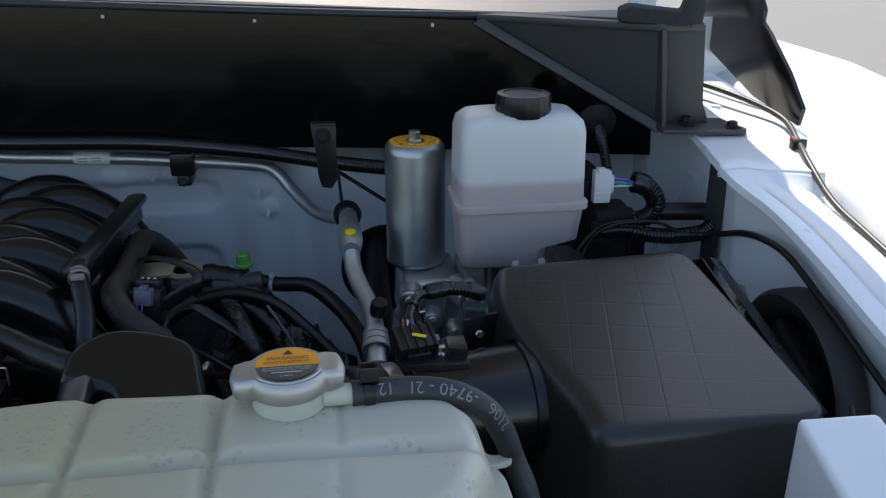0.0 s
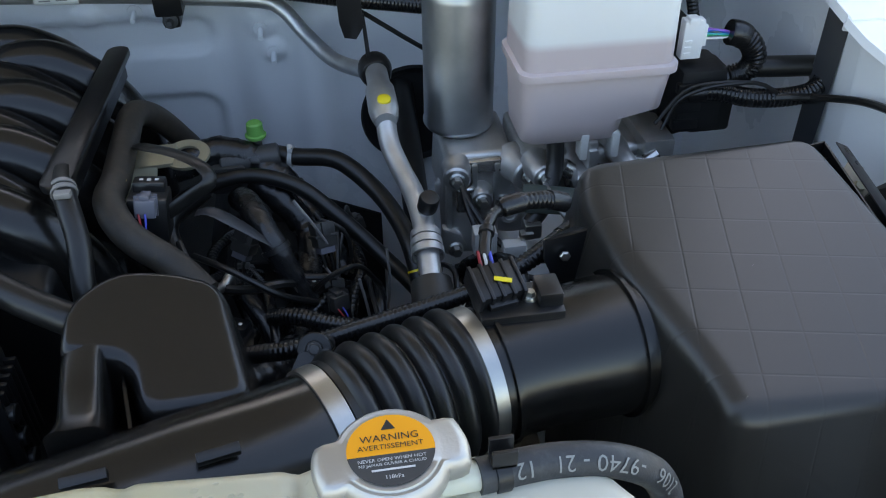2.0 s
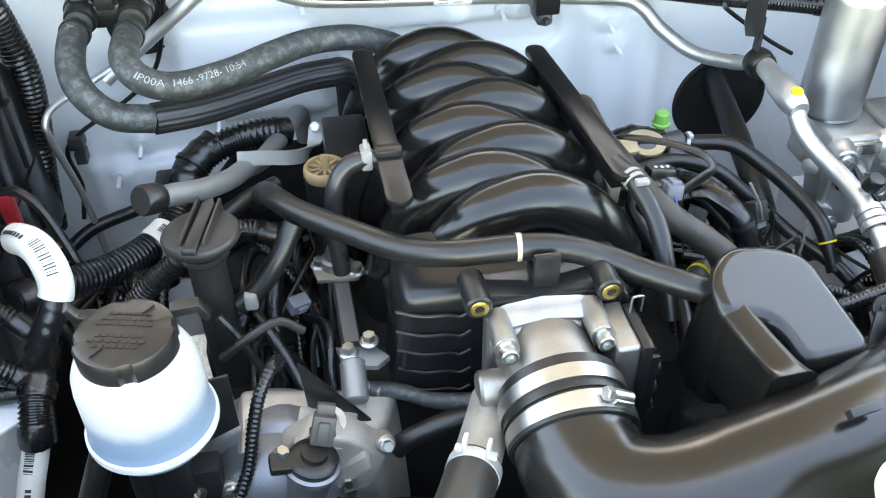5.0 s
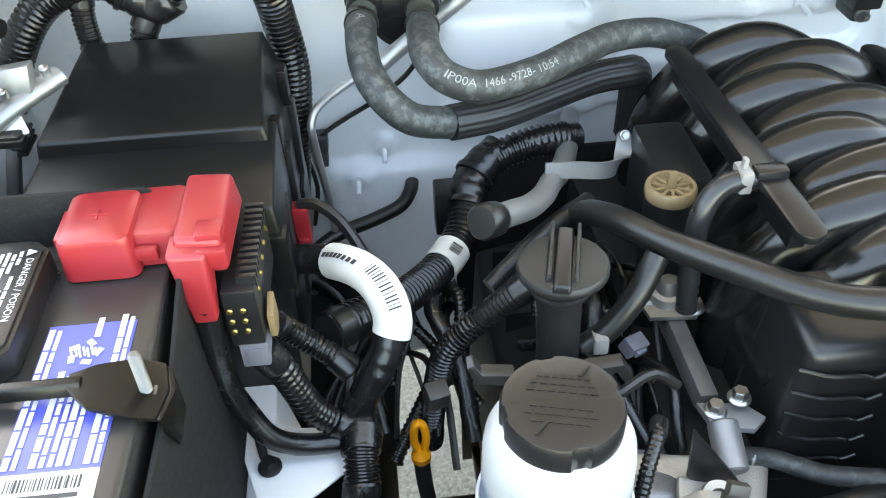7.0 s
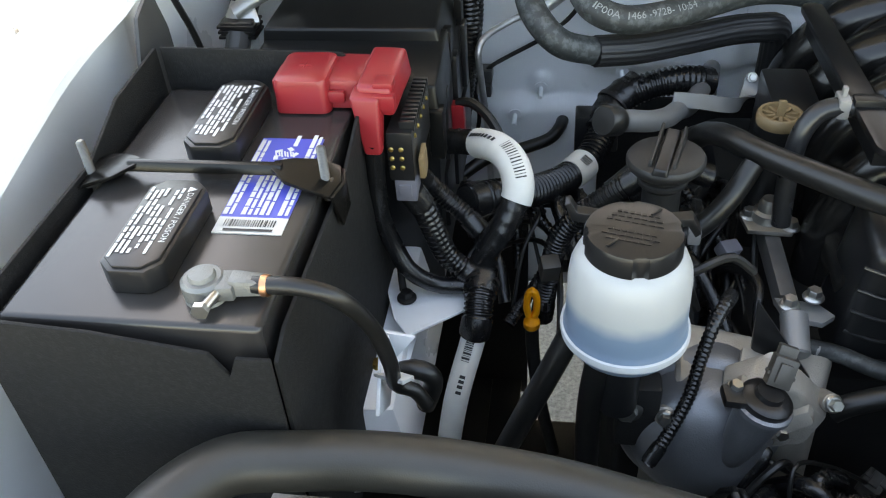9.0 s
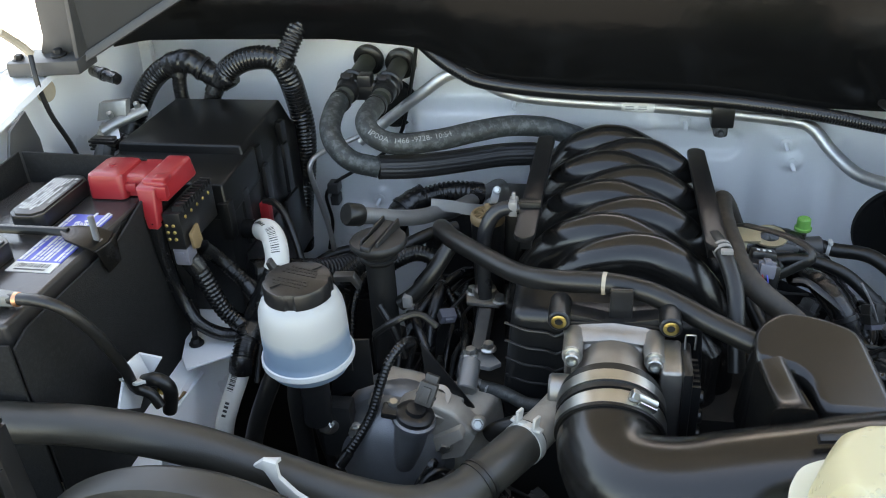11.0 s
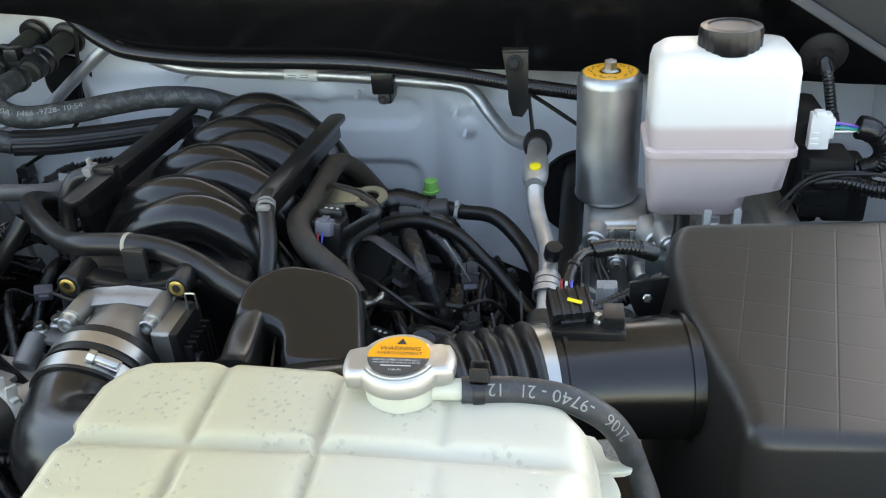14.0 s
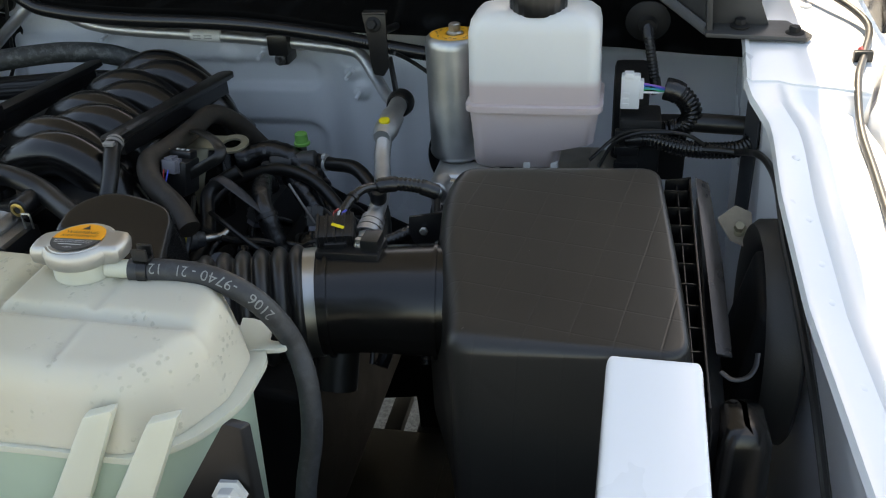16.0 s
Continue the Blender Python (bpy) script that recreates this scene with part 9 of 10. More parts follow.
RAILGREY = material("dark_plated_rail", (0.15, 0.15, 0.148), 0.4, 0.6, vary=0.2, scale=60, bump=0.2)


def fuel_rail():
    th = thing("fuel_rail", (-0.488, 0.76, 0.96), "grey steel fuel rail bolted to the cylinder bank", "fuel rail")
    b = B()
    hexa(b, [(-0.500, 0.745, 0.978), (-0.480, 0.745, 0.978), (-0.483, 0.860, 0.982), (-0.503, 0.860, 0.982), (-0.497, 0.745, 0.994), (-0.482, 0.745, 0.994), (-0.485, 0.860, 1.0), (-0.500, 0.860, 1.0)], 0.003)
    part("rail", b, RAILGREY, th)
    b = B()
    slab(b, [(-0.515, 0.825, 0.999), (-0.475, 0.822, 0.999), (-0.468, 0.835, 0.999), (-0.485, 0.862, 1.0), (-0.505, 0.865, 1.0), (-0.52, 0.85, 1.0)], (0, 0, 0.005), 0.001)
    lathe(b, (-0.495, 0.845, 1.003), (0, 0, 1), [(0.015, 0), (0.014, 0.010), (0.010, 0.012), (0.010, 0.018), (0.007, 0.024)], 22)
    part("regulator", b, CAST, th)
    b = B()
    slab(b, [(-0.505, 0.735, 0.994), (-0.47, 0.730, 0.994), (-0.458, 0.715, 0.994), (-0.47, 0.705, 0.994), (-0.50, 0.712, 0.994)], (0, 0, 0.006), 0.001)
    part("bracket", b, CASTGREY, th)
    b = B()
    rod(b, (-0.492, 0.715, 1.0), (-0.493, 0.680, 0.985), 0.0115, 20)
    rod(b, (-0.49, 0.705, 0.98), (-0.47, 0.695, 0.977), 0.006, 14)
    part("damper", b, CASTGREY, th)
    for p in ((-0.475, 0.832, 1.003), (-0.511, 0.848, 1.003), (-0.4745, 0.730, 1.006), (-0.494, 0.725, 1.0)):
        b = B()
        bolt(b, p, (0, 0, 1), 0.0062, 0.007, 1.45)
        part("bolt", b, STEEL, th, "zinc-plated flange bolt")


fuel_rail()
line("fuel_hose", [(-0.480, 0.698, 0.978), (-0.455, 0.696, 0.974), (-0.425, 0.678, 0.975), (-0.395, 0.664, 0.984), (-0.375, 0.655, 0.99)], 0.0075, DUSTY, "grey-black fuel hose to the throttle", "hose")
for p in ((-0.535, 0.80, 1.0),):
    b = B()
    m = Matrix.Translation(p) @ pose(0, 0, 0, 20, 10, 30)
    rbox(b, (-0.010, -0.007, -0.008), (0.010, 0.007, 0.006), 0.002, m=m)
    rbox(b, (-0.005, -0.010, -0.004), (0.005, -0.005, 0.003), 0.001, m=m)
    single("injector_plug", b, LILAC, "small grey-lilac injector plug", "wiring plug", "injector plugs")


CASTB = material("brown_grey_cast_alloy", (0.40, 0.37, 0.325), 0.46, 0.55, vary=0.35, scale=50, fine=700, bump=0.6)
DOME = material("blue_grey_cast_alloy", (0.20, 0.21, 0.225), 0.42, 0.7, vary=0.25, scale=40, fine=700, bump=0.4)


def front_cover():
    th = thing("timing_cover", (-0.57, 0.63, 0.85), "cast aluminium front timing cover of the engine", "engine cover")
    b = B()
    lathe(b, (-0.568, 0.660, 0.928), (-0.05, -1, 0.30), [(0.070, -0.03), (0.070, 0.012), (0.066, 0.020), (0.060, 0.024), (0.056, 0.040), (0.046, 0.052), (0.028, 0.060), (0.004, 0.062)], 48)
    part("dome", b, DOME, th, "smooth blue-grey domed casting")
    b = B()
    hexa(b, [(-0.60, 0.640, 0.80), (-0.47, 0.640, 0.80), (-0.44, 0.72, 0.80), (-0.62, 0.72, 0.80), (-0.595, 0.636, 0.992), (-0.480, 0.640, 0.962), (-0.455, 0.70, 0.975), (-0.59, 0.70, 1.004)], 0.010, 3)
    part("casting", b, CASTB, th)
    b = B()
    slab(b, [(-0.553, 0.628, 0.930), (-0.530, 0.622, 0.930), (-0.488, 0.624, 0.940), (-0.474, 0.632, 0.965), (-0.500, 0.634, 0.992), (-0.535, 0.632, 1.008), (-0.56, 0.63, 0.995)], (0.004, 0.022, 0.004), 0.004)
    part("flange", b, CASTB, th, "raised bolting flange")
    b = B()
    slab(b, [(-0.540, 0.622, 0.940), (-0.526, 0.618, 0.942), (-0.486, 0.622, 0.968), (-0.492, 0.626, 0.978), (-0.532, 0.624, 0.956)], (0.002, 0.012, 0.004), 0.003)
    part("rib", b, CASTB, th)
    b = B()
    slab(b, [(-0.556, 0.622, 0.992), (-0.548, 0.620, 1.004), (-0.505, 0.632, 0.985), (-0.512, 0.63, 0.976)], (0.002, 0.016, 0.003), 0.003)
    part("rib", b, CASTB, th)
    b = B()
    annulus(b, (-0.517, 0.652, 0.996), (0.1, -0.45, 1), 0.0075, 0.0132, 0.006, 26)
    slab(b, [(-0.545, 0.650, 0.998), (-0.525, 0.645, 1.0), (-0.497, 0.655, 0.985), (-0.492, 0.668, 0.985), (-0.54, 0.67, 1.004)], (0, 0.004, -0.008), 0.003)
    part("lifting_lug", b, CASTB, th, "cast lug with a round hole")
    b = B()
    lathe(b, (-0.549, 0.606, 0.937), (0.22, 0.02, 0.95), [(0.004, -0.006), (0.010, 0.004), (0.0155, 0.030), (0.0185, 0.058), (0.0190, 0.064), (0.0225, 0.066), (0.0225, 0.070), (0.019, 0.072)], 30)
    part("sensor_boss", b, DOME, th, "tapered grey sensor boss")
    for c, d, r in (((-0.508, 0.641, 0.949), (0, -1, 0.25), 0.009), ((-0.495, 0.672, 0.932), (0, -1, 0.25), 0.009), ((-0.473, 0.722, 0.946), (0, -0.8, 0.5), 0.008), ((-0.60, 0.63, 0.965), (-0.1, -0.9, 0.4), 0.009), ((-0.474, 0.645, 0.972), (0.1, -0.8, 0.6), 0.008)):
        b = B()
        v = Vector(d).normalized()
        rod(b, Vector(c) + v * -0.01, Vector(c) + v * 0.014, r, 20)
        part("boss", b, CASTB, th)
        b = B()
        bolt(b, Vector(c) + v * 0.014, d, 0.0052, 0.007, 1.4)
        part("bolt", b, STEEL, th, "zinc-plated bolt")
    b = B()
    bolt(b, (-0.632, 0.620, 0.977), (-0.1, -1, 0.35), 0.0085, 0.009, 1.5)
    part("large_bolt", b, STEEL, th, "large flanged bolt")
    b = B()
    rbox(b, (-0.640, 0.618, 0.93), (-0.606, 0.64, 1.0), 0.004)
    part("mount", b, DARK, th, "black mounting bracket")


front_cover()


def cam_sensor():
    off = Vector((0.003, 0.014, -0.008))
    th = thing("cam_sensor", (-0.535, 0.594, 1.01), "black cam position sensor with a plug on its boss", "sensor")
    b = B()
    m0 = plane_at(off + Vector((-0.5365, 0.5935, 1.0125)), (1, 0.1, -0.22), (0.05, 1, 0.0))
    lathe(b, off + Vector((-0.5365, 0.5935, 1.0125)), (0.22, 0.02, 0.95), [(0.0195, 0), (0.0200, 0.001), (0.0200, 0.007), (0.018, 0.009), (0.011, 0.010), (0.010, 0.014)], 28)
    rbox(b, (-0.034, -0.009, 0.0), (-0.010, 0.009, 0.008), 0.003, m=m0)
    part("body", b, BLACK, th)
    b = B()
    m = Matrix.Translation(off + Vector((-0.525, 0.608, 1.034))) @ pose(0, 0, 0, -30, 14, -8)
    rbox(b, (-0.009, -0.006, -0.012), (0.009, 0.007, 0.012), 0.0015, m=m)
    rbox(b, (-0.0045, -0.009, -0.008), (0.0045, -0.005, 0.008), 0.001, m=m)
    rbox(b, (-0.0105, -0.004, -0.004), (0.0105, 0.005, -0.001), 0.0008, m=m)
    rbox(b, (-0.007, 0.000, 0.010), (0.007, 0.008, 0.020), 0.001, m=m)
    part("plug", b, DARKBROWN, th, "dark brown wiring plug")
    b = B()
    bolt(b, off + Vector((-0.559, 0.598, 1.022)), (0.2, -0.1, 1), 0.0052, 0.006, 1.5)
    part("bolt", b, STEEL, th)


DARKBROWN = material("dark_brown_plastic", (0.055, 0.048, 0.040), 0.45, vary=0.15, bump=0.1)
cam_sensor()
loom([(-0.552, 0.69, 1.040), (-0.560, 0.672, 1.045), (-0.570, 0.655, 1.035), (-0.578, 0.640, 1.012), (-0.585, 0.625, 0.988), (-0.60, 0.605, 0.965), (-0.615, 0.59, 0.945)], 0.0056)
wire([(-0.53, 0.72, 1.04), (-0.55, 0.72, 1.055), (-0.575, 0.71, 1.05), (-0.60, 0.71, 1.03)], 0.004)
wire([(-0.60, 0.74, 1.05), (-0.585, 0.73, 1.03), (-0.57, 0.725, 0.99)], 0.004)
b = B()
slab(b, [(-0.537, 0.668, 1.055), (-0.520, 0.668, 1.030), (-0.481, 0.668, 0.971), (-0.494, 0.668, 0.963), (-0.534, 0.668, 1.002)], (0, 0.004, 0), 0.002)
single("steering_bracket", b, BLACK, "black steel bracket plate beside the fuel rail", "bracket")
line("steering_hose", [(-0.655, 0.615, 1.045), (-0.66, 0.615, 1.01), (-0.662, 0.62, 0.95), (-0.66, 0.62, 0.85)], 0.0105, RUBBER, "black power steering hose below the reservoir", "hose")
line("steering_hose", [(-0.68, 0.63, 1.045), (-0.694, 0.62, 1.015), (-0.712, 0.615, 0.97), (-0.735, 0.62, 0.90)], 0.010, RUBBER, "black power steering hose below the reservoir", "hose")


def dipstick():
    th = thing("dipstick", (-0.716, 0.775, 0.88), "orange oil dipstick handle on its tube", "dipstick")
    b = B()
    lathe(b, (-0.716, 0.773, 0.912), (0, 0, 1), [(0.0072, 0), (0.0084, 0.002), (0.0084, 0.008), (0.0060, 0.011), (0.0045, 0.016)], 16)
    loop = [(-0.716 + 0.0050 * math.cos(a), 0.773, 0.942 + (0.019 if math.sin(a) > 0 else 0.017) * math.sin(a)) for a in [2 * math.pi * k / 20 - math.pi / 2 for k in range(21)]]
    hose(b, loop, 0.0036, 10, 0.003)
    part("handle", b, DIPORANGE, th)
    b = B()
    hose(b, [(-0.716, 0.774, 0.916), (-0.714, 0.774, 0.87), (-0.705, 0.77, 0.80), (-0.69, 0.77, 0.72)], 0.007, 12, 0.01)
    part("tube", b, DARK, th)


DIPORANGE = material("orange_plastic", (0.85, 0.30, 0.01), 0.4, vary=0.05, bump=0.03)
dipstick()
for p in ((-0.685, 0.83, 0.955), (-0.70, 0.78, 0.985)):
    b = B()
    m = Matrix.Translation(p) @ pose(0, 0, 0, 20, 0, 15)
    rbox(b, (-0.009, -0.008, -0.014), (0.009, 0.008, 0.012), 0.002, m=m)
    single("wiring_plug", b, DARKPLUG, "grey wiring plug on the engine side", "wiring plug", "side plugs")

# ---- front: radiator hose, shroud ----
RAD = [(-0.942, 0.332, 1.068), (-0.931, 0.372, 1.084), (-0.916, 0.412, 1.096), (-0.885, 0.448, 1.098), (-0.843, 0.462, 1.091), (-0.794, 0.469, 1.087), (-0.741, 0.470, 1.082), (-0.683, 0.469, 1.073), (-0.623, 0.467, 1.056), (-0.560, 0.465, 1.038), (-0.506, 0.466, 1.030), (-0.467, 0.480, 1.034), (-0.438, 0.515, 1.038), (-0.413, 0.564, 1.030), (-0.396, 0.602, 1.024), (-0.384, 0.629, 1.022)]


def radiator_hose():
    th = thing("radiator_hose", (-0.65, 0.47, 1.03), "thick black rubber radiator hose across the front", "hose")
    b = B()
    hose(b, RAD[:-2], 0.0185, 24, 0.006, radii=[1.05, 1.0, 1.0, 1.0, 1.05, 1.1])
    part("tube", b, HOSEBROWN, th)
    b = B()
    hose(b, RAD[-3:], 0.0185, 24, 0.006)
    part("outlet", b, CASTB, th, "cast aluminium coolant outlet")
    b = B()
    sp = spline(RAD[:-2], 0.001)
    L_ = len(sp) / 1000
    for o in (0.045, 0.050):
        band(b, RAD[:-2], 0.0195, L_ - o - 0.03, 0.003, 0.0015, 30)
    part("rib_ring", b, RUBBER, th)


def spring_clamp(pts, r, start, toward, name="spring_clamp"):
    path = frames(spline(pts, 0.001))
    p, u, v, d = path[max(0, min(len(path) - 1, int(start / 0.001) + 5))]
    th = thing(name, p - Vector((0, 0, r)), "pale grey spring band clamp round a hose", "hose clamp", "spring clamps")
    b = B()
    band(b, pts, r, start, 0.010, 0.0014, 30)
    part("band", b, ZINCPALE, th)
    t = Vector(toward)
    t = (t - d * t.dot(d)).normalized()
    s_ = d.cross(t)
    for k in (-1, 1):
        b = B()
        m = plane_at(p + t * (r + 0.005) + s_ * 0.009 * k, s_, t)
        rbox(b, (-0.0016, -0.005, -0.005), (0.0016, 0.008, 0.005), 0.001, m=m)
        rbox(b, (-0.007, -0.006, -0.0035), (0.007, -0.003, 0.0035), 0.001, m=m)
        part("ear", b, ZINCPALE, th)


ZINCPALE = material("pale_zinc_steel", (0.62, 0.62, 0.60), 0.45, 0.6, vary=0.1, scale=80, bump=0.15)
radiator_hose()
spring_clamp(RAD, 0.0195, len(spline(RAD, 0.001)) / 1000 - 0.085, (-0.2, -0.5, 0.8))
spring_clamp(RAD, 0.0198, 0.012, (0.3, -0.3, 0.9))
line("bypass_hose", [(-0.464, 0.650, 0.952), (-0.451, 0.650, 0.963), (-0.419, 0.650, 0.977), (-0.395, 0.650, 0.981), (-0.378, 0.650, 0.982)], 0.0095, RUBBER, "short black bypass hose below the throttle", "hose")


def fan_shroud():
    th = thing("fan_shroud", (-0.6, 0.38, 0.9), "black plastic radiator fan shroud with raised lugs", "fan shroud")
    b = B()
    n = 30
    cx, rx = -0.50, 0.34
    top = []
    for k in range(n + 1):
        a = math.pi * (0.10 + 0.80 * k / n)
        top.append((cx + rx * math.cos(a), 0.415, 0.80 + 0.24 * math.sin(a)))
    slab(b, [(-0.86, 0.40, 0.70), (-0.14, 0.40, 0.70)] + top, (0, -0.02, 0), 0.003)
    hexa(b, [(-0.84, 0.24, 0.80), (-0.16, 0.24, 0.80), (-0.16, 0.405, 0.80), (-0.84, 0.405, 0.80), (-0.80, 0.24, 1.028), (-0.30, 0.24, 1.030), (-0.30, 0.395, 1.035), (-0.80, 0.395, 1.032)], 0.012, 3)
    part("shroud", b, SATIN, th)
    b = B()
    lathe(b, (-0.670, 0.24, 0.940), (0, 1, 0), [(0.150, 0), (0.150, 0.135), (0.147, 0.140), (0.147, 0.1405), (0.163, 0.141), (0.172, 0.143), (0.174, 0.148), (0.174, 0.166), (0.171, 0.171), (0.155, 0.172), (0.150, 0.168), (0.02, 0.166)], 72)
    part("fan_ring", b, HOSEBROWN, th, "dark satin fan ring", 30)
    for x0, x2 in ((-0.836, -0.8190), (-0.802, -0.7925)):
        b = B()
        slab(b, [(x0, 0.363, 1.0), (x0 + 0.020, 0.363, 1.0), (x2 + 0.003, 0.366, 1.166), (x2 - 0.003, 0.366, 1.166)], (0, 0.018, 0), 0.0015)
        part("lug_leg", b, BLACK, th)
    b = B()
    hexa(b, [(-0.8225, 0.359, 1.1665), (-0.7935, 0.359, 1.1665), (-0.7920, 0.385, 1.1665), (-0.8215, 0.385, 1.1665), (-0.8225, 0.359, 1.1710), (-0.7935, 0.359, 1.1710), (-0.7920, 0.385, 1.1710), (-0.8215, 0.385, 1.1710)], 0.001)
    part("hose_lug", b, BLACK, th, "tall black lug")
    b = B()
    slab(b, [(-0.836, 0.379, 1.0), (-0.784, 0.379, 1.0), (-0.793, 0.380, 1.166), (-0.820, 0.380, 1.166)], (0, 0.004, 0), 0.0012)
    part("lug_web", b, BLACK, th)
    b = B()
    slab(b, [(-0.72, 0.40, 1.03), (-0.70, 0.405, 1.03), (-0.675, 0.415, 1.075), (-0.685, 0.415, 1.078)], (0, 0.006, 0), 0.0015)
    part("fin", b, BLACK, th)
    return th


fan_shroud()


def sun_patch():
    # A pale sheet stands in for a patch of sunlight on the hose.
    b = B()
    slab(b, [(-0.627, 0.440, 1.088), (-0.617, 0.440, 1.096), (-0.606, 0.440, 1.093), (-0.605, 0.439, 1.078), (-0.592, 0.438, 1.063), (-0.570, 0.437, 1.047), (-0.565, 0.437, 1.038), (-0.580, 0.437, 1.037), (-0.604, 0.438, 1.054), (-0.612, 0.439, 1.072), (-0.618, 0.440, 1.084)], (0, 0.005, 0), 0.0012)
    slab(b, [(-0.625, 0.440, 1.086), (-0.608, 0.440, 1.090), (-0.606, 0.452, 1.086), (-0.622, 0.452, 1.084)], (0, 0, 0.004), 0.001)
    single("hose_sun_patch", b, PLUG, "pale sheet in the shape of a sunlit patch on the radiator hose", "hose guide")


sun_patch()


# ---- left wing side ----
def wing_left_bits():
    b = B()
    slab(b, [(-1.046, 0.775, 1.13), (-1.046, 0.83, 1.12), (-1.054, 0.842, 1.20), (-1.060, 0.838, 1.238), (-1.058, 0.800, 1.226), (-1.054, 0.775, 1.19)], (0.004, 0, 0), 0.001)
    single("seal_plate", b, GREY, "dark grey sealing flap on the inner wing", "plate")
    for dx, y, r in ((0.052, 0.915, 0.0095),):
        b = B()
        lathe(b, wing_point(-1, dx, y) + Vector((0, 0, 0.003)), (-0.05, -0.15, 1), [(r, 0), (r, 0.0010)], 22)
        single("wing_hole", b, INK, "round dark drain hole in the white wing", "hole", kind="structure")
    b = B()
    bolt(b, wing_point(-1, 0.092, 0.862) + Vector((0, 0, 0.003)), (0, 0, 1), 0.0075, 0.008, 1.5)
    single("wing_bolt", b, WHITE, "white painted bolt on the wing top", "bolt", "wing bolts")
    b = B()
    slab(b, [wing_point(-1, dx, y, 0.004) for dx, y in ((0.094, 0.885), (0.074, 0.895), (0.068, 0.94), (0.058, 1.0), (0.088, 1.03), (0.094, 1.0))], (0, 0, 0.003), 0.001)
    single("wing_plate", b, WHITE, "white painted lapped plate on the wing top", "car panel", kind="structure")
    b = B()
    lathe(b, (-1.088, 0.925, 1.233), (1, -0.2, 0.1), [(0.016, 0), (0.016, 0.003), (0.006, 0.005)], 24)
    single("cable_grommet", b, BANDCREAM, "cream rubber cable grommet on the wing", "grommet")
    wire([(-1.088, 0.875, 1.325), (-1.085, 0.900, 1.302), (-1.080, 0.910, 1.286)], 0.0055, BANDCREAM, "cream sheathed cable end at the wing")
    wire([(-1.080, 0.908, 1.288), (-1.072, 0.895, 1.255), (-1.069, 0.899, 1.21), (-1.064, 0.915, 1.16), (-1.061, 0.93, 1.10)], 0.0034, RUBBER, "dark sheathed cable down the inner wing")
    th = thing("relay_bracket", (-1.02, 0.95, 1.15), "plated steel relay bracket beside the fuse box", "bracket")
    b = B()
    slab(b, [(-1.033, 0.953, 1.205), (-0.992, 0.953, 1.210), (-0.994, 0.948, 1.188), (-1.038, 0.946, 1.182)], (0.002, 0.010, 0.001), 0.0012)
    part("plate", b, ZBRIGHT, th)
    b = B()
    hose(b, [(-1.026, 0.935, 1.172), (-1.005, 0.950, 1.182), (-0.978, 0.975, 1.190)], 0.0105, 20, 0.006, flat=0.75)
    part("arm", b, ZBRIGHT, th, "rounded plated arm")
    b = B()
    slab(b, [(-1.034, 0.932, 1.170), (-1.008, 0.926, 1.163), (-0.998, 0.930, 1.166), (-1.004, 0.940, 1.176), (-1.030, 0.945, 1.182)], (0, 0, -0.004), 0.001)
    part("foot", b, STEEL, th)
    for p in ((-1.012, 0.94, 1.196), (-0.985, 0.965, 1.201)):
        b = B()
        lathe(b, p, (0, -0.4, 1), [(0.004, -0.006), (0.004, 0.0015), (0.002, 0.0025)], 12)
        part("rivet", b, STEEL, th)
    th = thing("wiring_plug", (-1.02, 0.92, 1.13), "black wiring plug with a ribbed grey boot below the relay", "wiring plug")
    b = B()
    rbox(b, (-1.038, 0.920, 1.150), (-1.003, 0.945, 1.168), 0.003)
    for k in range(3):
        rbox(b, (-1.040, 0.918, 1.151 + 0.0055 * k), (-1.001, 0.947, 1.154 + 0.0055 * k), 0.001)
    part("plug_body", b, BLACK, th)
    b = B()
    hose(b, [(-1.020, 0.925, 1.155), (-1.022, 0.915, 1.140), (-1.026, 0.905, 1.115), (-1.03, 0.90, 1.08)], 0.0125, 20, 0.004, flute=(8, 0.10))
    part("boot", b, GREY, th, "grey ribbed boot")
    taped([(-1.06, 1.0, 1.235), (-1.035, 0.985, 1.235), (-1.01, 0.975, 1.232)], 0.008)


wing_left_bits()


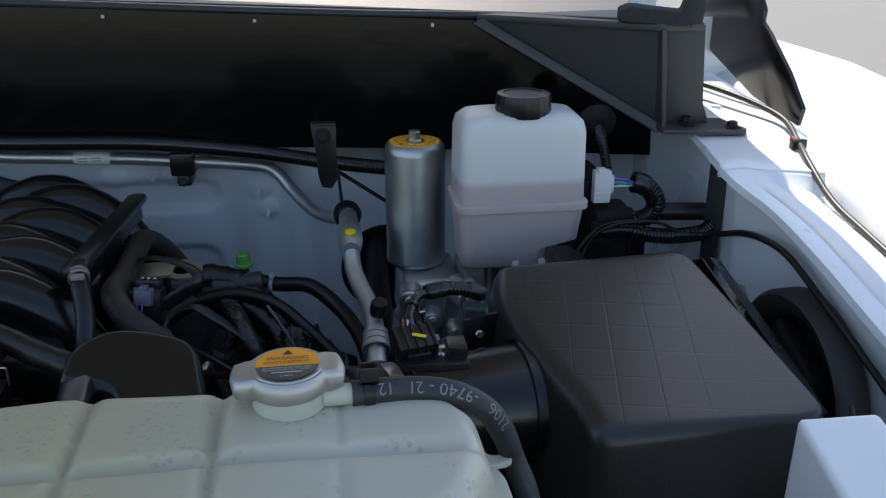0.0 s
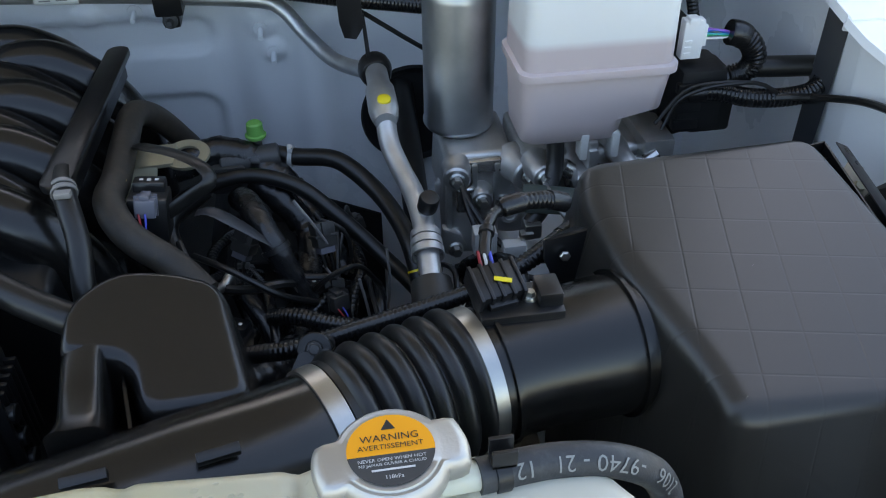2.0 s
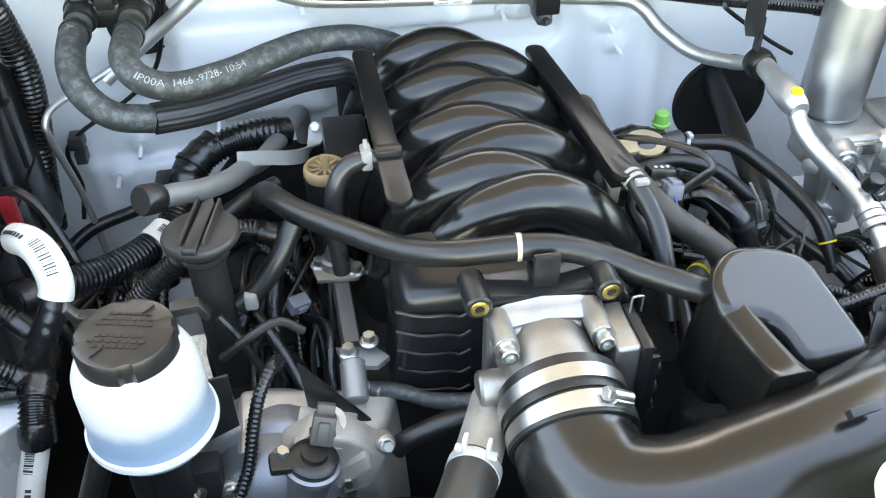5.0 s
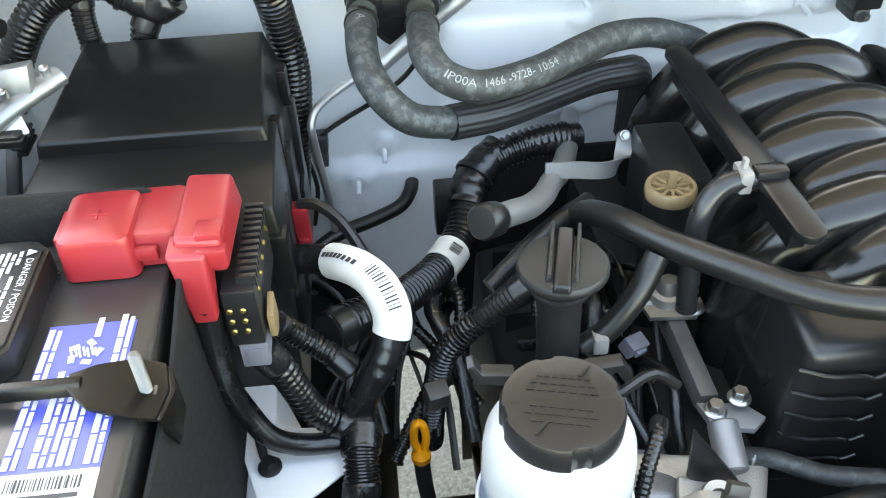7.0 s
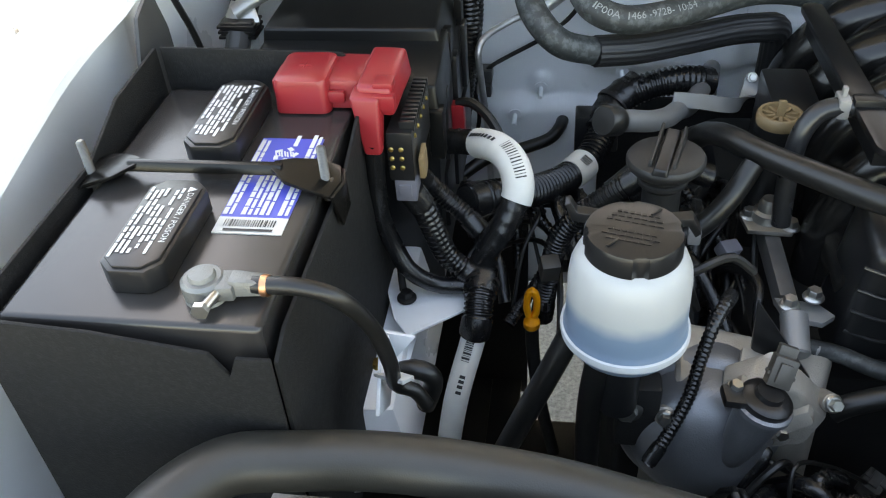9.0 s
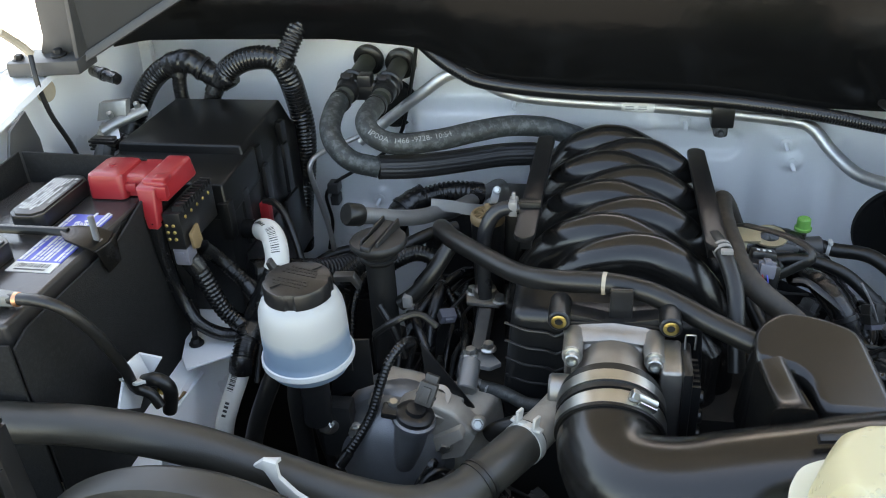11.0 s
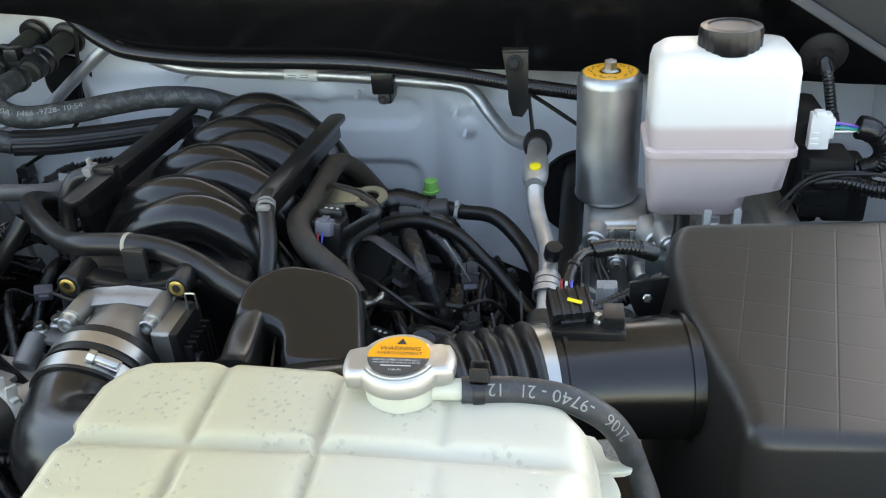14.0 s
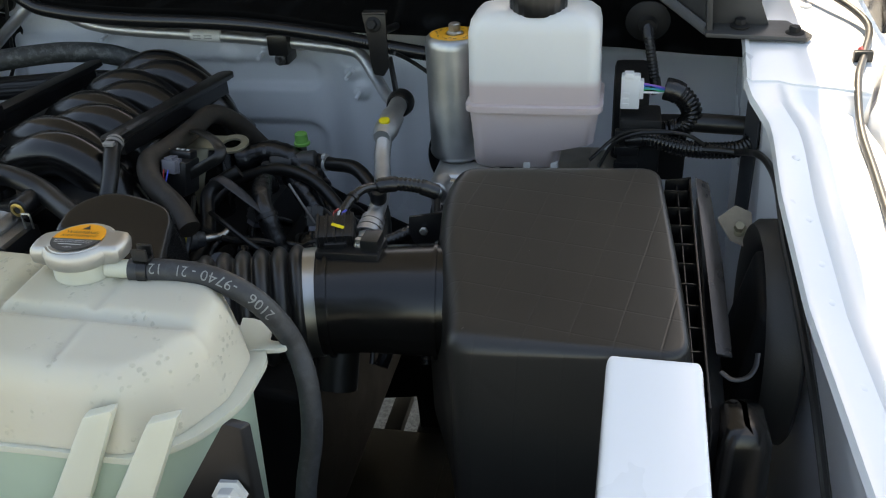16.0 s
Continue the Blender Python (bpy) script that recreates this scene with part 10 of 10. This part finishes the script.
# ---- harness in the shade of both cylinder banks ----
def engine_harness(at, box, seed, count, label):
    """Branches of thin cable, conduit and plugs lying over a cylinder bank."""
    rnd = random.Random(seed)
    th = thing("engine_harness", at, label, "wiring harness", "engine harnesses")
    (x0, y0, z0), (x1, y1, z1) = box

    def spot(f, lift):
        return Vector((x0 + (x1 - x0) * rnd.random(), y0 + (y1 - y0) * f, z0 + (z1 - z0) * lift))
    for k in range(count):
        a = rnd.random() * 0.5
        ln = 0.35 + 0.4 * rnd.random()
        p, q = spot(a, 0.0), spot(min(1, a + ln), 0.1 * rnd.random())
        mid = (p + q) / 2 + Vector(((x1 - x0) * (rnd.random() - 0.5) * 0.4, 0, (z1 - z0) * (0.35 + 0.65 * rnd.random())))
        pts = [p, p.lerp(mid, 0.5) + Vector((0.012 * (rnd.random() - 0.5), 0, 0.012)), mid, q.lerp(mid, 0.5) + Vector((0.012 * (rnd.random() - 0.5), 0, 0.01)), q]
        b = B()
        kind = k % 4
        if kind == 0:
            hose(b, pts, 0.0052 + 0.002 * rnd.random(), 12, rib=0.15, pitch=0.005)
            part("conduit", b, CONDUIT, th)
        elif kind == 1:
            hose(b, pts, 0.005 + 0.004 * rnd.random(), 12, 0.005, wrinkle=0.14)
            part("taped_branch", b, TAPE, th)
        else:
            hose(b, pts, 0.0018 + 0.0018 * rnd.random(), 8, 0.008)
            part("lead", b, RUBBER, th)
        if k % 3 == 0:
            b = B()
            m = Matrix.Translation(q) @ pose(0, 0, 0, 40 * rnd.random() - 20, 30 * rnd.random() - 15, 360 * rnd.random())
            rbox(b, (-0.009, -0.012, -0.007), (0.009, 0.010, 0.007), 0.0015, m=m)
            rbox(b, (-0.0045, -0.010, 0.006), (0.0045, 0.006, 0.0095), 0.001, m=m)
            rbox(b, (-0.010, -0.003, -0.008), (0.010, 0.000, 0.008), 0.0008, m=m)
            part("connector", b, DARKPLUG if k % 2 else BLACK, th)


engine_harness((-0.10, 0.8, 0.88), ((-0.175, 0.66, 0.92), (-0.005, 0.98, 0.995)), 5, 16, "black wiring harness over the cylinder bank by the brake unit")
engine_harness((-0.56, 0.8, 0.88), ((-0.62, 0.67, 0.91), (-0.49, 1.02, 1.0)), 11, 20, "black wiring harness over the cylinder bank by the reservoir")
engine_harness((-0.72, 0.8, 0.88), ((-0.83, 0.74, 0.92), (-0.66, 1.0, 1.0)), 17, 16, "black wiring harness between engine and fuse box")
engine_harness((0.1, 0.75, 0.85), ((0.02, 0.66, 0.93), (0.14, 0.86, 1.0)), 23, 12, "black wiring below the air box outlet")
engine_harness((-0.45, 0.6, 0.88), ((-0.60, 0.52, 0.86), (-0.36, 0.66, 0.94)), 29, 12, "black wiring in front of the timing cover")
